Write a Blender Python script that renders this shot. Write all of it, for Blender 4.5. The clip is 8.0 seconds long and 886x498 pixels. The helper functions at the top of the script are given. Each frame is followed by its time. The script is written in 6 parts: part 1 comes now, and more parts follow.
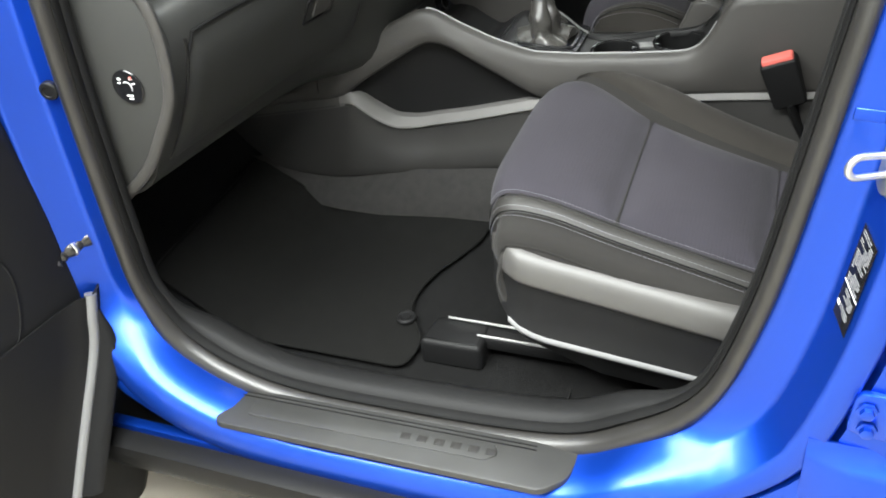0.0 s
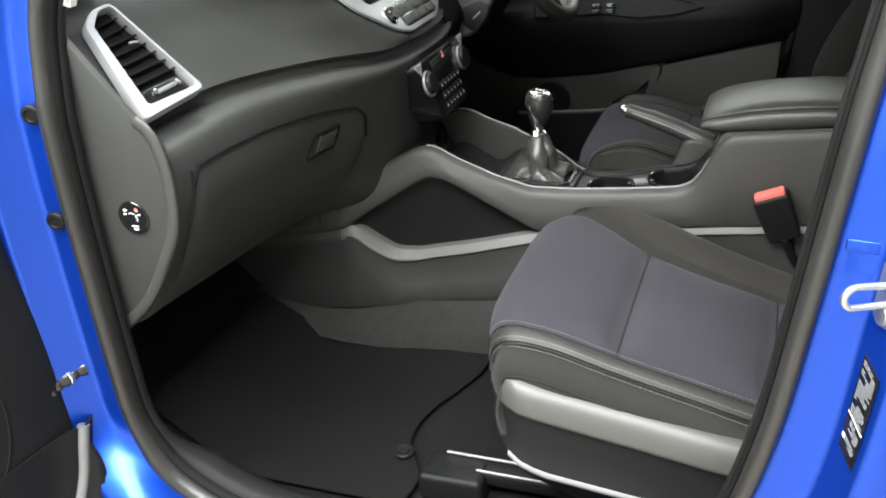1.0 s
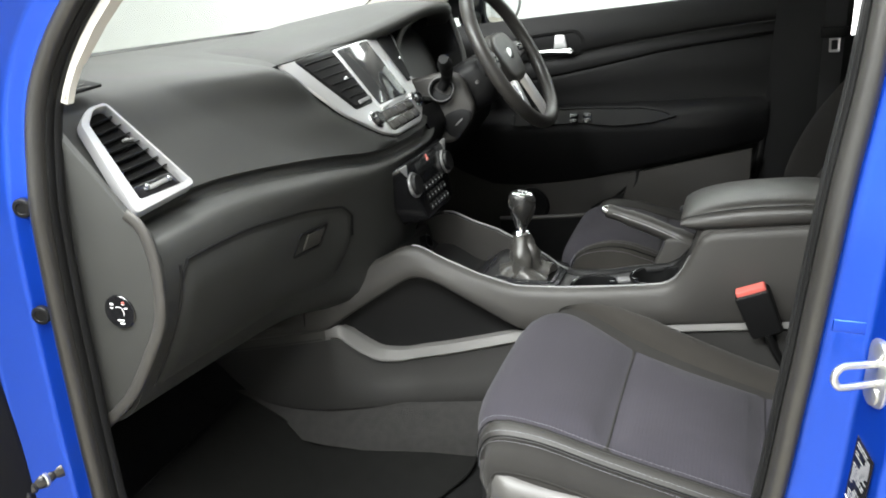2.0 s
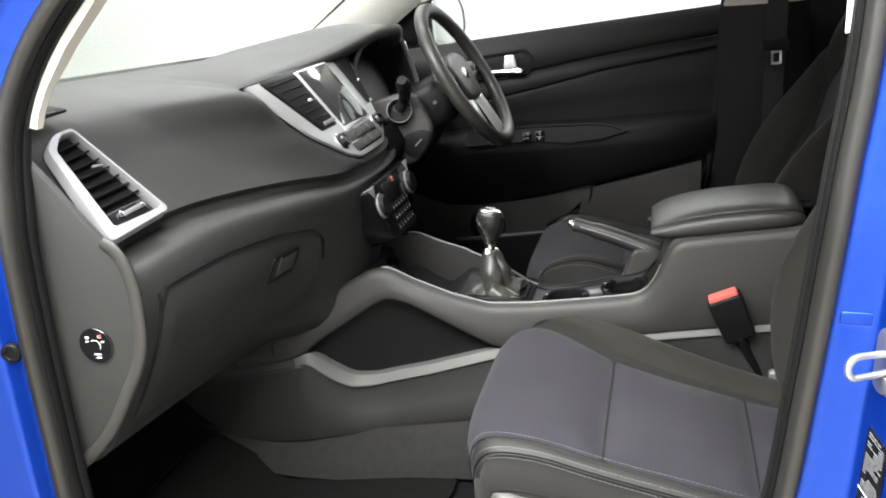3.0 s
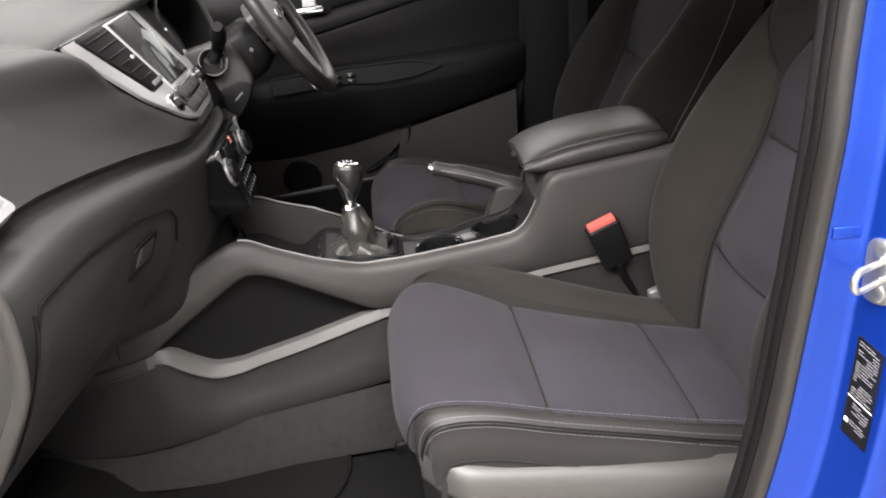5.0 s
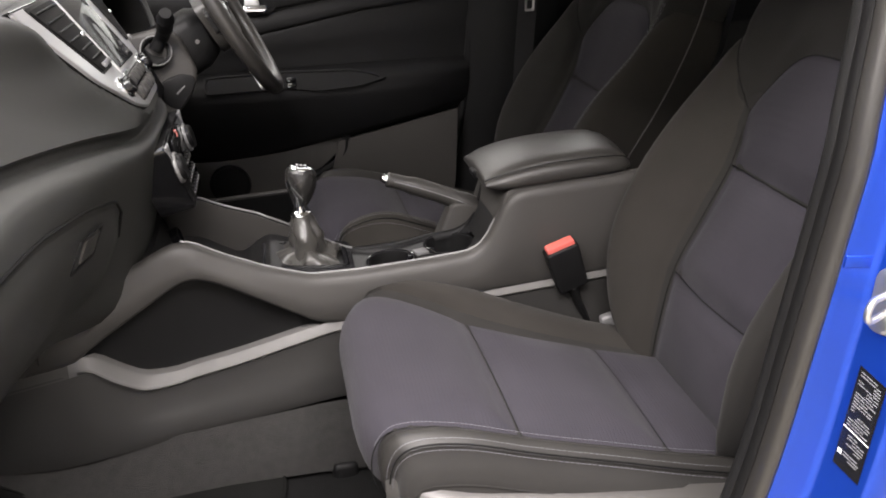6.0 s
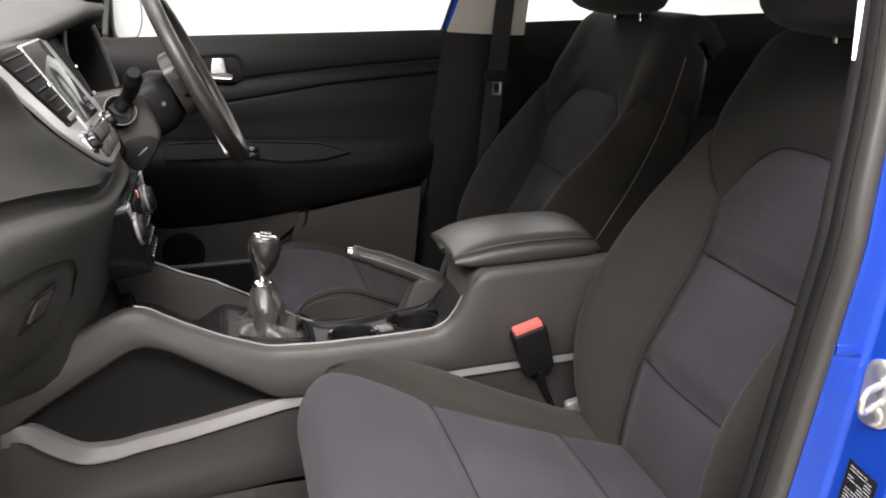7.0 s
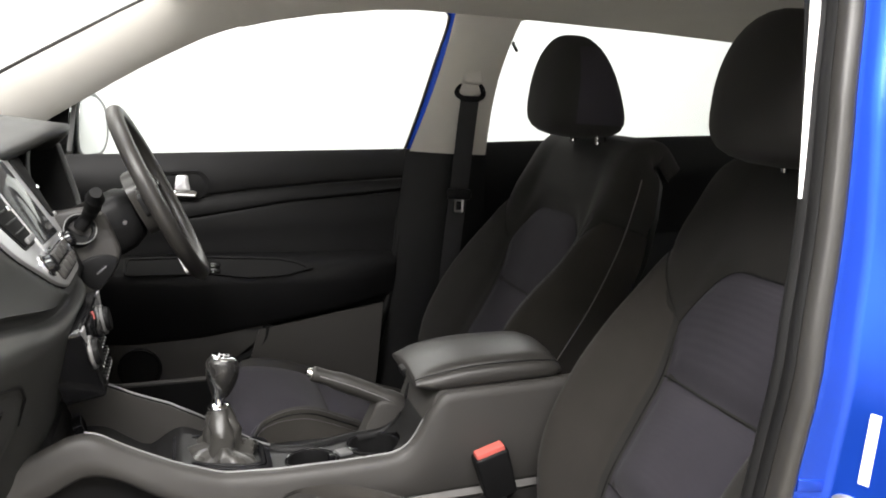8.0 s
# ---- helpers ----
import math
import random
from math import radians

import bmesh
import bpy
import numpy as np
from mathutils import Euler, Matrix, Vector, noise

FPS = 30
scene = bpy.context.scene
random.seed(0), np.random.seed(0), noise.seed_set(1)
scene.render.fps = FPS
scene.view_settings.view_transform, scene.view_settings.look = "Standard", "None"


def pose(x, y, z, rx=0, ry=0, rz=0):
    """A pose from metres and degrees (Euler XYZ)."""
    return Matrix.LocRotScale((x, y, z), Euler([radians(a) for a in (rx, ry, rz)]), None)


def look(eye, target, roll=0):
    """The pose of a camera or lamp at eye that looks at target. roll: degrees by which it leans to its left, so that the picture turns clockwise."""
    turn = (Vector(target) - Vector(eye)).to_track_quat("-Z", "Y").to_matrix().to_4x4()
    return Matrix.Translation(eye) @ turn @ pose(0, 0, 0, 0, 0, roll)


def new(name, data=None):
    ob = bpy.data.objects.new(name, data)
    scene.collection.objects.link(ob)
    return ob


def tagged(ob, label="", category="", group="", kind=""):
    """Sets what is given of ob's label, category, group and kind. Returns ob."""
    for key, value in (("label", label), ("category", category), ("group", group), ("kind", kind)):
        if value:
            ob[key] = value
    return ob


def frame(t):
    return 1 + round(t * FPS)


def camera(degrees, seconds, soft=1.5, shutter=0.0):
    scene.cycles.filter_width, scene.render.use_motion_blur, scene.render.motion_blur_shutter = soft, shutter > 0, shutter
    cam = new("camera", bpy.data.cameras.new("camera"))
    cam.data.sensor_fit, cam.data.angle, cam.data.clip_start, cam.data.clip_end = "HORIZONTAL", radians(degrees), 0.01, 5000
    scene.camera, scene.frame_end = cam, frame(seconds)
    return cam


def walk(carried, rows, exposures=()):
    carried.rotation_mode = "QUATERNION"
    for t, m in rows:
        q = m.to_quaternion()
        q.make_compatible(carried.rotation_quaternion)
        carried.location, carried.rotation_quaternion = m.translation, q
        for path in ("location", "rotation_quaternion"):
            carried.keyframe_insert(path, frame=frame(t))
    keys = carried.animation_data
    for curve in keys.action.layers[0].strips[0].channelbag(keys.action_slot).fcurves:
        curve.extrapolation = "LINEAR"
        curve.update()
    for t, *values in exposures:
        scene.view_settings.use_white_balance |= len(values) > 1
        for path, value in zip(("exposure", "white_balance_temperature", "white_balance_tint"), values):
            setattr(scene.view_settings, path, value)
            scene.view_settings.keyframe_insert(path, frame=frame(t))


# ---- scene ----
cam = camera(53.5, 8.0, soft=1.9)
PATH = [
    (0, (0.394, -1.567, 1.403), (-0.264, -0.073, 0.247), -6.4),
    (0.5, (0.4, -1.57, 1.4), (-0.283, 0.005, 0.374), -6.0),
    (1, (0.398, -1.572, 1.399), (-0.294, 0.078, 0.505), -5.6),
    (1.5, (0.399, -1.583, 1.388), (-0.287, 0.14, 0.639), -5.1),
    (3, (0.308, -1.61, 1.359), (-0.196, 0.228, 0.75), -5.8),
    (3.5, (0.242, -1.591, 1.36), (-0.119, 0.265, 0.709), -6.8),
    (4, (0.189, -1.571, 1.363), (-0.035, 0.287, 0.657), -7.7),
    (4.5, (0.127, -1.548, 1.371), (0.038, 0.304, 0.621), -8.3),
    (5, (0.049, -1.507, 1.368), (0.136, 0.325, 0.571), -7.0),
    (5.2, (0.019, -1.491, 1.362), (0.184, 0.33, 0.552), -5.8),
    (6.5, (-0.093, -1.423, 1.32), (0.337, 0.408, 0.64), 1.4),
    (7, (-0.103, -1.406, 1.31), (0.39, 0.445, 0.735), 3.1),
    (7.5, (-0.107, -1.4, 1.321), (0.443, 0.467, 0.858), 3.8),
    (8, (-0.098, -1.401, 1.336), (0.474, 0.485, 0.998), 3.7),
]
# the clip's camera drifts slightly warmer as it turns to the seats
EXPOSURES = [(0.0, 0.10, 6330, 5), (3.0, 0.08, 6400, 8), (5.0, 0.0, 6650, 15), (6.5, -0.07, 6700, 17), (7.0, 0.04, 6700, 16), (7.5, 0.19, 6650, 14), (8.0, 0.0, 6600, 12)]
walk(cam, [(t, look(eye, target, roll)) for t, eye, target, roll in PATH], EXPOSURES)

# ---- studio light and exposure ----
world = bpy.data.worlds.new("studio_air")
scene.world = world
world.use_nodes = True
world.node_tree.nodes["Background"].inputs["Color"].default_value = (0.9, 0.95, 1.0, 1)
world.node_tree.nodes["Background"].inputs["Strength"].default_value = 0.08


def softbox(name, size_x, size_y, power, m, color=(1.0, 0.99, 0.97)):
    lamp = bpy.data.lights.new(name, "AREA")
    lamp.shape, lamp.size, lamp.size_y, lamp.energy, lamp.color = "RECTANGLE", size_x, size_y, power, color
    ob = new(name, lamp)
    ob.matrix_world = m
    return ob


# four unseen ceiling tube rows; third added for dash top, fourth for far wall
for lx, ly, ll, lp in ((-0.55, -2.3, 3.6, 335), (-0.55, -1.5, 3.6, 230), (-0.9, 0.7, 1.6, 50), (0.3, 3.2, 7.0, 245)):
    softbox("unseen_ceiling_lamp", ll, 0.7, lp, pose(lx, ly, 3.12))

# ---- helpers for building ----


def spline(pts, n, closed=False):
    """Catmull-Rom through points, n steps a span."""
    pts = [Vector(p) for p in pts]
    k, out = len(pts), []
    for i in range(k if closed else k - 1):
        if closed:
            a, b, c, d = (pts[(i + j) % k] for j in (-1, 0, 1, 2))
        else:
            b, c = pts[i], pts[i + 1]
            a = pts[i - 1] if i else b * 2 - c
            d = pts[i + 2] if i + 2 < k else c * 2 - b
        for s in range(n):
            t = s / n
            out.append(0.5 * (2 * b + (c - a) * t + (2 * a - 5 * b + 4 * c - d) * t * t + (3 * b - a - 3 * c + d) * t**3))
    if not closed:
        out.append(pts[-1].copy())
    return out


def along(pts, t):
    """The point at t (0 to 1) of a Catmull-Rom curve."""
    pts = [Vector(p) for p in pts]
    f = min(max(t, 0.0), 1.0) * (len(pts) - 1)
    i = min(int(f), len(pts) - 2)
    t = f - i
    b, c = pts[i], pts[i + 1]
    a = pts[i - 1] if i else b * 2 - c
    d = pts[i + 2] if i + 2 < len(pts) else c * 2 - b
    return 0.5 * (2 * b + (c - a) * t + (2 * a - 5 * b + 4 * c - d) * t * t + (3 * b - a - 3 * c + d) * t**3)


def at_y(line, y):
    """(x, z) at y of a feature line of (y, x, z) rows."""
    ys = [p[0] for p in line]
    return float(np.interp(y, ys, [p[1] for p in line])), float(np.interp(y, ys, [p[2] for p in line]))


def rounded(pts, r, n=5):
    """A polygon with its corners rounded."""
    pts = [Vector(p) for p in pts]
    out = []
    for i, p in enumerate(pts):
        a, b = pts[i - 1] - p, pts[(i + 1) % len(pts)] - p
        d = min(r, a.length * 0.45, b.length * 0.45)
        p0, p1 = p + a.normalized() * d, p + b.normalized() * d
        for s in range(n + 1):
            t = s / n
            out.append(p0 * (1 - t) ** 2 + p * 2 * t * (1 - t) + p1 * t * t)
    return out


def grid(rows, wrap=False, cap=False):
    """A bmesh skin over rows of points; wrap closes every row."""
    bm = bmesh.new()
    vs = [[bm.verts.new(p) for p in row] for row in rows]
    n = len(vs[0])
    for a, b in zip(vs, vs[1:]):
        for j in range(n if wrap else n - 1):
            k = (j + 1) % n
            bm.faces.new((a[j], a[k], b[k], b[j]))
    if cap:
        bm.faces.new(vs[0][::-1])
        bm.faces.new(vs[-1])
    bmesh.ops.recalc_face_normals(bm, faces=bm.faces[:])
    return bm


def thick(bm, t):
    bmesh.ops.solidify(bm, geom=bm.faces[:], thickness=t)
    bmesh.ops.recalc_face_normals(bm, faces=bm.faces[:])
    return bm


def tube(path, r, n=10, closed=False, flat=1.0):
    """A round bar along a path; r may be one radius or one a point."""
    path = [Vector(p) for p in path]
    k = len(path)
    rs = r if isinstance(r, (list, tuple)) else [r] * k
    rows, up = [], None
    for i, p in enumerate(path):
        if closed:
            d = path[(i + 1) % k] - path[i - 1]
        else:
            d = path[min(i + 1, k - 1)] - path[max(i - 1, 0)]
        d.normalize()
        if up is None:
            up = Vector((0, 0, 1)) if abs(d.z) < 0.9 else Vector((1, 0, 0))
        side = d.cross(up).normalized()
        up = side.cross(d).normalized()
        rows.append([p + (side * math.cos(a) + up * math.sin(a) * flat) * rs[i] for a in (math.tau * j / n for j in range(n))])
    if closed:
        rows.append(rows[0])
        bm = grid(rows, wrap=True)
        bmesh.ops.remove_doubles(bm, verts=bm.verts[:], dist=1e-6)
        return bm
    return grid(rows, wrap=True, cap=True)


def plate(m, outline, depth, bevel=0.0, seg=2):
    """A flat outline in the xy of m, raised by depth along its z, with the top edge rounded."""
    bm = bmesh.new()
    low = [bm.verts.new((p[0], p[1], 0)) for p in outline]
    top = [bm.verts.new((p[0], p[1], depth)) for p in outline]
    n = len(outline)
    bm.faces.new(low[::-1])
    face = bm.faces.new(top)
    for i in range(n):
        bm.faces.new((low[i], low[(i + 1) % n], top[(i + 1) % n], top[i]))
    bmesh.ops.recalc_face_normals(bm, faces=bm.faces[:])
    if bevel:
        bmesh.ops.bevel(bm, geom=list(face.edges), offset=bevel, segments=seg, profile=0.5, affect="EDGES")
    bmesh.ops.transform(bm, matrix=m, verts=bm.verts[:])
    return bm


def frame_plate(m, outer, inner, depth, bevel=0.0):
    """A rim between two outlines of the same number of points."""
    n = len(outer)
    rows = [[Vector((p[0], p[1], 0)) for p in outer], [Vector((p[0], p[1], depth - bevel)) for p in outer]]
    mid = [(Vector(o) * 0.9 + Vector(i) * 0.1) for o, i in zip(outer, inner)]
    mid2 = [(Vector(o) * 0.12 + Vector(i) * 0.88) for o, i in zip(outer, inner)]
    rows += [[Vector((p[0], p[1], depth)) for p in mid], [Vector((p[0], p[1], depth)) for p in mid2]]
    rows += [[Vector((p[0], p[1], depth - bevel)) for p in inner], [Vector((p[0], p[1], -depth)) for p in inner]]
    bm = grid(rows, wrap=True)
    bmesh.ops.transform(bm, matrix=m, verts=bm.verts[:])
    return bm


def box(m, size, bevel=0.004, seg=2):
    bm = bmesh.new()
    bmesh.ops.create_cube(bm, size=1.0)
    bmesh.ops.scale(bm, vec=size, verts=bm.verts[:])
    if bevel:
        bmesh.ops.bevel(bm, geom=bm.edges[:], offset=bevel, segments=seg, profile=0.5, affect="EDGES")
    bmesh.ops.transform(bm, matrix=m, verts=bm.verts[:])
    return bm


def turned(m, profile, n=28):
    """A body of revolution about the z of m, from (radius, height) pairs."""
    rows = [[Vector((r * math.cos(a), r * math.sin(a), h)) for a in (math.tau * j / n for j in range(n))] for r, h in profile]
    bm = grid(rows, wrap=True, cap=True)
    bmesh.ops.transform(bm, matrix=m, verts=bm.verts[:])
    return bm


def axes_at(o, x, y):
    """A frame at o with its x and y along the given directions."""
    x = Vector(x).normalized()
    z = x.cross(Vector(y)).normalized()
    y = z.cross(x)
    m = Matrix((x, y, z)).transposed().to_4x4()
    m.translation = o
    return m


def thing(name, base, label, category, group="", kind=""):
    ob = new(name)
    ob.empty_display_size = 0.05
    ob.location = base
    return tagged(ob, label, category, group, kind)


def part(name, bm, material, parent=None, label="", angle=38):
    me = bpy.data.meshes.new(name)
    bm.to_mesh(me)
    bm.free()
    me.materials.append(material)
    me.shade_smooth()
    me.set_sharp_from_angle(angle=radians(angle))
    ob = new(name, me)
    if parent:
        ob.parent = parent
        if parent.type == "EMPTY":
            ob.matrix_parent_inverse = Matrix.Translation(-Vector(parent.location))
        if label:
            ob["label"] = label
    return ob


def alone(name, bm, material, label, category, kind="", angle=38, group=""):
    """A thing that is one mesh."""
    return tagged(part(name, bm, material, None, "", angle), label, category, group, kind)


def ease(a):
    a = min(1.0, max(0.0, a))
    return a * a * (3 - 2 * a)


# ---- materials ----


def material(name, color, rough=0.5, metal=0.0, grain=0, bump=0.0, vary=0.12, blotch=3.0, coat=0.0, spec=0.5, rough_vary=0.08, dist=0.0004):
    """Colour with two scales of variation, gloss variation and fine relief."""
    m = bpy.data.materials.new(name)
    m.use_nodes = True
    nt = m.node_tree
    b = nt.nodes["Principled BSDF"]
    b.inputs["Metallic"].default_value = metal
    b.inputs["Coat Weight"].default_value = coat
    b.inputs["Coat Roughness"].default_value = 0.04
    b.inputs["Specular IOR Level"].default_value = spec
    tc = nt.nodes.new("ShaderNodeTexCoord")
    big = nt.nodes.new("ShaderNodeTexNoise")
    big.inputs["Scale"].default_value, big.inputs["Detail"].default_value = blotch, 4
    nt.links.new(tc.outputs["Object"], big.inputs["Vector"])
    ramp = nt.nodes.new("ShaderNodeMix")
    ramp.data_type = "RGBA"
    ramp.inputs[6].default_value = (*[c * (1 - vary) for c in color], 1)
    ramp.inputs[7].default_value = (*[min(1, c * (1 + vary)) for c in color], 1)
    nt.links.new(big.outputs["Fac"], ramp.inputs[0])
    nt.links.new(ramp.outputs[2], b.inputs["Base Color"])
    rr = nt.nodes.new("ShaderNodeMapRange")
    rr.inputs["To Min"].default_value, rr.inputs["To Max"].default_value = max(0.02, rough - rough_vary), min(1, rough + rough_vary)
    nt.links.new(big.outputs["Fac"], rr.inputs["Value"])
    nt.links.new(rr.outputs["Result"], b.inputs["Roughness"])
    if grain:
        fine = nt.nodes.new("ShaderNodeTexNoise")
        fine.inputs["Scale"].default_value, fine.inputs["Detail"].default_value = grain, 2
        nt.links.new(tc.outputs["Object"], fine.inputs["Vector"])
        bp = nt.nodes.new("ShaderNodeBump")
        bp.inputs["Strength"].default_value, bp.inputs["Distance"].default_value = bump, dist
        nt.links.new(fine.outputs["Fac"], bp.inputs["Height"])
        nt.links.new(bp.outputs["Normal"], b.inputs["Normal"])
    return m


def cloth(name, color, rib=0.0, direction="X", scale=420.0, rough=0.9, vary=0.2):
    """Woven cloth: fine threads, and ribs across it where rib is set."""
    m = material(name, color, rough, 0, 900, 0.5, vary, 14, spec=0.12, dist=0.0006)
    nt = m.node_tree
    b = nt.nodes["Principled BSDF"]
    b.inputs["Sheen Weight"].default_value = 0.05
    b.inputs["Sheen Roughness"].default_value = 0.5
    if rib:
        tc = nt.nodes.new("ShaderNodeTexCoord")
        w = nt.nodes.new("ShaderNodeTexWave")
        w.wave_type, w.bands_direction = "BANDS", direction
        w.inputs["Scale"].default_value, w.inputs["Distortion"].default_value = scale, 0.6
        w.inputs["Detail Scale"].default_value = 2.0
        nt.links.new(tc.outputs["Object"], w.inputs["Vector"])
        bp = nt.nodes.new("ShaderNodeBump")
        bp.inputs["Strength"].default_value, bp.inputs["Distance"].default_value = rib, 0.0012
        old = b.inputs["Normal"].links[0].from_socket
        nt.links.new(w.outputs["Fac"], bp.inputs["Height"])
        nt.links.new(old, bp.inputs["Normal"])
        nt.links.new(bp.outputs["Normal"], b.inputs["Normal"])
    return m


def clear_glass(name):
    """A thin clear pane: what is behind it, and a faint reflection."""
    m = bpy.data.materials.new(name)
    m.use_nodes = True
    nt = m.node_tree
    nt.nodes.clear()
    out = nt.nodes.new("ShaderNodeOutputMaterial")
    mix = nt.nodes.new("ShaderNodeMixShader")
    tr = nt.nodes.new("ShaderNodeBsdfTransparent")
    gl = nt.nodes.new("ShaderNodeBsdfGlossy")
    tr.inputs["Color"].default_value = (0.93, 0.96, 0.95, 1)
    gl.inputs["Roughness"].default_value = 0.01
    mix.inputs[0].default_value = 0.05
    nt.links.new(tr.outputs[0], mix.inputs[1])
    nt.links.new(gl.outputs[0], mix.inputs[2])
    nt.links.new(mix.outputs[0], out.inputs["Surface"])
    return m


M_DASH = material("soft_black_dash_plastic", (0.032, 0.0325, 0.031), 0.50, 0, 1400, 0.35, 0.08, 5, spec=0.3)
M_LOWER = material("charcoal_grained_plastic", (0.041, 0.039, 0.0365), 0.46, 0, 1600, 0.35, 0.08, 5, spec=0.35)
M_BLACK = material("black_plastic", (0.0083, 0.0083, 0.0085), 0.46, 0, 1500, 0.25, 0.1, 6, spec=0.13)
M_GLOSS = material("piano_black", (0.008, 0.008, 0.009), 0.12, 0, 0, 0, 0.1, 6, rough_vary=0.04)
M_SILVER = material("satin_silver_paint", (0.60, 0.60, 0.61), 0.30, 0.65, 2500, 0.05, 0.06, 6)
M_GREYTRIM = material("matt_grey_trim", (0.17, 0.17, 0.17), 0.42, 0.25, 2000, 0.1, 0.06, 6)
M_LIP = material("satin_grey_lip_plastic", (0.105, 0.102, 0.098), 0.54, 0.0, 1800, 0.15, 0.06, 6)
M_DOORTRIM = material("dark_door_trim_plastic", (0.0105, 0.0105, 0.0106), 0.52, 0, 1500, 0.35, 0.1, 5, spec=0.14)
M_SCUFF = material("worn_charcoal_plastic", (0.030, 0.030, 0.029), 0.42, 0, 1300, 0.4, 0.25, 9, spec=0.4, rough_vary=0.15)
# lit copy of the valance plastic, lighter where its shoulder faces up
M_VALANCE_LIT = material("lit_valance_plastic", (0.050, 0.048, 0.045), 0.44, 0, 1800, 0.15, 0.06, 6)
M_CHROME = material("chrome", (0.75, 0.75, 0.76), 0.1, 1.0, 0, 0, 0.03, 6, rough_vary=0.04)
M_STEEL = material("zinc_plated_steel", (0.55, 0.55, 0.54), 0.32, 0.9, 600, 0.1, 0.1, 20)
M_RUBBER = material("rubber_seal", (0.0185, 0.0176, 0.0163), 0.34, 0, 500, 0.2, 0.15, 8, spec=0.5)
M_BLUE = material("blue_metallic_paint", (0.005, 0.058, 0.47), 0.40, 0.85, 3000, 0.04, 0.08, 2.5, coat=0.5)
M_BLUE.node_tree.nodes["Principled BSDF"].inputs["Coat Roughness"].default_value = 0.22
M_SEAT_BLUE = cloth("blue_grey_seat_cloth", (0.0285, 0.0265, 0.0325), 0.12, "X", 57)
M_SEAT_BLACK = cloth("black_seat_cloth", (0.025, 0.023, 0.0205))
# darker copy of the black cloth, with part of the seat's shade in it
M_SEAT_DARK = cloth("dark_shaded_seat_cloth", (0.0195, 0.0186, 0.0175))
M_LEATHER = material("stitched_black_vinyl", (0.029, 0.0275, 0.0255), 0.40, 0, 500, 0.4, 0.1, 10, dist=0.0006)
M_THREAD = material("pale_thread", (0.12, 0.12, 0.135), 0.8, 0, 1500, 0.3, 0.1, 40)
M_CARPET = material("charcoal_carpet", (0.011, 0.011, 0.011), 0.95, 0, 700, 1.0, 0.35, 60, spec=0.06, dist=0.003)
M_CARPET_GREY = material("grey_tunnel_carpet", (0.034, 0.033, 0.032), 0.95, 0, 700, 1.0, 0.3, 60, spec=0.15, dist=0.003)
M_MAT = material("black_velour_mat", (0.009, 0.009, 0.0086), 0.95, 0, 800, 0.9, 0.3, 40, spec=0.06, dist=0.002)
M_LINER = material("pale_headliner_felt", (0.57, 0.55, 0.505), 0.92, 0, 900, 0.6, 0.06, 12, spec=0.2, dist=0.001)
M_WHITE = material("white_vinyl_label", (0.82, 0.82, 0.82), 0.4, 0, 400, 0.05, 0.03, 10)
M_RED = material("red_button_plastic", (0.56, 0.12, 0.10), 0.22, 0, 900, 0.1, 0.08, 30)
M_SCREEN = material("display_glass", (0.03, 0.031, 0.032), 0.07, 0, 0, 0, 0.05, 4, rough_vary=0.03)
M_FLOOR = material("pale_studio_floor", (0.42, 0.385, 0.32), 0.4, 0, 60, 0.15, 0.08, 2, dist=0.001)
M_WALL = material("white_studio_paint", (0.76, 0.77, 0.77), 0.8, 0, 200, 0.15, 0.02, 1, dist=0.001)
M_GLASS = clear_glass("window_glass")
M_MIRROR = material("mirror_glass", (0.85, 0.86, 0.87), 0.02, 1.0, 0, 0, 0.01, 4, rough_vary=0.0)
# near-black colour holding the shade inside vents, cowl, seams and seal groove
M_VOID = material("recess_shade_black", (0.005, 0.005, 0.005), 0.7, 0, 600, 0.2, 0.1, 8, spec=0.15)
M_WEB = material("black_belt_webbing", (0.02, 0.02, 0.021), 0.8, 0, 1200, 0.6, 0.1, 60, dist=0.001)

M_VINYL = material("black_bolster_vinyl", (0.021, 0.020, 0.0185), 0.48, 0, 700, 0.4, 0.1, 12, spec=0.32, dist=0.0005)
M_CONSOLE = material("dark_console_plastic", (0.019, 0.0183, 0.0175), 0.46, 0, 1500, 0.35, 0.15, 6, spec=0.32)
M_PRINT = material("pale_print", (0.20, 0.20, 0.21), 0.5, 0, 400, 0.05, 0.03, 10)
M_SLAT = material("vent_slat_plastic", (0.006, 0.006, 0.0063), 0.42, 0, 1200, 0.1, 0.1, 8, spec=0.2)
M_KNOB = material("polished_knob_leather", (0.018, 0.0175, 0.017), 0.26, 0, 500, 0.25, 0.1, 20, dist=0.0004)
M_GAITER = material("gaiter_leather", (0.040, 0.0385, 0.0355), 0.28, 0, 350, 0.5, 0.1, 20, dist=0.0008)
M_DECK = material("satin_black_deck", (0.011, 0.011, 0.0112), 0.34, 0, 1500, 0.15, 0.1, 8, spec=0.28)

# ---- the studio round the car ----
RX, RY, RH = 5.5, 4.5, 3.2


def slab(x0, x1, y0, y1, z0, z1, bevel=0.0):
    return box(pose((x0 + x1) / 2, (y0 + y1) / 2, (z0 + z1) / 2), (x1 - x0, y1 - y0, z1 - z0), bevel)


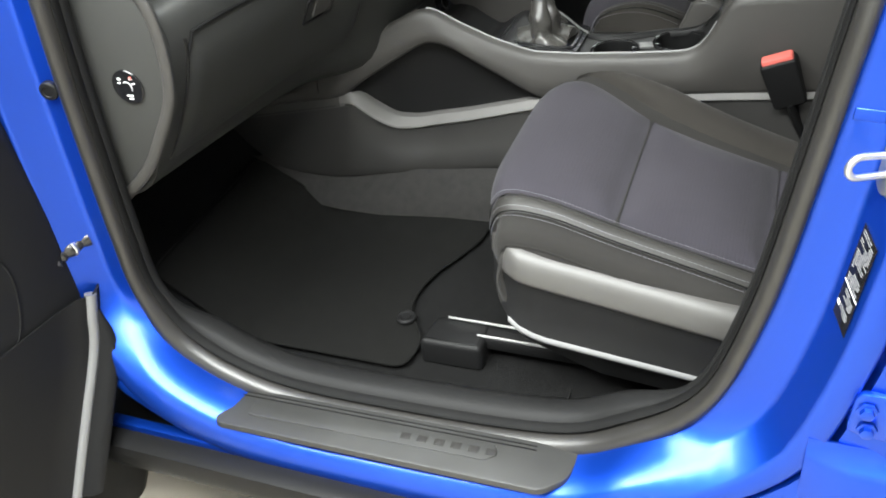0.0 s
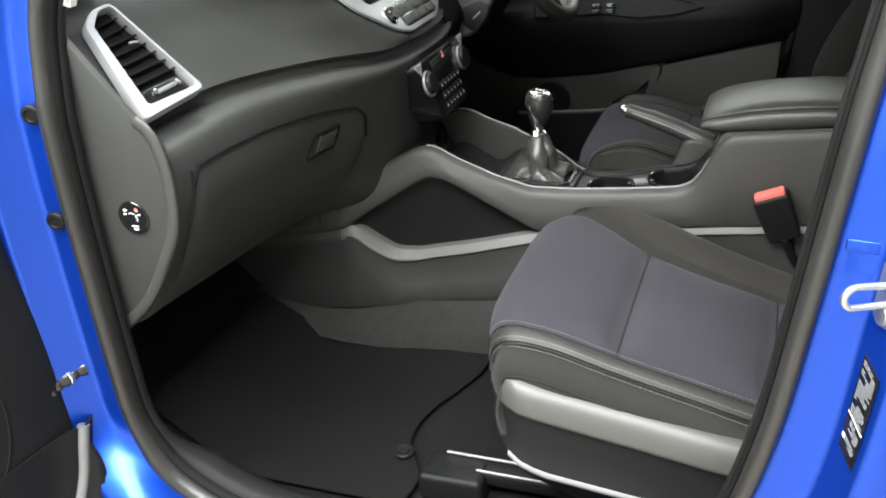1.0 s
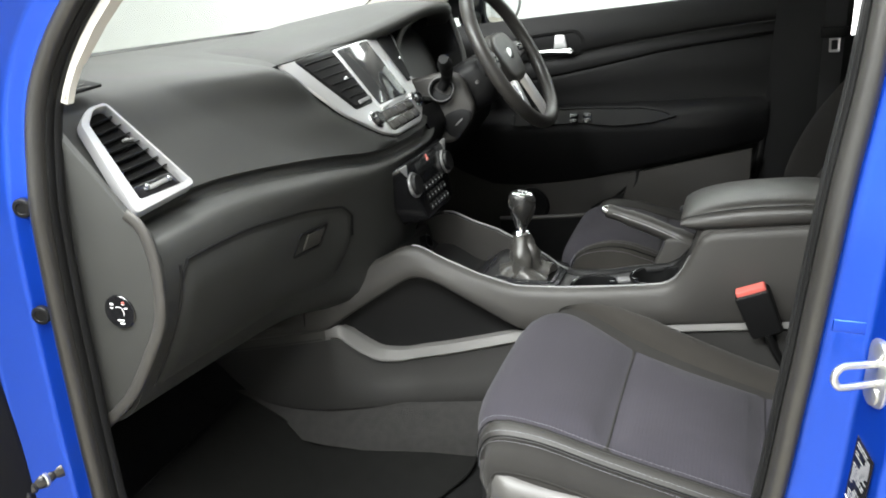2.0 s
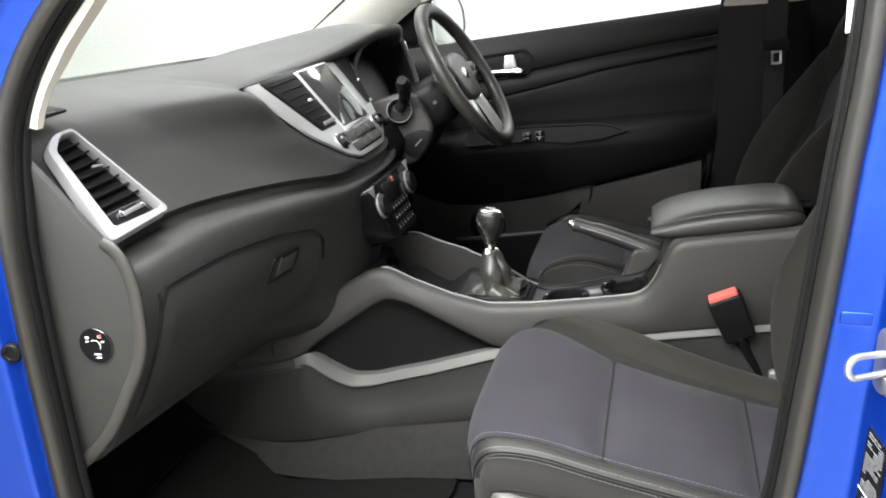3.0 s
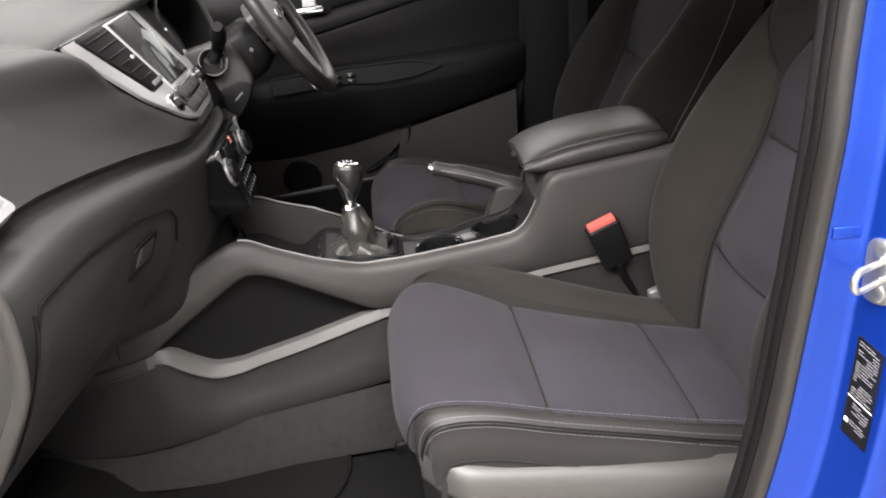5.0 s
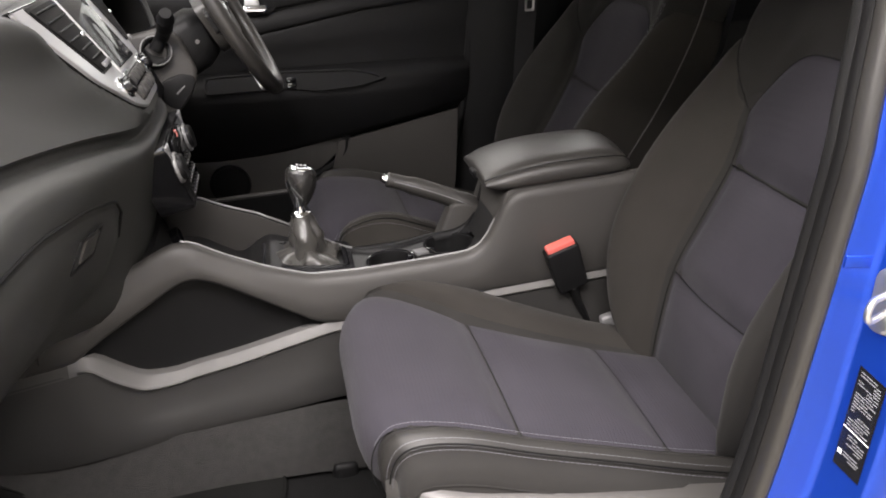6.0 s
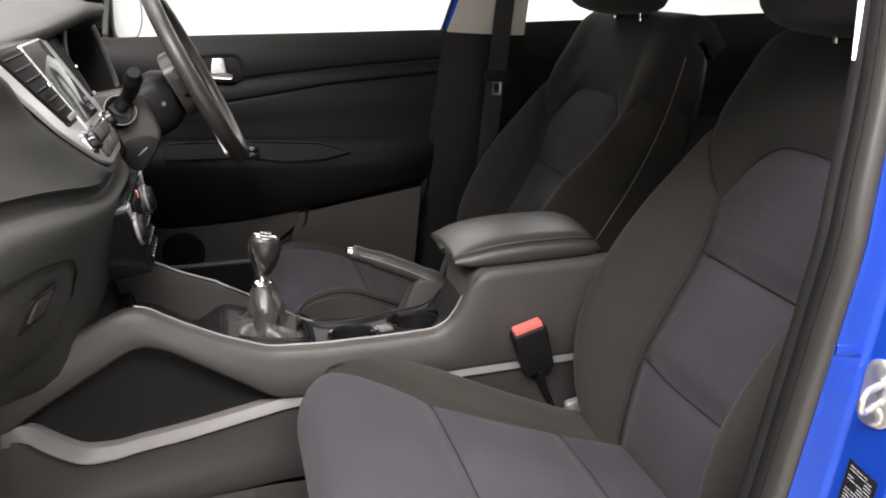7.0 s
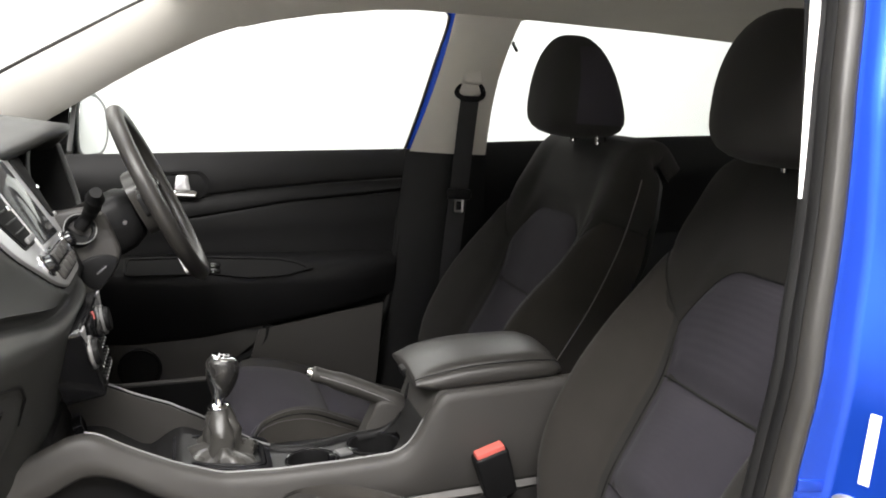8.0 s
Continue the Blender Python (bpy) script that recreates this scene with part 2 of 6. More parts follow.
alone("floor", slab(-RX, RX, -RY, RY, -0.1, 0), M_FLOOR, "pale beige glossy studio floor under the car", "floor", "structure")
alone("wall_north", slab(-RX, RX, RY, RY + 0.12, -0.1, RH), M_WALL, "plain white painted studio wall", "wall", "structure")
alone("wall_south", slab(-RX, RX, -RY - 0.12, -RY, -0.1, RH), M_WALL, "plain white painted studio wall", "wall", "structure")
alone("wall_east", slab(RX, RX + 0.12, -RY, RY, -0.1, RH), M_WALL, "plain white painted studio wall", "wall", "structure")
alone("wall_west", slab(-RX - 0.12, -RX, -RY, RY, -0.1, RH), M_WALL, "plain white painted studio wall", "wall", "structure")
alone("ceiling", slab(-RX, RX, -RY, RY, RH, RH + 0.12), M_WALL, "plain white studio ceiling", "ceiling", "structure")

# ---- the car's body shell ----
# x runs to the rear, y to the driver's side, z up; y = 0 is the middle of the car
body = thing("car_body", (0, 0, 0.30), "bright blue metallic car body shell with open passenger doorway", "car body", kind="structure")


def side_y(z):
    """How far out the side of the cabin is at a height; it leans in above the belt line."""
    return 0.735 if z < 1.10 else 0.735 - 0.20 * (z - 1.10)


RING = [(-0.478, 0.84), (-0.474, 0.97), (-0.466, 1.09), (-0.450, 1.24), (-0.362, 1.365), (-0.21, 1.467), (0.0, 1.535), (0.22, 1.565), (0.43, 1.565),
        (0.503, 1.50), (0.495, 1.36), (0.480, 1.235), (0.457, 1.11), (0.431, 0.92), (0.403, 0.74), (0.357, 0.59), (0.275, 0.505), (0.165, 0.452),
        (-0.08, 0.434), (-0.29, 0.440), (-0.425, 0.50), (-0.474, 0.60), (-0.480, 0.71)]
ring = [(p.x, p.y) for p in spline([(x, z, 0) for x, z in RING], 6, True)]


def ring_row(i):
    """Place, outward direction in the side's plane and how much of a sill it is."""
    n = len(ring)
    (xa, za), (xb, zb), (x, z) = ring[i - 1], ring[(i + 1) % n], ring[i]
    t = Vector((xb - xa, zb - za)).normalized()
    out = Vector((-t.y, t.x))
    if out.dot(Vector((x - 0.0, z - 0.98))) < 0:
        out = -out
    sill = min(1.0, max(0.0, (0.62 - z) / 0.14))
    return x, z, out, sill * sill * (3 - 2 * sill)


def swept(pillar, sill, sign=-1, power=1, latch=False):
    """A section of (outward, across) pairs carried round the doorway, blending from pillar to sill; latch widens the rear pillar's flange."""
    rows = []
    for i in range(len(ring)):
        x, z, o, w = ring_row(i)
        w = w**power
        row = []
        for (d0, a0), (d1, a1) in zip(pillar, sill):
            d, a = d0 * (1 - w) + d1 * w, a0 * (1 - w) + a1 * w
            if latch and x > 0.2 and d0 > 0.04:
                d += (1 - w) * float(np.interp(z, [0.5, 0.62, 0.74, 0.92, 1.11, 1.235, 1.36], [0.018, 0.018, 0.015, 0.009, 0.003, 0.0, -0.008]))
            zz = z + o.y * d
            row.append(Vector((x + o.x * d, sign * (side_y(z) + a), zz)))
        rows.append(row)
    rows.append(rows[0])
    bm = grid(rows)
    bmesh.ops.remove_doubles(bm, verts=bm.verts[:], dist=1e-6)
    bmesh.ops.recalc_face_normals(bm, faces=bm.faces[:])
    return bm


pil = [(0.008, -0.012), (0.014, 0.006), (0.018, 0.010), (0.032, 0.0112), (0.047, 0.012), (0.053, 0.0135), (0.057, 0.0175), (0.077, 0.058), (0.0795, 0.0615), (0.084, 0.063), (0.108, 0.0655), (0.112, 0.063), (0.113, 0.036), (0.120, 0.036), (0.121, 0.061), (0.180, 0.068)]
sil = [(0.006, -0.012), (0.008, 0.004), (0.006, 0.012), (0.005, 0.030), (0.007, 0.060), (0.013, 0.086), (0.022, 0.096), (0.036, 0.101), (0.046, 0.103), (0.050, 0.103), (0.054, 0.103), (0.058, 0.103), (0.062, 0.102), (0.066, 0.101), (0.070, 0.099), (0.076, 0.096)]
part("door_frame", thick(swept(pil, sil, latch=True), 0.003), M_BLUE, body, "glossy blue painted doorway flange", 60)
part("door_seal", swept([(0.017, 0.008), (0.0185, 0.0145), (0.0170, 0.0195), (0.0115, 0.0225), (0.005, 0.0215), (0.000, 0.0165), (-0.002, 0.009), (-0.0025, 0.001), (0.010, -0.006), (0.017, 0.008)],
                        [(0.016, 0.012), (0.018, 0.020), (0.014, 0.026), (0.006, 0.0275), (-0.003, 0.024), (-0.009, 0.015), (-0.011, 0.004), (-0.012, -0.010), (0.010, -0.014), (0.016, 0.012)]),
     M_RUBBER, body, "black rubber door seal", 60)
part("seal_lip", swept([(-0.001, 0.004), (-0.004, 0.006), (-0.0065, 0.003), (-0.007, -0.006), (-0.003, -0.012), (-0.001, 0.004)],
                       [(-0.011, 0.004), (-0.018, 0.008), (-0.023, 0.004), (-0.023, -0.006), (-0.012, -0.010), (-0.011, 0.004)]), M_VOID, body, "black inner seal lip", 60)
part("sill_trim", swept([(-0.005, -0.006), (-0.008, -0.006), (-0.0095, -0.009), (-0.010, -0.014), (-0.009, -0.019), (-0.004, -0.022)],
                        [(-0.018, -0.006), (-0.026, -0.013), (-0.031, -0.024), (-0.031, -0.042), (-0.020, -0.060), (0.040, -0.070)], power=2), M_DOORTRIM, body, "charcoal plastic inner sill trim", 60)
# black rocker cladding below the sill
part("rocker_cladding", thick(grid([[Vector((x, y, z)) for x in (-0.95, -0.5, 0.0, 0.5, 0.98)] for y, z in
                                    ((-0.815, 0.372), (-0.852, 0.382), (-0.870, 0.374), (-0.872, 0.345), (-0.860, 0.315), (-0.80, 0.300))]), 0.004), M_BLACK, body, "black plastic rocker cladding", 50)
part("sill_strip", box(pose(0.0, -0.826, 0.352), (1.9, 0.02, 0.075), 0.004), M_BLUE, body)

# outer skins that close the shell: front wing, B pillar, rear quarter, roof, bulkheads
def skin(name, pts, mat_, label="", t=0.004):
    """A panel through rows of points."""
    return part(name, thick(grid([[Vector(p) for p in row] for row in pts]), t), mat_, body, label, 50)


skin("front_wing", [[(-0.66, -0.800, z), (-0.68, -0.835, z), (-0.74, -0.860, z), (-1.15, -0.86, z)] for z in (0.31, 0.6, 0.9, 1.08)], M_BLUE, "blue front wing panel")
skin("rear_side_panel", [[(0.655, -side_y(z) - 0.060, z), (0.67, -side_y(z) - 0.076, z), (0.75, -side_y(z) - 0.100, z), (1.9, -side_y(z) - 0.10, z)] for z in (0.31, 0.6, 0.9, 1.15)], M_BLUE, "blue rear door outer panel")
skin("roof_panel", [[(x, y, 1.628 - 0.05 * (abs(y) / 0.6) ** 3 - 0.018 * (x - 0.6) ** 2) for y in (-0.60, -0.5, -0.25, 0, 0.25, 0.5, 0.60)] for x in (-0.12, 0.2, 0.6, 1.2, 1.9)], M_BLUE, "blue painted roof skin")
skin("bulkhead", [[(-1.02, y, z) for y in (-0.8, 0, 0.8)] for z in (0.30, 0.75, 1.16)], M_BLACK, "black front bulkhead")
skin("tail_panel", [[(1.95, y, z) for y in (-0.8, 0, 0.8)] for z in (0.30, 0.75, 1.20)], M_BLACK, "dark tailgate lining")
skin("floor_pan", [[(x, y, 0.325) for y in (-0.82, 0, 0.82)] for x in (-1.02, 0.5, 1.95)], M_BLACK, "black underbody floor pan")

# headliner and pillar linings
rows = []
for x in (-0.14, 0.0, 0.25, 0.6, 1.0, 1.45, 1.9):
    rows.append([Vector((x, y, 1.592 - 0.05 * (abs(y) / 0.56) ** 4 - 0.02 * (x - 0.6) ** 2)) for y in (-0.57, -0.54, -0.4, -0.2, 0, 0.2, 0.4, 0.54, 0.57)])
part("headliner", thick(grid(rows), 0.012), M_LINER, body, "pale grey felt headliner", 60)


def strip(name, a, b, mat_, label="", t=0.012, n=8):
    """A lining between two edge curves."""
    ca, cb = [along(a, i / n) for i in range(n + 1)], [along(b, i / n) for i in range(n + 1)]
    mid = [(p + q) / 2 + Vector((0, -0.016 if p.y > 0 else 0.016, 0)) for p, q in zip(ca, cb)]
    q1 = [(p * 0.85 + q * 0.15) + Vector((0, -0.011 if p.y > 0 else 0.011, 0)) for p, q in zip(ca, cb)]
    q2 = [(p * 0.15 + q * 0.85) + Vector((0, -0.011 if p.y > 0 else 0.011, 0)) for p, q in zip(ca, cb)]
    return part(name, thick(grid([ca, q1, mid, q2, cb]), t), mat_, body, label, 60)


strip("a_pillar_lining", [(-0.66, 0.675, 1.20), (-0.46, 0.625, 1.322), (-0.30, 0.60, 1.42), (-0.15, 0.575, 1.508), (-0.02, 0.56, 1.56)],
      [(-0.47, 0.715, 1.185), (-0.30, 0.68, 1.297), (-0.196, 0.66, 1.364), (-0.06, 0.638, 1.44), (0.02, 0.63, 1.472)], M_LINER, "cream windscreen pillar lining")
def beside_ring(d, a):
    """Points beside the front upper run of the passenger's doorway."""
    return [(x + d * k, -(side_y(z) - 0.012 + (a + 0.012) * k), z - 0.3 * d) for x, z, k in ((-0.447, 1.222, 0.35), (-0.428, 1.27, 0.8), (-0.345, 1.372, 1), (-0.20, 1.47, 1), (0.0, 1.538, 1))]


strip("a_pillar_lining", beside_ring(0.0, -0.012), beside_ring(0.006, -0.034), M_LINER, "cream windscreen pillar lining")
strip("roof_rail_lining", [(-0.02, 0.56, 1.555), (0.3, 0.55, 1.58), (0.7, 0.55, 1.585), (1.3, 0.55, 1.575), (1.9, 0.55, 1.55)],
      [(0.02, 0.63, 1.470), (0.19, 0.615, 1.512), (0.50, 0.605, 1.548), (1.1, 0.61, 1.54), (1.9, 0.63, 1.50)], M_LINER, "pale roof edge lining")
strip("roof_rail_lining", [(-0.02, -0.56, 1.555), (0.3, -0.55, 1.58), (0.7, -0.55, 1.585), (1.3, -0.55, 1.575), (1.9, -0.55, 1.55)],
      [(0.0, -0.59, 1.525), (0.19, -0.575, 1.555), (0.50, -0.575, 1.565), (1.1, -0.58, 1.555), (1.9, -0.60, 1.52)], M_LINER, "pale roof edge lining")
# driver's side middle pillar: pale above the belt, black below
strip("b_pillar_lining", [(0.512, 0.615, 1.545), (0.500, 0.640, 1.45), (0.478, 0.670, 1.34), (0.445, 0.720, 1.205)],
      [(0.668, 0.615, 1.545), (0.640, 0.640, 1.45), (0.626, 0.670, 1.34), (0.628, 0.705, 1.205)], M_LINER, "pale upper pillar lining with belt guide")
strip("b_pillar_base", [(0.440, 0.735, 1.203), (0.424, 0.735, 1.02), (0.408, 0.735, 0.85), (0.380, 0.725, 0.62), (0.35, 0.69, 0.42)],
      [(0.632, 0.712, 1.203), (0.642, 0.715, 1.02), (0.655, 0.715, 0.85), (0.70, 0.710, 0.62), (0.78, 0.69, 0.42)], M_BLACK, "black lower pillar trim")
# passenger's upper lining is black for its lack of light; the driver's is pale
strip("b_pillar_lining", [(0.512, -0.612, 1.545), (0.505, -0.650, 1.36), (0.494, -0.680, 1.22), (0.478, -0.696, 1.1)],
      [(0.66, -0.600, 1.545), (0.65, -0.650, 1.36), (0.645, -0.690, 1.22), (0.645, -0.695, 1.1)], M_BLACK, "upper pillar lining painted dark for shade")
strip("b_pillar_base", [(0.478, -0.695, 1.1), (0.458, -0.70, 0.90), (0.44, -0.70, 0.75), (0.41, -0.70, 0.55), (0.36, -0.69, 0.42)],
      [(0.645, -0.695, 1.1), (0.65, -0.70, 0.90), (0.655, -0.70, 0.75), (0.70, -0.70, 0.55), (0.78, -0.69, 0.42)], M_BLACK, "charcoal lower pillar trim")
# windscreen and tail glass
glass = part("windscreen", thick(grid([[Vector((x0 + 0.10 * (1 - (y / 0.66) ** 2) * s, y * w, z)) for y in (-0.66, -0.33, 0, 0.33, 0.66)] for x0, z, w, s in
                                        ((-0.80, 1.19, 1.03, -2.2), (-0.46, 1.385, 0.97, -1.4), (-0.13, 1.575, 0.86, -0.8))]), 0.004), M_GLASS, body, "clear windscreen", 60)
glass.visible_shadow = False
glass = part("tail_window", thick(grid([[Vector((x, y, z)) for y in (-0.6, 0, 0.6)] for x, z in ((1.95, 1.20), (1.92, 1.53))]), 0.004), M_GLASS, body, "clear rear window", 60)
glass.visible_shadow = False
part("screen_edge", tube(spline([(-0.655, 0.680, 1.205), (-0.465, 0.622, 1.326), (-0.30, 0.595, 1.426), (-0.15, 0.57, 1.514)], 6), 0.004, 6), M_RUBBER, body)

# scuff plate with its worn nameplate bars
scuff_m = pose(0, 0, 0.4425, 0, -1.7, 0)
so = [(-0.380, -0.752), (-0.342, -0.832), (0.172, -0.836), (0.204, -0.806), (0.212, -0.752)]
scuff = part("scuff_plate", plate(scuff_m, rounded(so, 0.012), 0.010, 0.004), M_SCUFF, body, "charcoal plastic scuff plate")
part("raised_panel", plate(scuff_m @ pose(0, 0, 0.0085), rounded([(-0.30, -0.772), (-0.30, -0.806), (0.085, -0.804), (0.10, -0.79), (0.09, -0.771)], 0.006), 0.003, 0.0015), M_SCUFF, scuff)
for k in range(6):
    part("letter_bar", box(scuff_m @ pose(-0.040 + 0.026 * k, -0.789, 0.0118), (0.015, 0.012, 0.0008), 0.0003), M_CONSOLE, scuff, "worn dark nameplate bar")
for k, y in enumerate((-0.760, -0.767)):
    part("groove_line", box(scuff_m @ pose(-0.10, y - 0.002, 0.0102), (0.5, 0.0015, 0.002), 0), M_BLACK, scuff)
part("trim_joint", box(pose(0.175, -0.690, 0.480, 0, 0, 2), (0.0015, 0.045, 0.012), 0), M_BLACK, body)

# body plugs, door wiring, striker, stickers, hinge bolts
for x, y, z in ((-0.5085, -0.751, 0.9455), (-0.4945, -0.751, 1.0965)):
    m = axes_at((x, y, z), (0.3, 0, 1), (1, 0.2, 0))
    if (m.to_3x3() @ Vector((0, 0, 1))).y > 0:
        m = m @ pose(0, 0, 0, 180)
    part("body_plug", turned(m, [(0.013, -0.004), (0.0135, 0.003), (0.012, 0.005), (0.008, 0.0055), (0.007, 0.004), (0.001, 0.0042)], 20), M_BLACK, body, "black rubber body plug")
part("wiring_grommet", tube(spline([(-0.545, -0.752, 0.70), (-0.556, -0.778, 0.697), (-0.566, -0.802, 0.69), (-0.575, -0.83, 0.684)], 5), [0.013, 0.012, 0.009, 0.011, 0.009] * 3 + [0.010], 10), M_RUBBER, body, "black ribbed door wiring boot")
part("loom_tape", turned(axes_at((-0.556, -0.777, 0.697), (1, 0, 0), (0, 0, 1)), [(0.011, -0.004), (0.0135, -0.002), (0.0135, 0.002), (0.011, 0.004)], 14), M_STEEL, body)
LATCH_N = Vector((-0.89, -0.44, 0.09)).normalized()
LATCH_X = Vector((0.43, -0.90, 0.0)).normalized()


def on_latch(p, lift=0.0):
    """A frame on the pillar's forward-facing latch face: x outwards, y up, z off the face."""
    up = -LATCH_X.cross(LATCH_N)
    m = Matrix((LATCH_X, up if up.z > 0 else -up, LATCH_N)).transposed().to_4x4()
    m.translation = Vector(p) + LATCH_N * lift
    return m


sm = on_latch((0.5095, -0.7665, 0.956), 0.0005)
striker = part("striker", plate(sm, rounded([(-0.017, -0.034), (0.017, -0.034), (0.017, 0.034), (-0.017, 0.034)], 0.0165), 0.004, 0.0015), M_STEEL, body, "zinc steel door striker")
part("striker_loop", tube(spline([sm @ Vector(p) for p in ((0.0, 0.010, 0.002), (0.002, 0.011, 0.026), (0.003, 0.010, 0.042), (0.003, 0.0, 0.048), (0.003, -0.010, 0.042), (0.002, -0.011, 0.026), (0.0, -0.010, 0.002))], 5), 0.0036, 10), M_STEEL, striker)
for v in (0.023, -0.023):
    part("striker_screw", turned(sm @ pose(0, v, 0.003), [(0.0095, 0.0), (0.0095, 0.003), (0.006, 0.0045), (0.001, 0.0035)], 14), M_STEEL, striker)
# data sticker with rows of print, sheared along the face
st_o, st_u, st_v = Vector((0.4847, -0.7605, 0.7699)), Vector((0.0123, -0.0280, -0.013)), Vector((0.0122, 0.0008, 0.1140))
st_n = -st_u.cross(st_v).normalized()
st_n = st_n if st_n.x < 0 else -st_n


def print_quad(name, u0, u1, v0, v1, lift, mat_, parent, label_=""):
    pts = [st_o + st_u * u + st_v * v for u, v in ((u0, v0), (u1, v0), (u1, v1), (u0, v1))]
    bm = bmesh.new()
    lo = [bm.verts.new(p + st_n * (lift - 0.0006)) for p in pts]
    hi = [bm.verts.new(p + st_n * lift) for p in pts]
    bm.faces.new(hi)
    for i in range(4):
        bm.faces.new((lo[i], lo[(i + 1) % 4], hi[(i + 1) % 4], hi[i]))
    bmesh.ops.recalc_face_normals(bm, faces=bm.faces[:])
    return part(name, bm, mat_, parent, label_)


label = print_quad("data_sticker", 0, 1, 0, 1, 0.0016, M_GLOSS, body, "black data sticker with rows of print")
random.seed(4)
print_quad("print_bar", 0.02, 0.98, 0.395, 0.402, 0.0022, M_WHITE, label)
for k in range(30):
    v = 0.955 - 0.029 * k
    if 0.36 < v < 0.42:
        continue
    u = 0.10 if v > 0.4 else 0.26
    while u < 0.78:
        w = random.uniform(0.12, 0.34)
        if random.random() < 0.72:
            print_quad("print_bar", u, min(u + w, 0.88), v, v + 0.0055, 0.0022, M_PRINT, label)
        u += w + 0.035
print_quad("print_bar", 0.06, 0.2, 0.13, 0.17, 0.0022, M_WHITE, label)
part("white_label", plate(on_latch((0.5202, -0.7735, 1.0385), 0.001), [(-0.0052, -0.034), (0.0048, -0.034), (0.0052, 0.034), (-0.0048, 0.034)], 0.0006), M_WHITE, body, "white paper sticker")
part("pillar_boss", box(pose(0.482, -0.7462, 0.9935, 0, 4, 0), (0.030, 0.003, 0.013), 0.0014, 3), M_BLUE, body)
part("white_tape", thick(grid([[Vector((x0, y, z)), Vector((x0 + 0.017, y + 0.0005, z))] for x0, y, z in ((0.4705, -0.691, 1.2628), (0.475, -0.6785, 1.326), (0.4798, -0.666, 1.390), (0.4844, -0.6535, 1.453))]), 0.001), M_WHITE, body, "strip of white tape on the pillar lining")
hinge = part("door_hinge", plate(axes_at((0.550, -0.7985, 0.666), (1, -0.1, 0.0), (0, 0, 1)), rounded([(-0.034, -0.030), (0.06, -0.036), (0.06, 0.034), (-0.030, 0.030)], 0.012), 0.008, 0.003), M_BLUE, body, "blue painted rear door hinge")
for x, z in ((0.532, 0.676), (0.566, 0.668), (0.536, 0.648)):
    part("hinge_bolt", turned(axes_at((x, -0.8065, z), (1, 0, 0), (0, 0, 1)), [(0.011, 0), (0.011, 0.002), (0.0075, 0.003), (0.0075, 0.009), (0.005, 0.010), (0.001, 0.010)], 6), M_BLUE, hinge)

# lower corner of the rear door, swelling out below a crease
part("rear_sill_corner", thick(grid([[Vector((x, y0 - b * k, z)) for z, y0, k in ((0.612, -0.800, 0.0), (0.596, -0.801, 0.15), (0.588, -0.802, 0.7), (0.578, -0.802, 1.0), (0.48, -0.802, 1.15), (0.36, -0.800, 1.0))] for x, b in ((0.482, 0.0), (0.505, 0.012), (0.53, 0.018), (0.60, 0.021), (0.78, 0.022))]), 0.003), M_BLUE, body, "blue lower rear door corner", 50)

# floor carpet: flat under the seats, rising to the toe board and towards the tunnel
def tunnel_rise(y):
    f = min(1.0, max(0.0, (0.32 - abs(y)) / 0.13))
    return 0.026 * f * f * (3 - 2 * f)


rows = []
for x in (-1.0, -0.82, -0.74, -0.60, -0.50, -0.44, -0.38, -0.2, 0.2, 0.7, 1.2, 1.9):
    z = 0.388 + (0.0 if x > -0.44 else 0.72 * (-0.44 - x) if x > -0.75 else 0.2232 + 1.6 * (-0.75 - x))
    rows.append([Vector((x, y, z + (0.03 if abs(y) > 0.62 else 0) + tunnel_rise(y))) for y in (-0.67, -0.61, -0.4, -0.31, -0.25, -0.2, 0, 0.2, 0.25, 0.31, 0.4, 0.61, 0.67)])
part("floor_carpet", thick(grid(rows), 0.01), M_CARPET, body, "charcoal floor carpet", 50)
for s in (-1, 1):
    top = [(-0.80, s * 0.175, 0.56), (-0.60, s * 0.168, 0.515), (-0.45, s * 0.160, 0.492), (-0.2, s * 0.150, 0.509), (0.05, s * 0.145, 0.535), (0.5, s * 0.14, 0.54)]
    low = [(-0.80, s * 0.250, 0.66), (-0.69, s * 0.240, 0.575), (-0.545, s * 0.228, 0.452), (-0.285, s * 0.206, 0.418), (-0.115, s * 0.190, 0.426), (0.5, s * 0.185, 0.41)]
    ca, cb = [along(top, i / 12) for i in range(13)], [along(low, i / 12) for i in range(13)]
    part("tunnel_carpet", thick(grid([ca, [(p * 0.5 + q * 0.5) + Vector((0, s * 0.010, 0)) for p, q in zip(ca, cb)], cb]), 0.006), M_CARPET_GREY, body, "grey carpet on the tunnel side", 60)

# ---- the driver's door, closed ----
dd = thing("driver_door", (0.0, 0.74, 0.42), "black trimmed driver's door with blue outer skin, closed", "car door")


def door_surface(sec, x0, x1, rise, name, mat_, label, parent, t=0.008, n=10):
    rows = []
    for i in range(n + 1):
        x = x0 + (x1 - x0) * i / n
        rows.append([Vector((x, y, z + rise * (x - 0.436))) for z, y in sec])
    return part(name, thick(grid(rows), t), mat_, parent, label, 50)


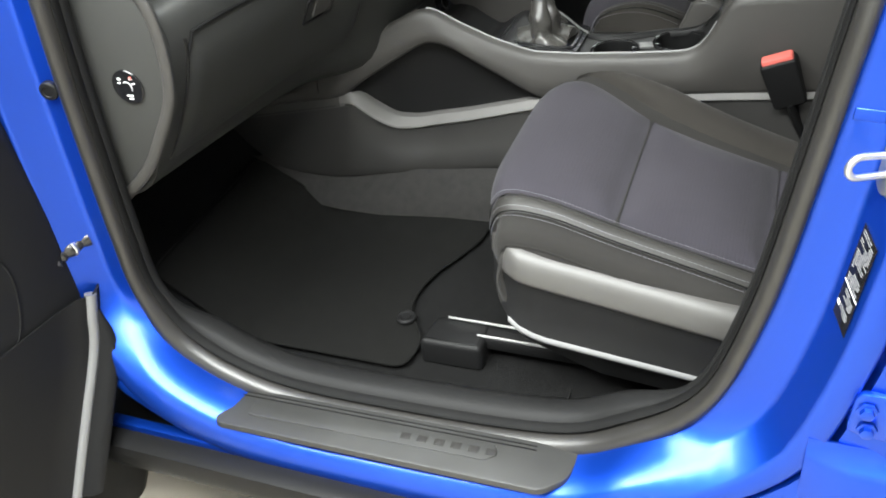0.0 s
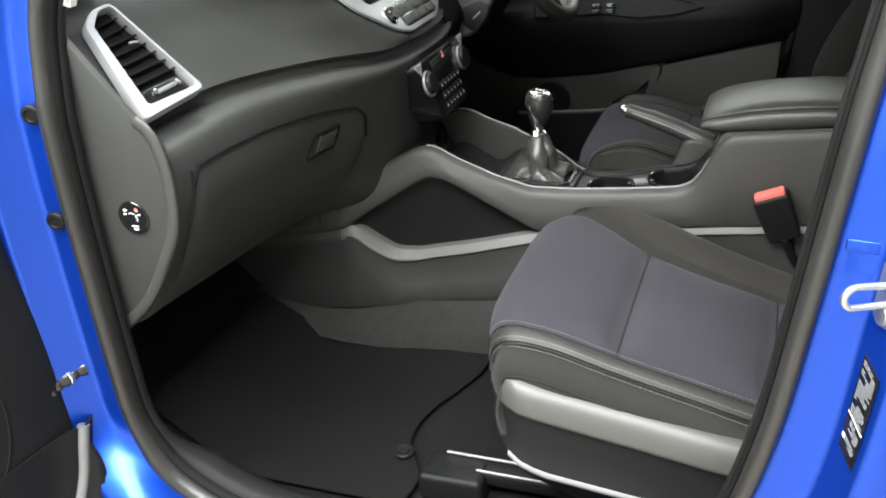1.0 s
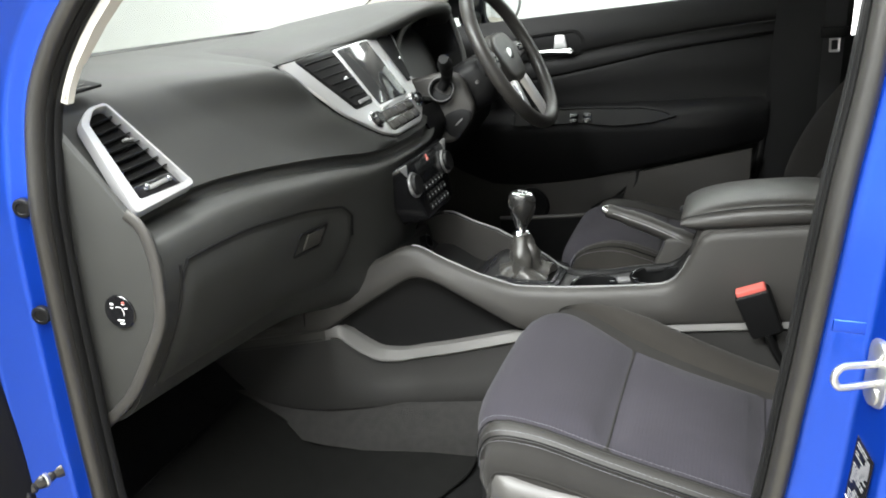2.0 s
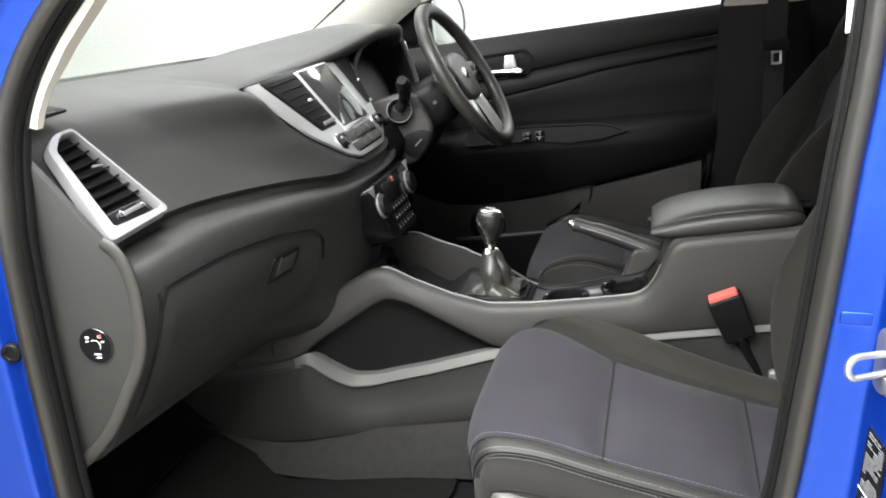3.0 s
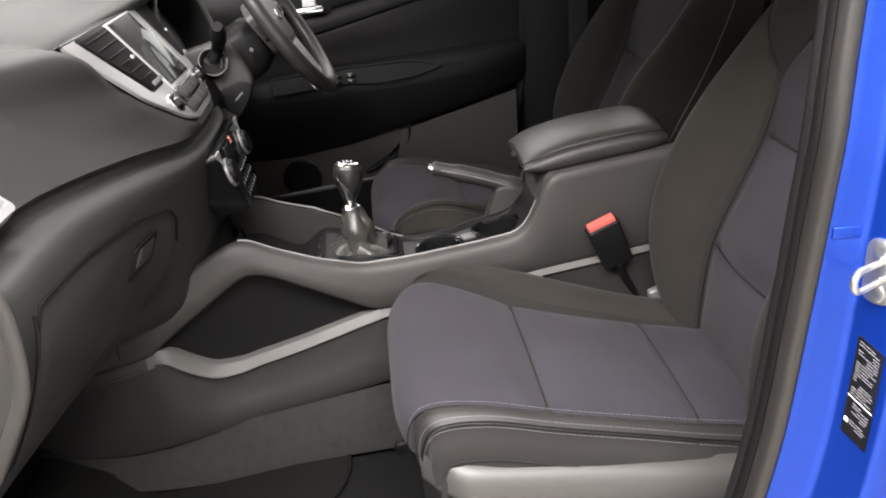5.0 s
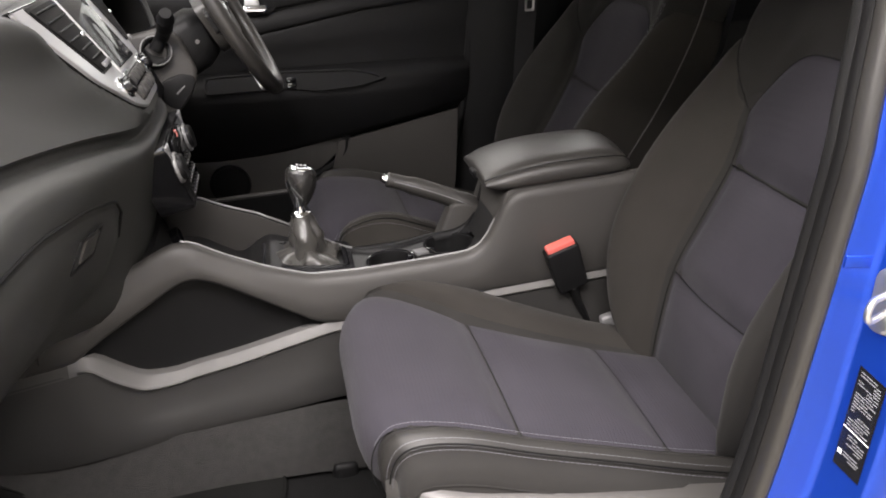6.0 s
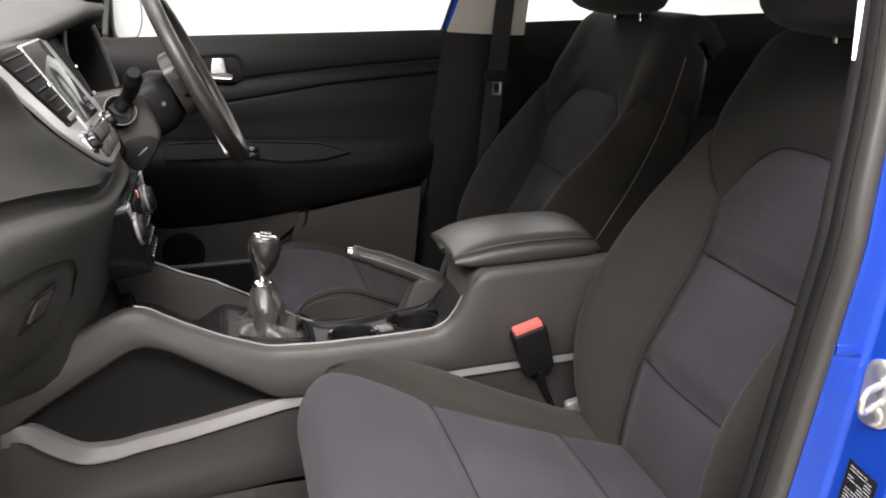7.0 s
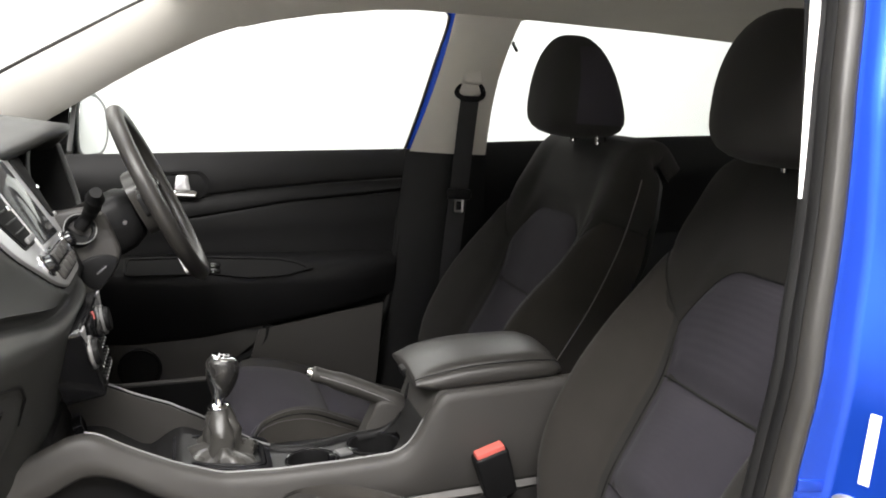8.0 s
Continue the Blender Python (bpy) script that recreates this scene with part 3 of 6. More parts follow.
# two creases run up across the trim
CREASE_HI = lambda x: float(np.interp(x, [-0.50, -0.061, 0.063, 0.246, 0.396, 0.46], [1.010, 1.070, 1.090, 1.114, 1.129, 1.135]))
CREASE_LO = lambda x: float(np.interp(x, [-0.50, -0.082, 0.026, 0.153, 0.397, 0.46], [0.955, 1.017, 1.038, 1.064, 1.096, 1.104]))
upper, band, insert = [], [], []
for x in np.linspace(-0.50, 0.452, 20):
    up, hi, lo = 0.062 * (x - 0.436), CREASE_HI(x), CREASE_LO(x)
    upper.append([Vector((x, y, z)) for z, y in ((1.198 + up, 0.762), (1.205 + up, 0.748), (1.196 + up, 0.737), ((1.196 + up + hi) / 2, 0.727), (hi + 0.010, 0.723), (hi + 0.004, 0.727), (hi, 0.736))])
    band.append([Vector((x, y, z)) for z, y in ((hi, 0.738), (hi - 0.004, 0.731), ((hi + lo) / 2, 0.727), (lo + 0.010, 0.724), (lo + 0.004, 0.727), (lo, 0.735))])
    insert.append([Vector((x, y, z)) for z, y in ((lo + 0.001, 0.740), (lo - 0.008, 0.734), ((lo + 0.94) / 2, 0.742), (0.955, 0.740), (0.925, 0.738))])
part("upper_trim", thick(grid(upper), 0.006), M_DOORTRIM, dd, "soft black upper door trim", 50)
part("trim_band", thick(grid(band), 0.006), M_DOORTRIM, dd, "soft black door trim band", 50)
part("cloth_insert", thick(grid(insert), 0.006), M_BLACK, dd, "black door insert", 60)
# armrest: sweeps forward and swells inwards, its lower edge rising to the rear
ARM_LOW = lambda x: float(np.interp(x, [-0.50, -0.232, -0.134, -0.043, 0.096, 0.19, 0.362, 0.42], [0.70, 0.719, 0.729, 0.740, 0.768, 0.789, 0.826, 0.838]))
rows = []
for i in range(23):
    x = -0.50 + 0.920 * i / 22
    s = max(0.0, 1 - ((x - 0.06) / 0.56) ** 2)
    lift, low = 0.03 * (x - 0.2), ARM_LOW(x)
    depth = (0.045 + 0.050 * s) * (0.35 + 0.65 * min(1.0, max(0.0, (0.425 - x) / 0.11)) ** 0.6)
    rows.append([Vector((x, 0.742 - depth * k, z)) for k, z in ((0.0, 0.945 + lift), (0.35, 0.938 + lift), (0.8, 0.925 + lift), (1.0, 0.905 + lift), (1.0, 0.880 + lift), (0.86, 0.55 * (0.88 + lift) + 0.45 * low), (0.74, low + 0.014), (0.66, low + 0.003), (0.5, low), (0.2, low + 0.002))])
part("armrest", thick(grid(rows), 0.006), M_BLACK, dd, "black padded door armrest", 60)
part("inner_panel", thick(grid([[Vector((x, 0.738 - 0.02 * (z < 0.6), z)) for z in (0.44, 0.6, 0.8, 0.94)] for x in (-0.52, -0.1, 0.2, 0.43)]), 0.004), M_BLACK, dd, "black inner door panel")
# pull cup and its switch panel, let into the armrest
m = axes_at((0.02, 0.6560, 0.9140), (1, 0, 0.03), (0, 0.69, 0.72))
cup_o = rounded([(-0.24, -0.016), (-0.057, -0.014), (0.031, -0.028), (0.121, -0.023), (0.190, -0.004), (0.150, 0.016), (0.104, 0.028), (-0.055, 0.036), (-0.24, 0.034)], 0.012)
cup_i = rounded([(-0.234, -0.011), (-0.057, -0.009), (0.031, -0.022), (0.119, -0.017), (0.172, -0.003), (0.146, 0.011), (0.100, 0.022), (-0.055, 0.030), (-0.234, 0.028)], 0.010)
part("pull_cup", frame_plate(m, cup_o, cup_i, 0.0035, 0.0015), M_BLACK, dd, "black pull cup rim")
part("cup_well", plate(m @ pose(0, 0, -0.004), cup_i, 0.005, 0), M_BLACK, dd, "black pull cup")
for k in range(4):
    part("window_switch", box(m @ pose(-0.04 - 0.035 * (k // 2), -0.008 + 0.016 * (k % 2), 0.004), (0.022, 0.011, 0.008), 0.002), M_GLOSS, dd)
    part("switch_mark", box(m @ pose(-0.04 - 0.035 * (k // 2), -0.008 + 0.016 * (k % 2), 0.0085), (0.0025, 0.0016, 0.0006), 0), M_GREYTRIM, dd)
# lower grey pocket panel with a slanting top edge
ca = [Vector((x, 0.678 + 0.006 * abs(x - 0.2), 0.765 + 0.22 * (x - 0.10))) for x in np.linspace(0.085, 0.385, 7)]
cb = [Vector((x - 0.03, 0.700, 0.44)) for x in np.linspace(0.03, 0.40, 7)]
part("door_pocket", thick(grid([ca, [(p * 0.6 + q * 0.4) + Vector((0, -0.012, 0)) for p, q in zip(ca, cb)], cb]), 0.006), M_LOWER, dd, "charcoal door pocket panel", 60)
rows = []
for y, z, xr in ((0.700, 0.80, 0.098), (0.697, 0.765, 0.096), (0.693, 0.735, 0.086), (0.690, 0.69, 0.034), (0.690, 0.62, 0.024), (0.692, 0.55, 0.010), (0.70, 0.44, 0.0)):
    rows.append([Vector((x, y + 0.004 * (x - xr > -0.02), z)) for x in np.linspace(-0.50, xr, 12)])
part("lower_trim", thick(grid(rows), 0.006), M_LOWER, dd, "charcoal lower door panel", 60)
part("panel_gap", tube(spline([(0.106, 0.680, 0.772), (0.099, 0.680, 0.735), (0.070, 0.682, 0.702), (0.036, 0.685, 0.684), (-0.02, 0.690, 0.66)], 4), 0.009, 8), M_BLACK, dd)
rows = [[Vector((x, 0.612 + 0.10 * max(0, abs(x + 0.05) - 0.16), z + 0.07 * (x + 0.16))) for z in (0.650, 0.652, 0.60, 0.50, 0.44)] for x in np.linspace(-0.26, 0.16, 9)]
for r in rows:
    r[0].y += 0.012
part("map_bin", thick(grid(rows), 0.005), M_BLACK, dd, "black door map bin", 60)
part("bin_rail", tube([r[1] + Vector((0, 0.004, 0.002)) for r in rows], 0.006, 8), M_LOWER, dd, "charcoal rail of the door bin")
part("bottle_ring", turned(axes_at((-0.185, 0.684, 0.668), (1, 0, 0), (0, 0, 1)), [(0.050, -0.004), (0.050, 0.004), (0.046, 0.006), (0.040, 0.001), (0.001, 0.001)], 28), M_BLACK, dd, "round black bottle recess")
# rear edge seal strip, leaning with the pillar
part("edge_seal", tube(spline([(0.447, 0.735, 1.205), (0.434, 0.732, 1.06), (0.420, 0.728, 0.90), (0.395, 0.722, 0.75), (0.365, 0.715, 0.62), (0.345, 0.71, 0.45)], 5), 0.011, 10), M_BLACK, dd, "black rubber door edge seal")
hm = axes_at((-0.105, 0.7285, 1.098), (1, 0, 0.06), (0, 0, 1))
part("handle_bezel", frame_plate(hm, rounded([(-0.085, -0.032), (0.055, -0.034), (0.075, 0.0), (0.055, 0.034), (-0.085, 0.03)], 0.02), rounded([(-0.078, -0.024), (0.048, -0.026), (0.063, 0.0), (0.048, 0.027), (-0.078, 0.023)], 0.018), 0.005, 0.002), M_BLACK, dd, "black handle recess")
lever = part("inner_handle", plate(axes_at((-0.090, 0.722, 1.078), (1, 0, 0.02), (0, 0.25, 1)), rounded([(-0.075, -0.006), (0.022, -0.010), (0.030, -0.002), (0.024, 0.008), (-0.075, 0.006)], 0.004), 0.012, 0.004, 3), M_CHROME, dd, "chrome inner door handle")
part("lock_tab", plate(axes_at((-0.096, 0.720, 1.103), (1, 0, 0.02), (0, 0.2, 1)), rounded([(-0.018, -0.018), (0.018, -0.018), (0.012, 0.018), (-0.014, 0.018)], 0.005), 0.009, 0.003), M_SILVER, lever, "satin lock tab")
part("outer_skin", thick(grid([[Vector((x, side_y(z) + 0.115 - 0.05 * max(0, (0.5 - z)), z)) for z in (0.36, 0.6, 0.9, 1.10)] for x in (-0.58, -0.2, 0.2, 0.6)]), 0.004), M_BLUE, dd, "blue door outer skin", 60)
fr = spline([(0.450, 0.752, 1.205), (0.472, 0.722, 1.30), (0.495, 0.682, 1.42), (0.512, 0.648, 1.515), (0.500, 0.640, 1.540)], 5)
part("window_frame", tube(fr, 0.0085, 10, flat=1.2), M_BLUE, dd, "blue painted window frame edge")
part("window_seal", tube([p + Vector((-0.012, -0.002, 0)) for p in fr], 0.0035, 6), M_RUBBER, dd, "black window seal")
part("window_seal", tube([p + Vector((0.011, -0.008, 0)) for p in fr], 0.0045, 6), M_RUBBER, dd)
fr2 = spline([(-0.50, 0.745, 1.165), (-0.36, 0.705, 1.262), (-0.20, 0.676, 1.366), (-0.127, 0.662, 1.408), (-0.008, 0.645, 1.466), (0.19, 0.628, 1.513), (0.40, 0.62, 1.538), (0.50, 0.64, 1.54)], 5)
part("window_channel", tube(fr2, 0.007, 8), M_RUBBER, dd, "black window channel")
pane = [Vector(p) + Vector((0, 0.012, 0)) for p in fr2[2:-1]]
low = [Vector((p.x, 0.765, 1.16 + 0.062 * (p.x - 0.0))) for p in pane]
glass = part("window_pane", thick(grid([pane, low]), 0.004), M_GLASS, dd, "clear door window", 60)
glass.visible_shadow = False
part("sail_panel", plate(axes_at((-0.40, 0.735, 1.178), (1, 0, 0.06), (0, -0.25, 1)), rounded([(-0.12, 0.0), (0.054, 0.0), (0.072, 0.104), (0.052, 0.100)], 0.006), 0.006, 0.002), M_BLACK, dd, "black mirror sail panel")
part("window_bar", tube([(-0.341, 0.738, 1.166), (-0.333, 0.724, 1.225), (-0.325, 0.708, 1.287)], 0.0052, 8), M_GREYTRIM, dd, "grey bar beside the mirror sail")
mir = thing("door_mirror", (-0.33, 0.92, 1.14), "black outside door mirror with bright glass", "mirror")
mm = axes_at((-0.310, 0.930, 1.212), (0.25, 1, 0), (-0.05, 0, 1))
prof = rounded([(-0.090, -0.066), (0.075, -0.070), (0.118, -0.030), (0.112, 0.044), (0.040, 0.078), (-0.072, 0.070)], 0.045, 6)
part("housing", plate(mm @ pose(0, 0, -0.085), [Vector((p[0] * 1.20, p[1] * 1.14)) for p in prof], 0.082, 0.012, 4), M_GLOSS, mir, "gloss black mirror housing")
part("mirror_glass", plate(mm @ pose(0, 0, -0.0055), [p * 0.97 for p in prof], 0.003, 0.001), M_MIRROR, mir, "bright mirror glass")
part("mirror_foot", tube([(-0.37, 0.80, 1.165), (-0.36, 0.85, 1.165), (-0.36, 0.90, 1.175)], [0.02, 0.022, 0.03], 10), M_BLACK, mir)

# rear door on the driver's side and its window
rd = thing("rear_door", (1.0, 0.74, 0.42), "black trimmed rear door with a clear window", "car door")
door_surface([(1.210, 0.760), (1.216, 0.745), (1.205, 0.735), (1.12, 0.725), (1.09, 0.735), (0.95, 0.74), (0.90, 0.68), (0.85, 0.675), (0.75, 0.71), (0.45, 0.71)], 0.60, 1.60, 0.075, "inner_trim", M_BLACK, "black rear door trim", rd)
ro = spline([(0.634, 0.735, 1.215), (0.634, 0.70, 1.33), (0.646, 0.655, 1.47), (0.672, 0.635, 1.535), (0.80, 0.63, 1.545), (1.05, 0.635, 1.540), (1.32, 0.645, 1.527), (1.42, 0.66, 1.48), (1.46, 0.735, 1.29)], 4)
part("window_channel", tube(ro, 0.008, 8), M_RUBBER, rd, "black window channel")
low = [Vector((p.x, 0.76, 1.20 + 0.075 * (p.x - 0.5))) for p in ro]
glass = part("window_pane", thick(grid([[p + Vector((0, 0.01, 0)) for p in ro], low]), 0.004), M_GLASS, rd, "clear rear door window", 60)
glass.visible_shadow = False
part("outer_skin", thick(grid([[Vector((x, side_y(z) + 0.115, z)) for z in (0.36, 0.6, 0.9, 1.10)] for x in (0.61, 1.0, 1.5, 1.9)]), 0.004), M_BLUE, rd, "blue rear door outer skin", 60)
part("quarter_lining", thick(grid([[Vector((x, 0.735 - 0.34 * max(0, z - 1.2), z)) for z in (1.25, 1.4, 1.54)] for x in (1.44, 1.6, 1.9)]), 0.01), M_LINER, body, "pale rear pillar lining", 60)
part("coat_hook", tube(spline([(0.665, 0.642, 1.478), (0.660, 0.628, 1.474), (0.664, 0.622, 1.464), (0.670, 0.626, 1.458)], 4), 0.004, 8), M_BLACK, body, "small black coat hook")
part("grab_handle", tube(spline([(1.02, -0.53, 1.545), (1.03, -0.50, 1.515), (1.10, -0.49, 1.505), (1.20, -0.49, 1.505), (1.27, -0.50, 1.515), (1.28, -0.53, 1.545)], 4), 0.009, 8), M_LINER, body, "roof grab handle")

# ---- the passenger's door, swung open ----
pd = thing("passenger_door", (-0.60, -1.2, 0.30), "charcoal trimmed passenger door standing wide open", "car door")
dm = Matrix.Translation((-0.578, -0.792, 0.0)) @ pose(0, 0, 0, 0, 0, -98)
# local x runs along the open door away from its hinges, local y is out of the trim face, z up
ex = dm.to_3x3() @ Vector((1, 0, 0))
out_n = Vector((ex.y * -1, ex.x, 0))
if out_n.x < 0:
    out_n = -out_n


def on_door(u, z, h):
    p = Vector((-0.578, -0.792, z)) + ex * u + out_n * h
    return p


edge = spline([(0.0, 1.10, 0), (0.006, 0.96, 0), (-0.012, 0.80, 0), (-0.016, 0.62, 0), (-0.044, 0.50, 0), (-0.054, 0.40, 0), (-0.042, 0.30, 0), (0.02, 0.20, 0)], 4)
rows = []
for h, k in ((-0.045, 0.0), (0.0, 0.0), (0.014, 0.006), (0.020, 0.022), (0.020, 0.10), (0.022, 0.35), (0.022, 0.92)):
    rows.append([on_door(p.x + k if k < 0.9 else k, p.y + (0.02 if k > 0.9 else 0) + k * 0.02, h) for p in edge])
part("door_trim", thick(grid(rows), 0.004), M_DOORTRIM, pd, "charcoal inner door trim", 60)
rib = [(-0.006, 0.625), (0.006, 0.59), (0.026, 0.535), (0.090, 0.43), (0.150, 0.33)]
part("pocket_edge", tube([on_door(p.x, p.y, 0.040) for p in spline([(u, z, 0) for u, z in rib], 5)], 0.0095, 10), M_GREYTRIM, pd, "grey edge of the door pocket")
rows = []
for h, k in ((0.020, -0.030), (0.034, -0.018), (0.042, 0.0), (0.030, 0.02), (0.026, 0.06), (0.030, 0.5)):
    rows.append([on_door(p.x + k, p.y, h) for p in spline([(u, z, 0) for u, z in rib], 5)])
part("pocket_front", thick(grid(rows), 0.004), M_BLACK, pd, "black moulded door pocket", 60)
rows = []
strip_p = spline([(u, z, 0) for u, z in rib], 5)
for h, k in ((0.042, 0.0), (0.058, -0.004), (0.072, -0.012), (0.080, -0.022), (0.078, -0.030), (0.055, -0.034), (0.0, -0.032)):
    row = []
    for i, p in enumerate(strip_p):
        f = min(1.0, 0.1 + 1.3 * i / (len(strip_p) - 1))
        f = f * f * (3 - 2 * f)
        row.append(on_door(p.x + k * f, p.y, 0.040 + (h - 0.042) * f - 0.004))
    rows.append(row)
part("pocket_bulge", thick(grid(rows), 0.004), M_BLACK, pd, "black bulging pocket side", 60)
pl = [(0.10, 1.02), (0.102, 0.80), (0.085, 0.72), (0.105, 0.64), (0.16, 0.58)]
part("panel_line", tube([on_door(p.x, p.y, 0.022) for p in spline([(u, z, 0) for u, z in pl], 5)], 0.004, 6), M_BLACK, pd)
part("speaker_grille", turned(Matrix.Translation(on_door(0.22, 0.42, 0.024)) @ axes_at((0, 0, 0), ex, (0, 0, 1)), [(0.075, -0.002), (0.078, 0.003), (0.070, 0.006), (0.066, 0.002), (0.03, 0.004), (0.001, 0.005)], 32), M_BLACK, pd, "round black speaker grille")
part("outer_skin", thick(grid([[on_door(u, z, -0.10) for u in (-0.01, 0.3, 0.95)] for z in (0.28, 0.6, 0.9, 1.10)]), 0.004), M_BLUE, pd, "blue door outer skin", 60)

# ---- dashboard: feature lines of (y, x, z) across the car ----
BASE = [(-0.70, -0.66, 1.225), (-0.45, -0.76, 1.226), (-0.2, -0.83, 1.222), (0.0, -0.85, 1.212), (0.3, -0.82, 1.20), (0.70, -0.66, 1.19)]
BACK = [(-0.70, -0.545, 1.232), (-0.45, -0.63, 1.236), (-0.2, -0.68, 1.226), (0.0, -0.68, 1.216), (0.3, -0.66, 1.206), (0.70, -0.55, 1.196)]
SHOULDER = [(-0.70, -0.505, 1.195), (-0.62, -0.508, 1.197), (-0.54, -0.495, 1.205), (-0.45, -0.48, 1.212), (-0.22, -0.435, 1.196), (0.0, -0.44, 1.19), (0.3, -0.44, 1.18), (0.70, -0.46, 1.17)]
SLOPE = [(-0.70, -0.458, 1.120), (-0.62, -0.454, 1.122), (-0.53, -0.430, 1.140), (-0.40, -0.405, 1.14), (-0.22, -0.355, 1.125), (-0.1, -0.345, 1.12), (0.12, -0.345, 1.11), (0.3, -0.38, 1.11), (0.70, -0.40, 1.11)]
CREASE = [(-0.70, -0.402, 1.060), (-0.62, -0.396, 1.062), (-0.55, -0.376, 1.072), (-0.45, -0.352, 1.066), (-0.30, -0.298, 1.050), (-0.16, -0.258, 1.025), (0.0, -0.252, 1.018), (0.12, -0.255, 1.02), (0.3, -0.33, 1.04), (0.70, -0.38, 1.05)]
NOSE = [(-0.70, -0.352, 1.036), (-0.566, -0.338, 1.040), (-0.45, -0.316, 1.032), (-0.30, -0.272, 1.012), (-0.16, -0.246, 0.992), (0.0, -0.250, 0.985), (0.12, -0.255, 0.985), (0.3, -0.33, 0.99), (0.70, -0.36, 1.0)]
MID = [(-0.70, -0.352, 0.95), (-0.566, -0.336, 0.95), (-0.34, -0.318, 0.935), (-0.22, -0.282, 0.925), (-0.12, -0.262, 0.90), (0.0, -0.262, 0.89), (0.12, -0.268, 0.89), (0.3, -0.36, 0.90), (0.70, -0.38, 0.92)]
LOW = [(-0.70, -0.415, 0.82), (-0.566, -0.400, 0.82), (-0.34, -0.372, 0.82), (-0.22, -0.335, 0.82), (-0.12, -0.295, 0.80), (0.0, -0.285, 0.79), (0.12, -0.30, 0.79), (0.3, -0.44, 0.80), (0.70, -0.46, 0.82)]
BOTTOM = [(-0.70, -0.494, 0.745), (-0.566, -0.490, 0.735), (-0.34, -0.470, 0.725), (-0.22, -0.440, 0.72), (-0.12, -0.36, 0.70), (0.0, -0.35, 0.70), (0.12, -0.37, 0.70), (0.3, -0.52, 0.72), (0.70, -0.54, 0.74)]
UNDER = [(-0.70, -0.78, 0.69), (0.0, -0.80, 0.66), (0.70, -0.80, 0.69)]

dash = thing("dashboard", (-0.6, 0.0, 0.69), "charcoal soft-touch dashboard with silver trimmed vents", "dashboard")
NY = 64
ys = [-0.692 + 1.384 * i / NY for i in range(NY + 1)]


def face(lines, shift=(0, 0), y0=-1, y1=1, steps=5, widths=None):
    """A skin through feature lines over a stretch of the width."""
    rows = []
    for y in [v for v in (widths or ys) if y0 <= v <= y1]:
        pts = []
        for ln in lines:
            # soften the stretch between stations
            vals = [at_y(ln, y + d) for d in (-0.05, -0.025, 0, 0.025, 0.05)]
            pts.append((sum(v[0] for v in vals) / 5 + shift[0], y, sum(v[1] for v in vals) / 5 + shift[1]))
        rows.append(spline(pts, steps))
    return rows


part("shadow_gap", thick(grid(face([[(y, x - 0.003, z + 0.001) for y, x, z in CREASE], [(y, x - 0.012, z - 0.006) for y, x, z in CREASE], [(y, x - 0.010, z - 0.018) for y, x, z in CREASE]], steps=3)), 0.002), M_DASH, dash, "", 60)
part("lower_fascia", thick(grid(face([[(y, x - 0.013, z - 0.012) for y, x, z in CREASE], [(y, x - 0.006, z - 0.020) for y, x, z in CREASE], [(y, x + 0.012, z - 0.026) for y, x, z in CREASE], [(y, x + 0.002, z - 0.012) for y, x, z in NOSE], MID, LOW, BOTTOM, UNDER])), 0.006), M_DASH, dash, "charcoal lower dash moulding", 60)

part("screen_base_strip", tube([(at_y(BASE, y)[0], y, at_y(BASE, y)[1] + 0.001) for y in ys[2:-2]], 0.006, 6), M_RUBBER, dash, "black rubber strip at the windscreen base")

# end cap facing the doorway, with the switch for the passenger's bag
cap_m = axes_at((0, -0.694, 0), (1, 0, 0), (0, 0, 1))
cap_out = [(-0.66, 1.225), (-0.545, 1.232), (-0.475, 1.205), (-0.378, 1.078), (-0.348, 1.047), (-0.341, 0.990), (-0.350, 0.92), (-0.383, 0.86), (-0.425, 0.80), (-0.492, 0.742), (-0.62, 0.72), (-0.78, 0.70)]
cap = part("end_cap", plate(cap_m, cap_out, 0.010, 0.004), M_DASH, dash, "charcoal dash end cap")
rim_o = spline([(-0.374, 1.076, 0), (-0.358, 1.062, 0), (-0.348, 1.036, 0), (-0.345, 0.990, 0), (-0.355, 0.925, 0), (-0.388, 0.865, 0), (-0.432, 0.802, 0), (-0.492, 0.748, 0)], 5)
part("cap_rib", tube([(p.x - 0.002, -0.7045, p.y) for p in rim_o], 0.0045, 12, flat=1.9), M_LOWER, dash, "raised edge of the end cap")
part("switch_disc", turned(axes_at((-0.418, -0.7045, 0.936), (1, 0, 0), (0, 0, 1)), [(0.0245, 0.0), (0.0245, 0.002), (0.0235, 0.003), (0.001, 0.003)], 36), M_GLOSS, cap, "gloss black round airbag switch")
for u, v, w, h in ((-0.010, 0.0115, 0.007, 0.005), (0.009, 0.013, 0.006, 0.006), (0.012, 0.006, 0.006, 0.003), (-0.011, 0.006, 0.006, 0.003), (0.001, -0.012, 0.014, 0.003), (0.002, -0.0165, 0.010, 0.003)):
    part("switch_mark", box(axes_at((-0.418 + u, -0.7078, 0.936 + v), (1, 0, 0), (0, 0, 1)), (w * 0.75, h * 0.6, 0.0006), 0), M_WHITE, cap)
part("switch_arc", tube([(-0.418 + 0.008 * math.cos(a), -0.7080, 0.936 + 0.008 * math.sin(a)) for a in np.linspace(-0.6, 2.2, 10)], 0.0005, 5), M_WHITE, cap)
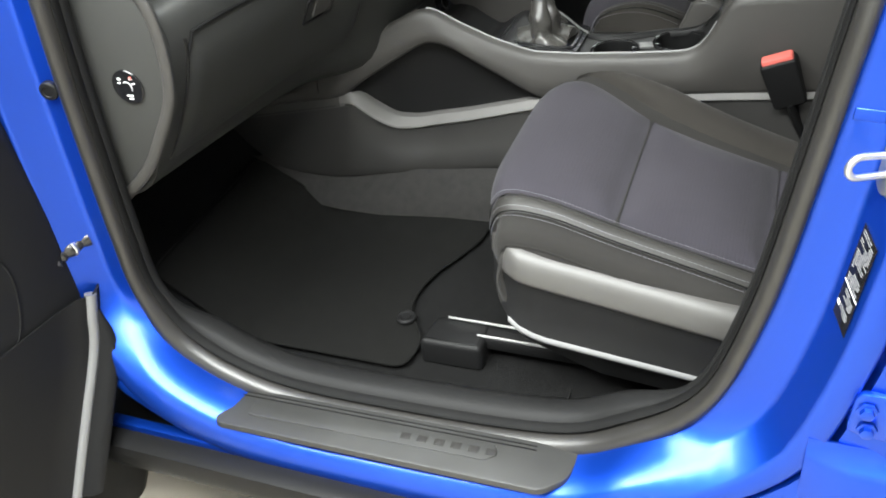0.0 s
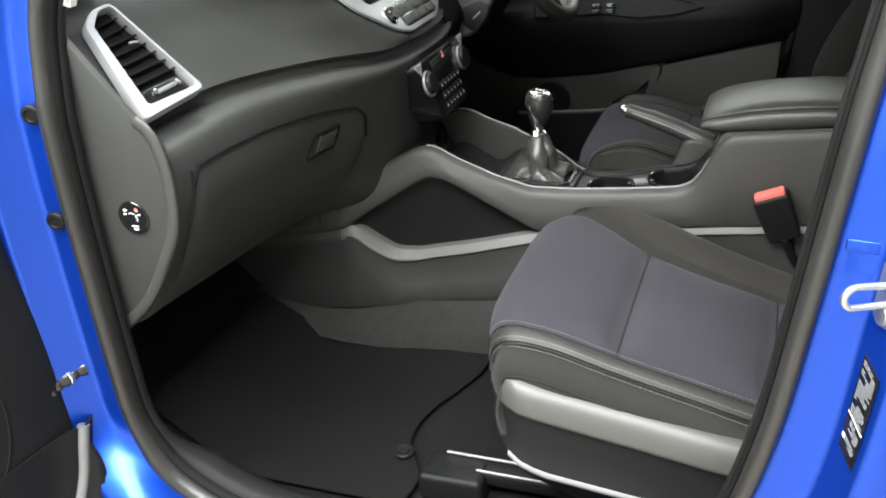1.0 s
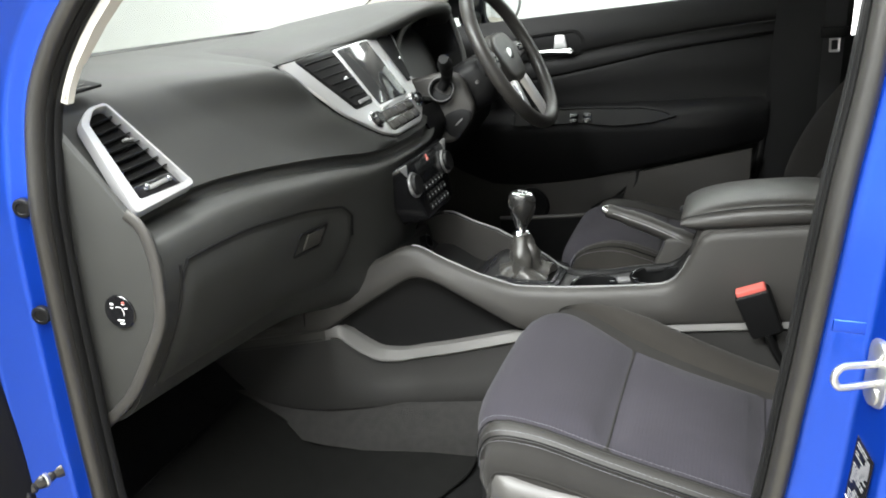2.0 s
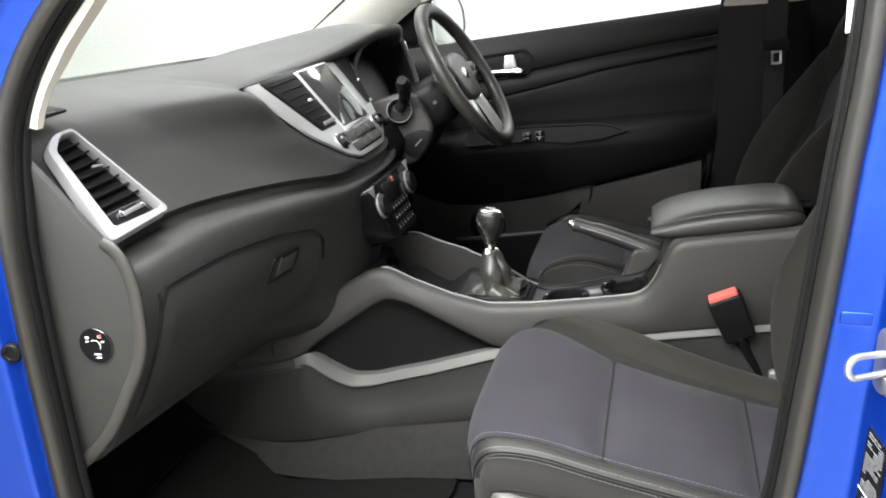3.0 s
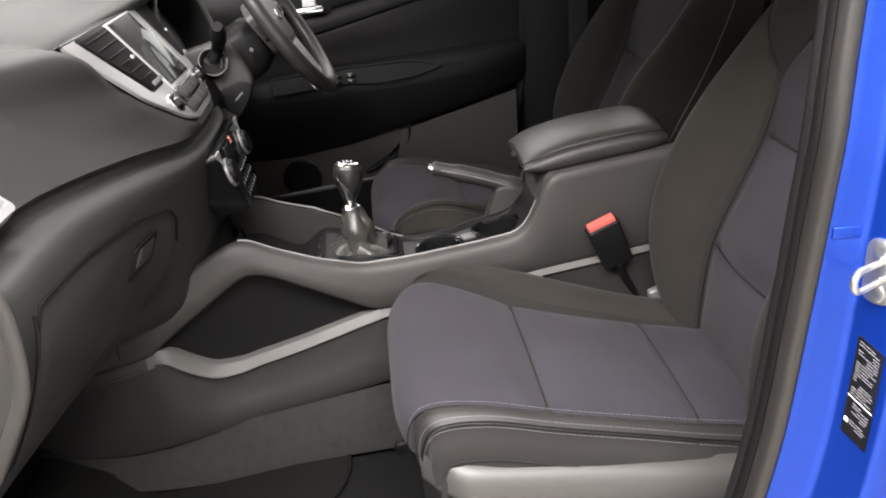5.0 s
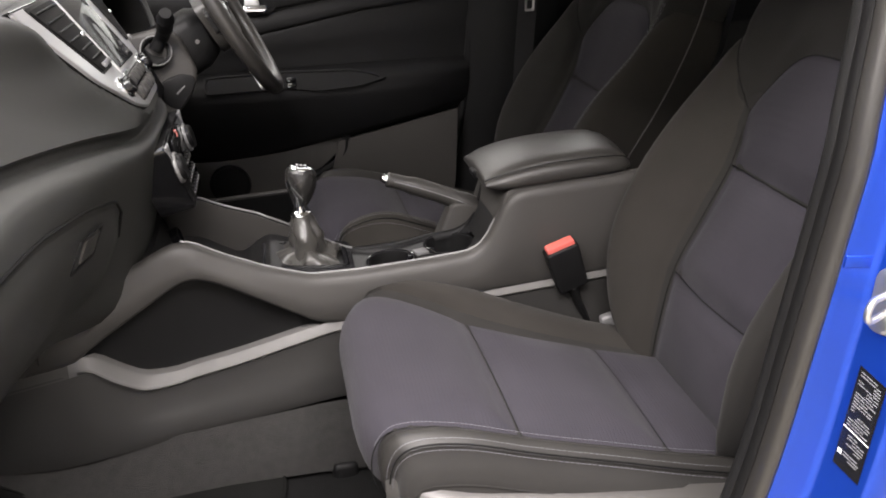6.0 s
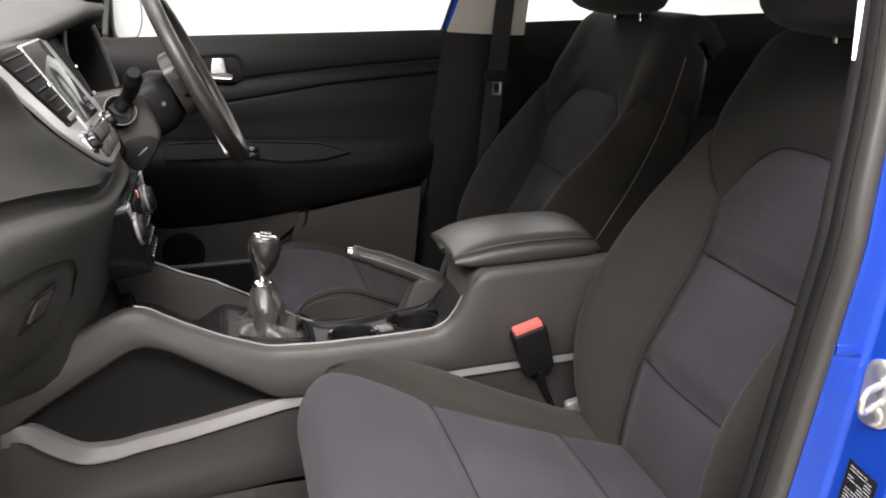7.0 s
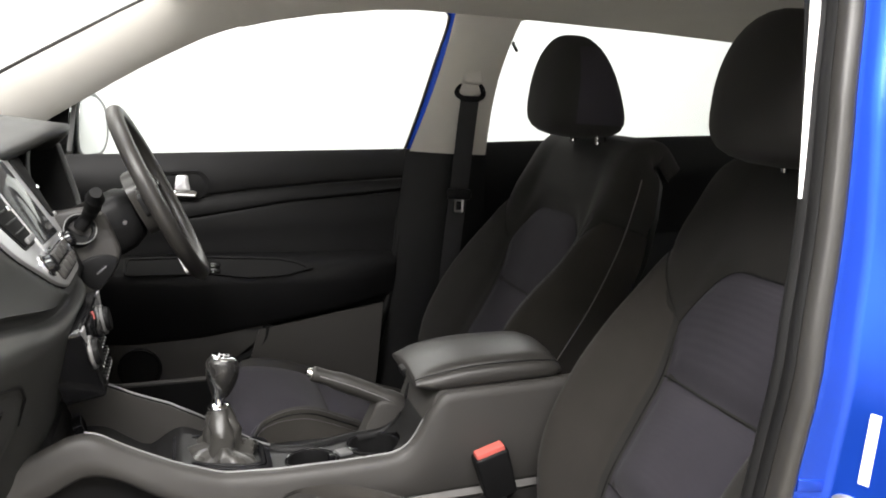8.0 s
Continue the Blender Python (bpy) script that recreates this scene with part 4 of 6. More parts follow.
part("switch_lamp", turned(axes_at((-0.4085, -0.7078, 0.950), (1, 0, 0), (0, 0, 1)), [(0.0022, 0), (0.0022, 0.0008), (0.0005, 0.001)], 10), M_RED, cap)


def slats(name, m, left, right, n, parent, depth=0.011, t=0.0022):
    """Vent slats between two edges in the xy of m."""
    for k in range(n):
        f = (k + 0.6) / n
        a, b = Vector(left[0]).lerp(Vector(left[1]), f), Vector(right[0]).lerp(Vector(right[1]), f)
        c, d = (a + b) / 2, b - a
        part(name, box(m @ pose(c.x, c.y, -0.010, 0, 0, math.degrees(math.atan2(d.y, d.x))) @ pose(0, 0, 0, 108), (d.length, depth, t), 0.0007), M_SLAT, parent)


# side vent in its silver frame
bl, br, tp = Vector((-0.395, -0.682, 1.062)), Vector((-0.372, -0.558, 1.074)), Vector((-0.487, -0.600, 1.192))
vm = axes_at(bl, br - bl, tp - bl) @ pose(0, 0, 0.002)
v_out = rounded([(0.004, -0.006), (0.121, -0.004), (0.094, 0.161), (0.060, 0.161), (0.034, 0.144)], 0.010)
v_in = rounded([(0.030, 0.012), (0.1155, 0.006), (0.0905, 0.156), (0.070, 0.156), (0.047, 0.138)], 0.006)
vent = part("side_vent", frame_plate(vm @ pose(0, 0, -0.004), v_out, v_in, 0.016, 0.004), M_SILVER, dash, "silver frame of the side air vent", 50)
part("vent_well", plate(vm @ pose(0, 0, -0.009), v_in, 0.004), M_VOID, vent)
slats("slat", vm @ pose(0, 0, 0.011), ((0.037, 0.036), (0.056, 0.146)), ((0.111, 0.034), (0.090, 0.148)), 7, vent, 0.010)
part("vent_sill", plate(vm @ pose(0, 0, -0.003), rounded([(0.033, 0.014), (0.110, 0.010), (0.106, 0.032), (0.038, 0.034)], 0.005), 0.004, 0.001), M_GLOSS, vent)
part("vent_slider", box(vm @ pose(0.084, 0.098, 0.006, 0, 0, -12), (0.018, 0.004, 0.005), 0.0015), M_GREYTRIM, vent)
part("vent_wheel", box(vm @ pose(0.076, 0.023, 0.003), (0.036, 0.007, 0.006), 0.003), M_GREYTRIM, vent)
for u in (0.057, 0.096):
    part("vent_stud", turned(vm @ pose(u, 0.025 - 0.003 * (u > 0.06), 0.001), [(0.004, 0), (0.004, 0.004), (0.001, 0.005)], 12), M_CHROME, vent)
fm_ = axes_at((-0.500, -0.612, 1.2175), (0.25, 1, 0.02), (-1, 0.25, 0.42))
dfr = part("side_defroster", plate(fm_, rounded([(-0.055, -0.006), (0.052, 0.004), (0.030, 0.036), (-0.055, 0.036)], 0.006), 0.004, 0.001), M_BLACK, dash, "black side defroster grille")
for k in range(4):
    part("grille_bar", box(fm_ @ pose(-0.010, 0.004 + 0.009 * k, 0.0042), (0.080 - 0.008 * k, 0.0022, 0.002), 0.0005), M_LOWER, dfr)

# middle panel with screen, vents and knobs
pm = axes_at((-0.257, -0.004, 1.036), (0, 1, 0), (-0.717, 0, 1))
p_out = rounded([(-0.272, 0.203), (-0.188, 0.076), (-0.106, 0.012), (-0.06, -0.004), (0.07, -0.004), (0.118, 0.020), (0.235, 0.196)], 0.016)
part("panel_base", plate(pm @ pose(0, 0, -0.03), [Vector((p[0] * 1.012, p[1] * 1.012 - 0.001)) for p in p_out], 0.031, 0.003), M_BLACK, dash, "black moulding round the centre panel")


def dash_x(y, z):
    """How far back the dash surface lies at a width and height."""
    pts = sorted((at_y(ln, y)[1], at_y(ln, y)[0]) for ln in (BASE, BACK, SHOULDER, SLOPE, CREASE, NOSE))
    return float(np.interp(z, [p[0] for p in pts], [p[1] for p in pts]))


edge_l = [pm @ Vector((u, v, 0.001)) for u, v in ((-0.274, 0.200), (-0.252, 0.168), (-0.232, 0.138), (-0.210, 0.106), (-0.190, 0.076), (-0.165, 0.056), (-0.138, 0.035), (-0.106, 0.011), (-0.082, 0.0), (-0.06, -0.006))]
edge_z = [(p.z, p.y, max(0.0, p.x - dash_x(p.y, p.z))) for p in reversed(edge_l)]
ez, ey, eo = [[e[k] for e in edge_z] for k in range(3)]


def swelling(p):
    """How far the dash pad bulges out beside the centre panel."""
    off = float(np.interp(p.z, [ez[0] - 0.01] + ez + [ez[-1] + 0.030], [0.0] + eo + [0.0]))
    y = float(np.interp(p.z, ez, ey))
    y -= 0.004
    return off * (1 - ease((y - p.y) / 0.19 if p.y < y else (p.y - y) / 0.022)) - 0.002 * (p.y > y - 0.01) * (off > 0)


fine = [-0.692 + 1.384 * i / 320 for i in range(321)]
rows = []
for row in face([BASE, BACK, SHOULDER, SLOPE, CREASE], widths=fine, steps=12):
    rows.append([p + Vector((swelling(p), 0, 0)) for p in row])
part("top_pad", thick(grid(rows), 0.006), M_DASH, dash, "soft black sloping dash top", 60)
panel = part("centre_panel", plate(pm @ pose(0, 0, -0.002), p_out, 0.008, 0.004), M_SILVER, dash, "satin silver centre panel")
part("vent_surround", plate(pm @ pose(0, 0, 0.0045), rounded([(-0.218, 0.198), (-0.141, 0.074), (-0.065, 0.073), (-0.071, 0.198)], 0.008), 0.003, 0.001), M_SLAT, panel, "black vent surround")
part("screen_surround", plate(pm @ pose(0, 0, 0.0045), rounded([(-0.062, 0.196), (-0.058, 0.056), (0.092, 0.056), (0.092, 0.196)], 0.004), 0.004, 0.001), M_SILVER, panel)
part("display", plate(pm @ pose(0, 0, 0.0075), rounded([(-0.057, 0.193), (-0.053, 0.063), (0.085, 0.060), (0.084, 0.193)], 0.004), 0.0025, 0.001), M_SCREEN, panel, "dark glossy display screen")
for s, quad in ((-1, [(-0.212, 0.192), (-0.138, 0.078), (-0.068, 0.078), (-0.074, 0.192)]), (1, [(0.136, 0.190), (0.134, 0.080), (0.152, 0.082), (0.212, 0.190)])):
    part("centre_vent", plate(pm @ pose(0, 0, 0.0055), rounded(quad, 0.006), 0.004, 0.001), M_VOID, panel, "black centre air vent")
    (ax_, ay_), (bx_, by_), (cx_, cy_), (dx_, dy_) = quad
    slats("slat", pm @ pose(0, 0, 0.016 if s < 0 else 0.012), ((bx_ + 0.006, by_ + 0.012), (ax_ + 0.008, ay_)), ((cx_ - 0.004, cy_ + 0.012), (dx_ - 0.004, dy_)), 6, panel)
    mid = ((ax_ + bx_ + cx_ + dx_) / 4, 0.132)
    part("vent_slider", box(pm @ pose(mid[0], mid[1], 0.019 if s < 0 else 0.013), (0.014 if s < 0 else 0.008, 0.006, 0.006), 0.002), M_CHROME, panel)
    part("vent_wheel", box(pm @ pose((bx_ + cx_) / 2 + 0.006, 0.083, 0.011), (0.8 * (cx_ - bx_) - 0.006, 0.008, 0.006), 0.002), M_GREYTRIM, panel)
for u in (-0.104, 0.104):
    part("knob_ring", turned(pm @ pose(u, 0.040, 0.004), [(0.0178, 0), (0.0178, 0.005), (0.0150, 0.0065), (0.0125, 0.005)], 30), M_CHROME, panel, "chrome knob ring")
    part("radio_knob", turned(pm @ pose(u, 0.040, 0.004), [(0.0135, 0.002), (0.0135, 0.013), (0.0122, 0.0155), (0.0095, 0.016), (0.001, 0.015)], 30), M_GLOSS, panel, "black radio knob")
part("button_bed", plate(pm @ pose(0, 0, 0.0045), rounded([(-0.080, 0.050), (-0.066, 0.006), (0.072, 0.006), (0.084, 0.050)], 0.006), 0.003, 0.001), M_GLOSS, panel)
part("slot", box(pm @ pose(-0.045, 0.0535, 0.008), (0.040, 0.004, 0.004), 0.001), M_CHROME, panel)
for r in range(2):
    for k in range(4):
        part("radio_button", box(pm @ pose(-0.054 + 0.0365 * k, 0.0385 - 0.021 * r, 0.008), (0.0345, 0.018, 0.008), 0.003), M_LOWER, panel)

# climate panel below it
cm = axes_at((-0.206, 0, 0.866), (0, 1, 0), (-0.030, 0, 0.120))
c_out = rounded([(-0.072, 0.0), (0.072, 0.0), (0.128, 0.122), (-0.128, 0.122)], 0.012)
clim = part("climate_panel", plate(cm @ pose(0, 0, -0.05), c_out, 0.056, 0.005), M_GLOSS, dash, "gloss black climate control panel")
for s in (-1, 1):
    part("climate_knob", turned(cm @ pose(s * 0.092, 0.078, 0.004), [(0.024, 0), (0.024, 0.004), (0.0205, 0.006), (0.020, 0.012), (0.018, 0.0145), (0.001, 0.0138)], 32), M_SLAT, clim, "black rotary knob")
    part("knob_ring", turned(cm @ pose(s * 0.092, 0.078, 0.0062), [(0.0246, 0), (0.0246, 0.003), (0.0235, 0.0045), (0.022, 0.004)], 32), M_GREYTRIM, clim, "silver knob ring")
    part("corner_chip", plate(cm @ pose(0, 0, 0.004), [(s * 0.128, 0.120), (s * 0.098, 0.120), (s * 0.110, 0.098)][:: 1 if s > 0 else -1], 0.004, 0.001), M_SILVER, clim)
part("clock_window", plate(cm @ pose(0, 0, 0.0055), rounded([(-0.055, 0.088), (0.055, 0.088), (0.06, 0.112), (-0.06, 0.112)], 0.004), 0.002, 0.0005), M_SCREEN, clim)
part("hazard_switch", plate(cm @ pose(0.006, 0.108, 0.006), [(-0.007, -0.005), (0.007, -0.005), (0.0, 0.007)], 0.0025, 0.0008), M_RED, clim, "red hazard warning switch")
for r in range(3):
    for k in range(6):
        w = 0.012
        part("climate_button", box(cm @ pose(-0.045 + 0.018 * k, 0.060 - 0.020 * r, 0.007), (w, 0.012, 0.005), 0.002), M_BLACK, clim)
        part("button_mark", box(cm @ pose(-0.045 + 0.018 * k, 0.060 - 0.020 * r, 0.0098), (0.0042, 0.0016, 0.0006), 0), M_WHITE, clim)

# glovebox lid with its latch
def lower_point(y, f, lift=0.0):
    """A point on the lower dash between crease (0) and bottom (1)."""
    pts = []
    for ln in (CREASE, NOSE, MID, LOW, BOTTOM):
        vals = [at_y(ln, y + d) for d in (-0.05, -0.025, 0, 0.025, 0.05)]
        pts.append(Vector((sum(v[0] for v in vals) / 5, y, sum(v[1] for v in vals) / 5)))
    p = along(pts, f)
    return p + Vector((lift, 0, lift * 0.15))


top_f = lambda y: float(np.interp(y, [-0.665, -0.655, -0.50, -0.36, -0.27, -0.235, -0.22], [0.50, 0.40, 0.395, 0.41, 0.44, 0.50, 0.60]))
gy = [-0.662 + 0.442 * i / 30 for i in range(31)]
rows = []
for y in gy:
    t0, row = top_f(y), []
    for j in range(13):
        f = t0 + (0.99 - t0) * j / 12
        edge_d = min(j, 12 - j + 3) / 2.0
        edge_y = min((y + 0.662), (-0.22 - y)) / 0.012
        lift = 0.0075 * min(1.0, edge_d, max(edge_y, 0.0)) - 0.0005
        row.append(lower_point(y, f, lift))
    rows.append(row)
glove = part("glovebox_lid", thick(grid(rows), 0.004), M_DASH, dash, "charcoal glovebox lid, shut", 60)
rim = [lower_point(y, top_f(y) - 0.008, 0.002) for y in gy]
part("lid_joint", tube(rim, 0.0022, 6), M_BLACK, dash)
part("lid_joint", tube([lower_point(-0.664, f, 0.0025) for f in np.linspace(0.40, 0.98, 14)], 0.0020, 6), M_BLACK, dash)
c = lower_point(-0.345, 0.545, 0.009)
n1, n2 = lower_point(-0.315, 0.545, 0.009), lower_point(-0.345, 0.47, 0.009)
lm = axes_at(c, n1 - c, n2 - c)
part("latch_well", frame_plate(lm, rounded([(-0.040, -0.026), (0.036, -0.022), (0.040, 0.026), (-0.034, 0.022)], 0.008), rounded([(-0.036, -0.022), (0.032, -0.018), (0.036, 0.022), (-0.030, 0.018)], 0.007), 0.0022, 0.001), M_BLACK, glove)
part("latch_paddle", plate(lm @ pose(0.008, 0, -0.004), rounded([(-0.022, -0.018), (0.022, -0.015), (0.025, 0.018), (-0.018, 0.016)], 0.005), 0.006, 0.002), M_LOWER, glove, "charcoal glovebox latch")

# instrument hood and cluster
LIP = [(-0.24, -0.45, 1.172), (-0.19, -0.412, 1.190), (-0.12, -0.396, 1.201), (-0.05, -0.388, 1.205), (0.08, -0.372, 1.209), (0.18, -0.345, 1.222), (0.27, -0.318, 1.240), (0.38, -0.306, 1.246), (0.48, -0.310, 1.238), (0.58, -0.350, 1.205), (0.66, -0.40, 1.17)]
CREST = [(-0.24, -0.52, 1.195), (-0.18, -0.52, 1.214), (-0.05, -0.50, 1.222), (0.18, -0.48, 1.236), (0.36, -0.46, 1.256), (0.5, -0.47, 1.245), (0.66, -0.50, 1.18)]
TAIL = [(-0.26, -0.62, 1.205), (-0.16, -0.64, 1.220), (0.0, -0.66, 1.214), (0.36, -0.68, 1.222), (0.66, -0.58, 1.18)]
rows = []
for i in range(41):
    y = -0.205 + 0.845 * i / 40
    pts = []
    for ln in (TAIL, CREST, LIP):
        vals = [at_y(ln, y + d) for d in (-0.04, 0, 0.04)]
        pts.append((sum(v[0] for v in vals) / 3, y, sum(v[1] for v in vals) / 3))
    x, _, z = pts[-1]
    rows.append(spline(pts, 5) + [Vector((x + 0.0035, y, z - 0.005)), Vector((x + 0.003, y, z - 0.012)), Vector((x - 0.003, y, z - 0.020)), Vector((x - 0.012, y, z - 0.026)), Vector((x - 0.06, y, z - 0.030))])
# black strip between lip and panel top, painted for the shade under the hood
brow_u = [-0.272 + 0.507 * i / 24 for i in range(25)]
brow = []
for u in brow_u:
    low = pm @ Vector((u, 0.199 - 0.007 * (u + 0.272) / 0.507, 0.0065))
    hx, hz = at_y(LIP, low.y)
    brow.append([Vector((hx, low.y, hz - 0.004)), Vector((hx * 0.5 + low.x * 0.5 - 0.006, low.y, (hz + low.z) / 2 - 0.004)), low])
part("hood_shade_strip", thick(grid(brow), 0.002), M_BLACK, dash, "black strip painted as shade under the dash hood", 60)
part("instrument_hood", thick(grid(rows), 0.004), M_DASH, dash, "soft black instrument hood", 60)
arch = spline([(-0.362, 0.560, 1.222), (-0.362, 0.48, 1.221), (-0.362, 0.400, 1.216), (-0.358, 0.283, 1.200), (-0.346, 0.204, 1.164), (-0.331, 0.172, 1.116), (-0.313, 0.190, 1.070), (-0.298, 0.25, 1.046), (-0.290, 0.36, 1.040), (-0.292, 0.48, 1.050), (-0.306, 0.545, 1.09), (-0.335, 0.580, 1.16), (-0.354, 0.585, 1.205)], 4, True)
deep = [Vector((-0.45, 0.37 + (p.y - 0.37) * 0.93, 1.13 + (p.z - 1.13) * 0.93)) for p in arch]
part("cluster_cowl", thick(grid([arch + arch[:1], deep + deep[:1]]), 0.004), M_VOID, dash, "black instrument cowl", 60)
part("cowl_edge", tube(arch, 0.0055, 10, True, 1.3), M_DASH, dash, "rounded rim of the instrument cowl")
part("cluster_glass", plate(axes_at((-0.448, 0.37, 1.13), (0, 1, 0), (-0.2, 0, 1)), rounded([(-0.19, -0.09), (0.19, -0.09), (0.19, 0.095), (-0.19, 0.095)], 0.03), 0.004, 0.001), M_SLAT, dash, "dark instrument cluster glass")
for s in (-1, 1):
    part("dial_ring", turned(axes_at((-0.4425, 0.37 + s * 0.095, 1.13), (0, 1, 0), (-0.2, 0, 1)), [(0.062, 0), (0.062, 0.004), (0.058, 0.005), (0.056, 0.001)], 36), M_GREYTRIM, dash)
# knee panel under the column
rows = [[Vector((x, y, z)) for y in np.linspace(0.14, 0.66, 9)] for x, z in ((-0.285, 1.045), (-0.262, 1.0), (-0.285, 0.93), (-0.36, 0.84), (-0.46, 0.77))]
part("knee_panel", thick(grid(rows), 0.005), M_BLACK, dash, "black panel below the column", 60)

# housing round the ignition lock, and the lidded panel below it
hm_ = axes_at((-0.25, 0.278, 1.02), (1, 0.10, 0), (0, 0.12, 1)) @ pose(0.25, -1.02, 0)
part("lock_housing", plate(hm_, rounded([(-0.360, 1.085), (-0.330, 0.96), (-0.285, 0.940), (-0.245, 0.945), (-0.212, 0.985), (-0.200, 1.022), (-0.228, 1.092), (-0.262, 1.104)], 0.014), 0.024, 0.010, 4), M_LOWER, dash, "charcoal housing round the ignition lock", 60)
part("coin_tray", plate(hm_ @ pose(0, 0, 0.022), rounded([(-0.285, 0.995), (-0.262, 0.962), (-0.240, 0.952), (-0.214, 0.986), (-0.206, 1.012), (-0.230, 1.020), (-0.258, 1.012)], 0.010), 0.006, 0.003), M_BLACK, dash, "black lidded tray under the lock")
part("tray_pull", box(hm_ @ pose(-0.236, 0.990, 0.029, 0, 0, 42), (0.022, 0.003, 0.003), 0.001), M_GREYTRIM, dash)

# ---- steering wheel and column ----
wc = Vector((-0.139, 0.372, 1.120))
wm = axes_at(wc, (0, 1, 0), (-0.478, 0, 0.878))
wheel = thing("steering_wheel", wc, "black leather steering wheel with silver spokes", "steering wheel")
part("rim", tube([wm @ Vector((0.170 * math.cos(a), 0.170 * math.sin(a), 0)) for a in (math.tau * k / 56 for k in range(56))], 0.0155, 14, True), M_LEATHER, wheel, "grained black leather rim")
hub_o = rounded([(-0.085, 0.035), (-0.060, -0.060), (0.060, -0.060), (0.085, 0.035), (0.05, 0.062), (-0.05, 0.062)], 0.03)
part("hub_pad", plate(wm @ pose(0, 0, -0.045), hub_o, 0.045, 0.016, 4), M_LEATHER, wheel, "black airbag hub pad")
part("emblem", turned(wm @ pose(0, 0.005, 0.0) @ Matrix.Diagonal((1.5, 1, 1, 1)), [(0.014, 0), (0.014, 0.002), (0.011, 0.003), (0.001, 0.003)], 24), M_CHROME, wheel, "plain chrome oval badge")
for s in (-1, 1):
    sp = [(s * 0.075, 0.035), (s * 0.160, 0.028), (s * 0.162, -0.012), (s * 0.075, -0.025)]
    part("spoke", plate(wm @ pose(0, 0, -0.025), rounded(sp[:: -1 if s > 0 else 1], 0.008), 0.016, 0.005), M_BLACK, wheel)
    part("spoke_buttons", plate(wm @ pose(0, 0, -0.010), rounded([(s * 0.085, 0.026), (s * 0.140, 0.022), (s * 0.140, -0.006), (s * 0.085, -0.012)][:: -1 if s > 0 else 1], 0.006), 0.005, 0.002), M_GREYTRIM, wheel, "grey spoke button pad")
    for k in range(3):
        part("spoke_button", box(wm @ pose(s * (0.098 + 0.015 * k), 0.007, -0.003), (0.010, 0.016, 0.005), 0.002), M_GLOSS, wheel)
    lo = [(s * 0.030, -0.055), (s * 0.058, -0.050), (s * 0.074, -0.150), (s * 0.050, -0.160)]
    part("lower_spoke", plate(wm @ pose(0, 0, -0.022), rounded(lo[:: 1 if s < 0 else -1], 0.006), 0.016, 0.004), M_SILVER, wheel, "silver lower spoke")
col = thing("steering_column", (-0.24, 0.36, 1.04), "black column shroud with stalks", "steering column")
ax = (wm.to_3x3() @ Vector((0, 0, -1)))
rows = []
for d, w, h in ((0.045, 0.052, 0.045), (0.07, 0.066, 0.058), (0.12, 0.068, 0.060), (0.16, 0.066, 0.058), (0.22, 0.06, 0.055)):
    c = wc + ax * d + Vector((0, -0.004, -0.014))
    rows.append([c + Vector((0, w * math.copysign(abs(math.cos(a)) ** 0.6, math.cos(a)), 0)) + Vector((-0.42, 0, 0.906)) * (h * math.copysign(abs(math.sin(a)) ** 0.6, math.sin(a))) for a in (math.tau * k / 24 for k in range(24))])
part("shroud", grid(rows, wrap=True, cap=True), M_BLACK, col, "black column shroud", 60)
part("shroud_screw", turned(axes_at((-0.196, 0.284, 1.075), (1, 0, 0), (0, 0, 1)), [(0.004, -0.004), (0.004, 0.003), (0.001, 0.003)], 10), M_LIP, col)
rg = axes_at((-0.269, 0.248, 1.066), (1, 0.30, 0), (-0.2, 0.45, 1))
part("ignition_ring", turned(rg, [(0.028, -0.02), (0.028, 0.004), (0.026, 0.007), (0.022, 0.005), (0.020, -0.010), (0.001, -0.012)], 32), M_BLACK, col, "grey ring of the ignition lock")
part("lock_rim", tube([rg @ Vector((0.027 * math.cos(a), 0.027 * math.sin(a), 0.005)) for a in (math.tau * k / 40 for k in range(40))], 0.0018, 8, True), M_GREYTRIM, col)
part("stalk", tube(spline([(-0.270, 0.252, 1.068), (-0.256, 0.250, 1.090), (-0.246, 0.228, 1.110), (-0.240, 0.200, 1.130)], 5), [0.012] * 6 + [0.013] * 4 + [0.015] * 6, 12), M_BLACK, col, "black stalk with a ribbed end")
part("stalk_end", tube([(-0.240, 0.204, 1.128), (-0.237, 0.186, 1.141)], [0.0165, 0.0105], 14), M_BLACK, col)
part("stalk_mark", box(pose(-0.232, 0.215, 1.128), (0.004, 0.012, 0.002), 0), M_WHITE, col)

# ---- centre console ----
con = thing("centre_console", (0.0, 0.0, 0.49), "charcoal centre console with cup holders and armrest box", "console")
Z_TOP = [(-0.82, 0.585), (-0.62, 0.640), (-0.50, 0.690), (-0.43, 0.732), (-0.30, 0.800), (-0.245, 0.826), (-0.215, 0.826), (-0.17, 0.800), (-0.10, 0.768), (-0.03, 0.745), (0.05, 0.744), (0.16, 0.750), (0.245, 0.757), (0.272, 0.774), (0.295, 0.826), (0.312, 0.862), (0.36, 0.868), (0.56, 0.884)]
Z_PT = [(-0.82, 0.572), (-0.62, 0.622), (-0.43, 0.655), (-0.40, 0.664), (-0.363, 0.690), (-0.24, 0.764), (-0.215, 0.771), (-0.18, 0.760), (-0.02, 0.666), (0.02, 0.664), (0.31, 0.692), (0.56, 0.712)]
Z_LIP = [(-0.82, 0.570), (-0.62, 0.620), (-0.43, 0.650), (-0.405, 0.655), (-0.382, 0.660), (-0.352, 0.634), (-0.308, 0.603), (-0.26, 0.600), (-0.156, 0.618), (0.0, 0.653), (0.31, 0.686), (0.56, 0.708)]
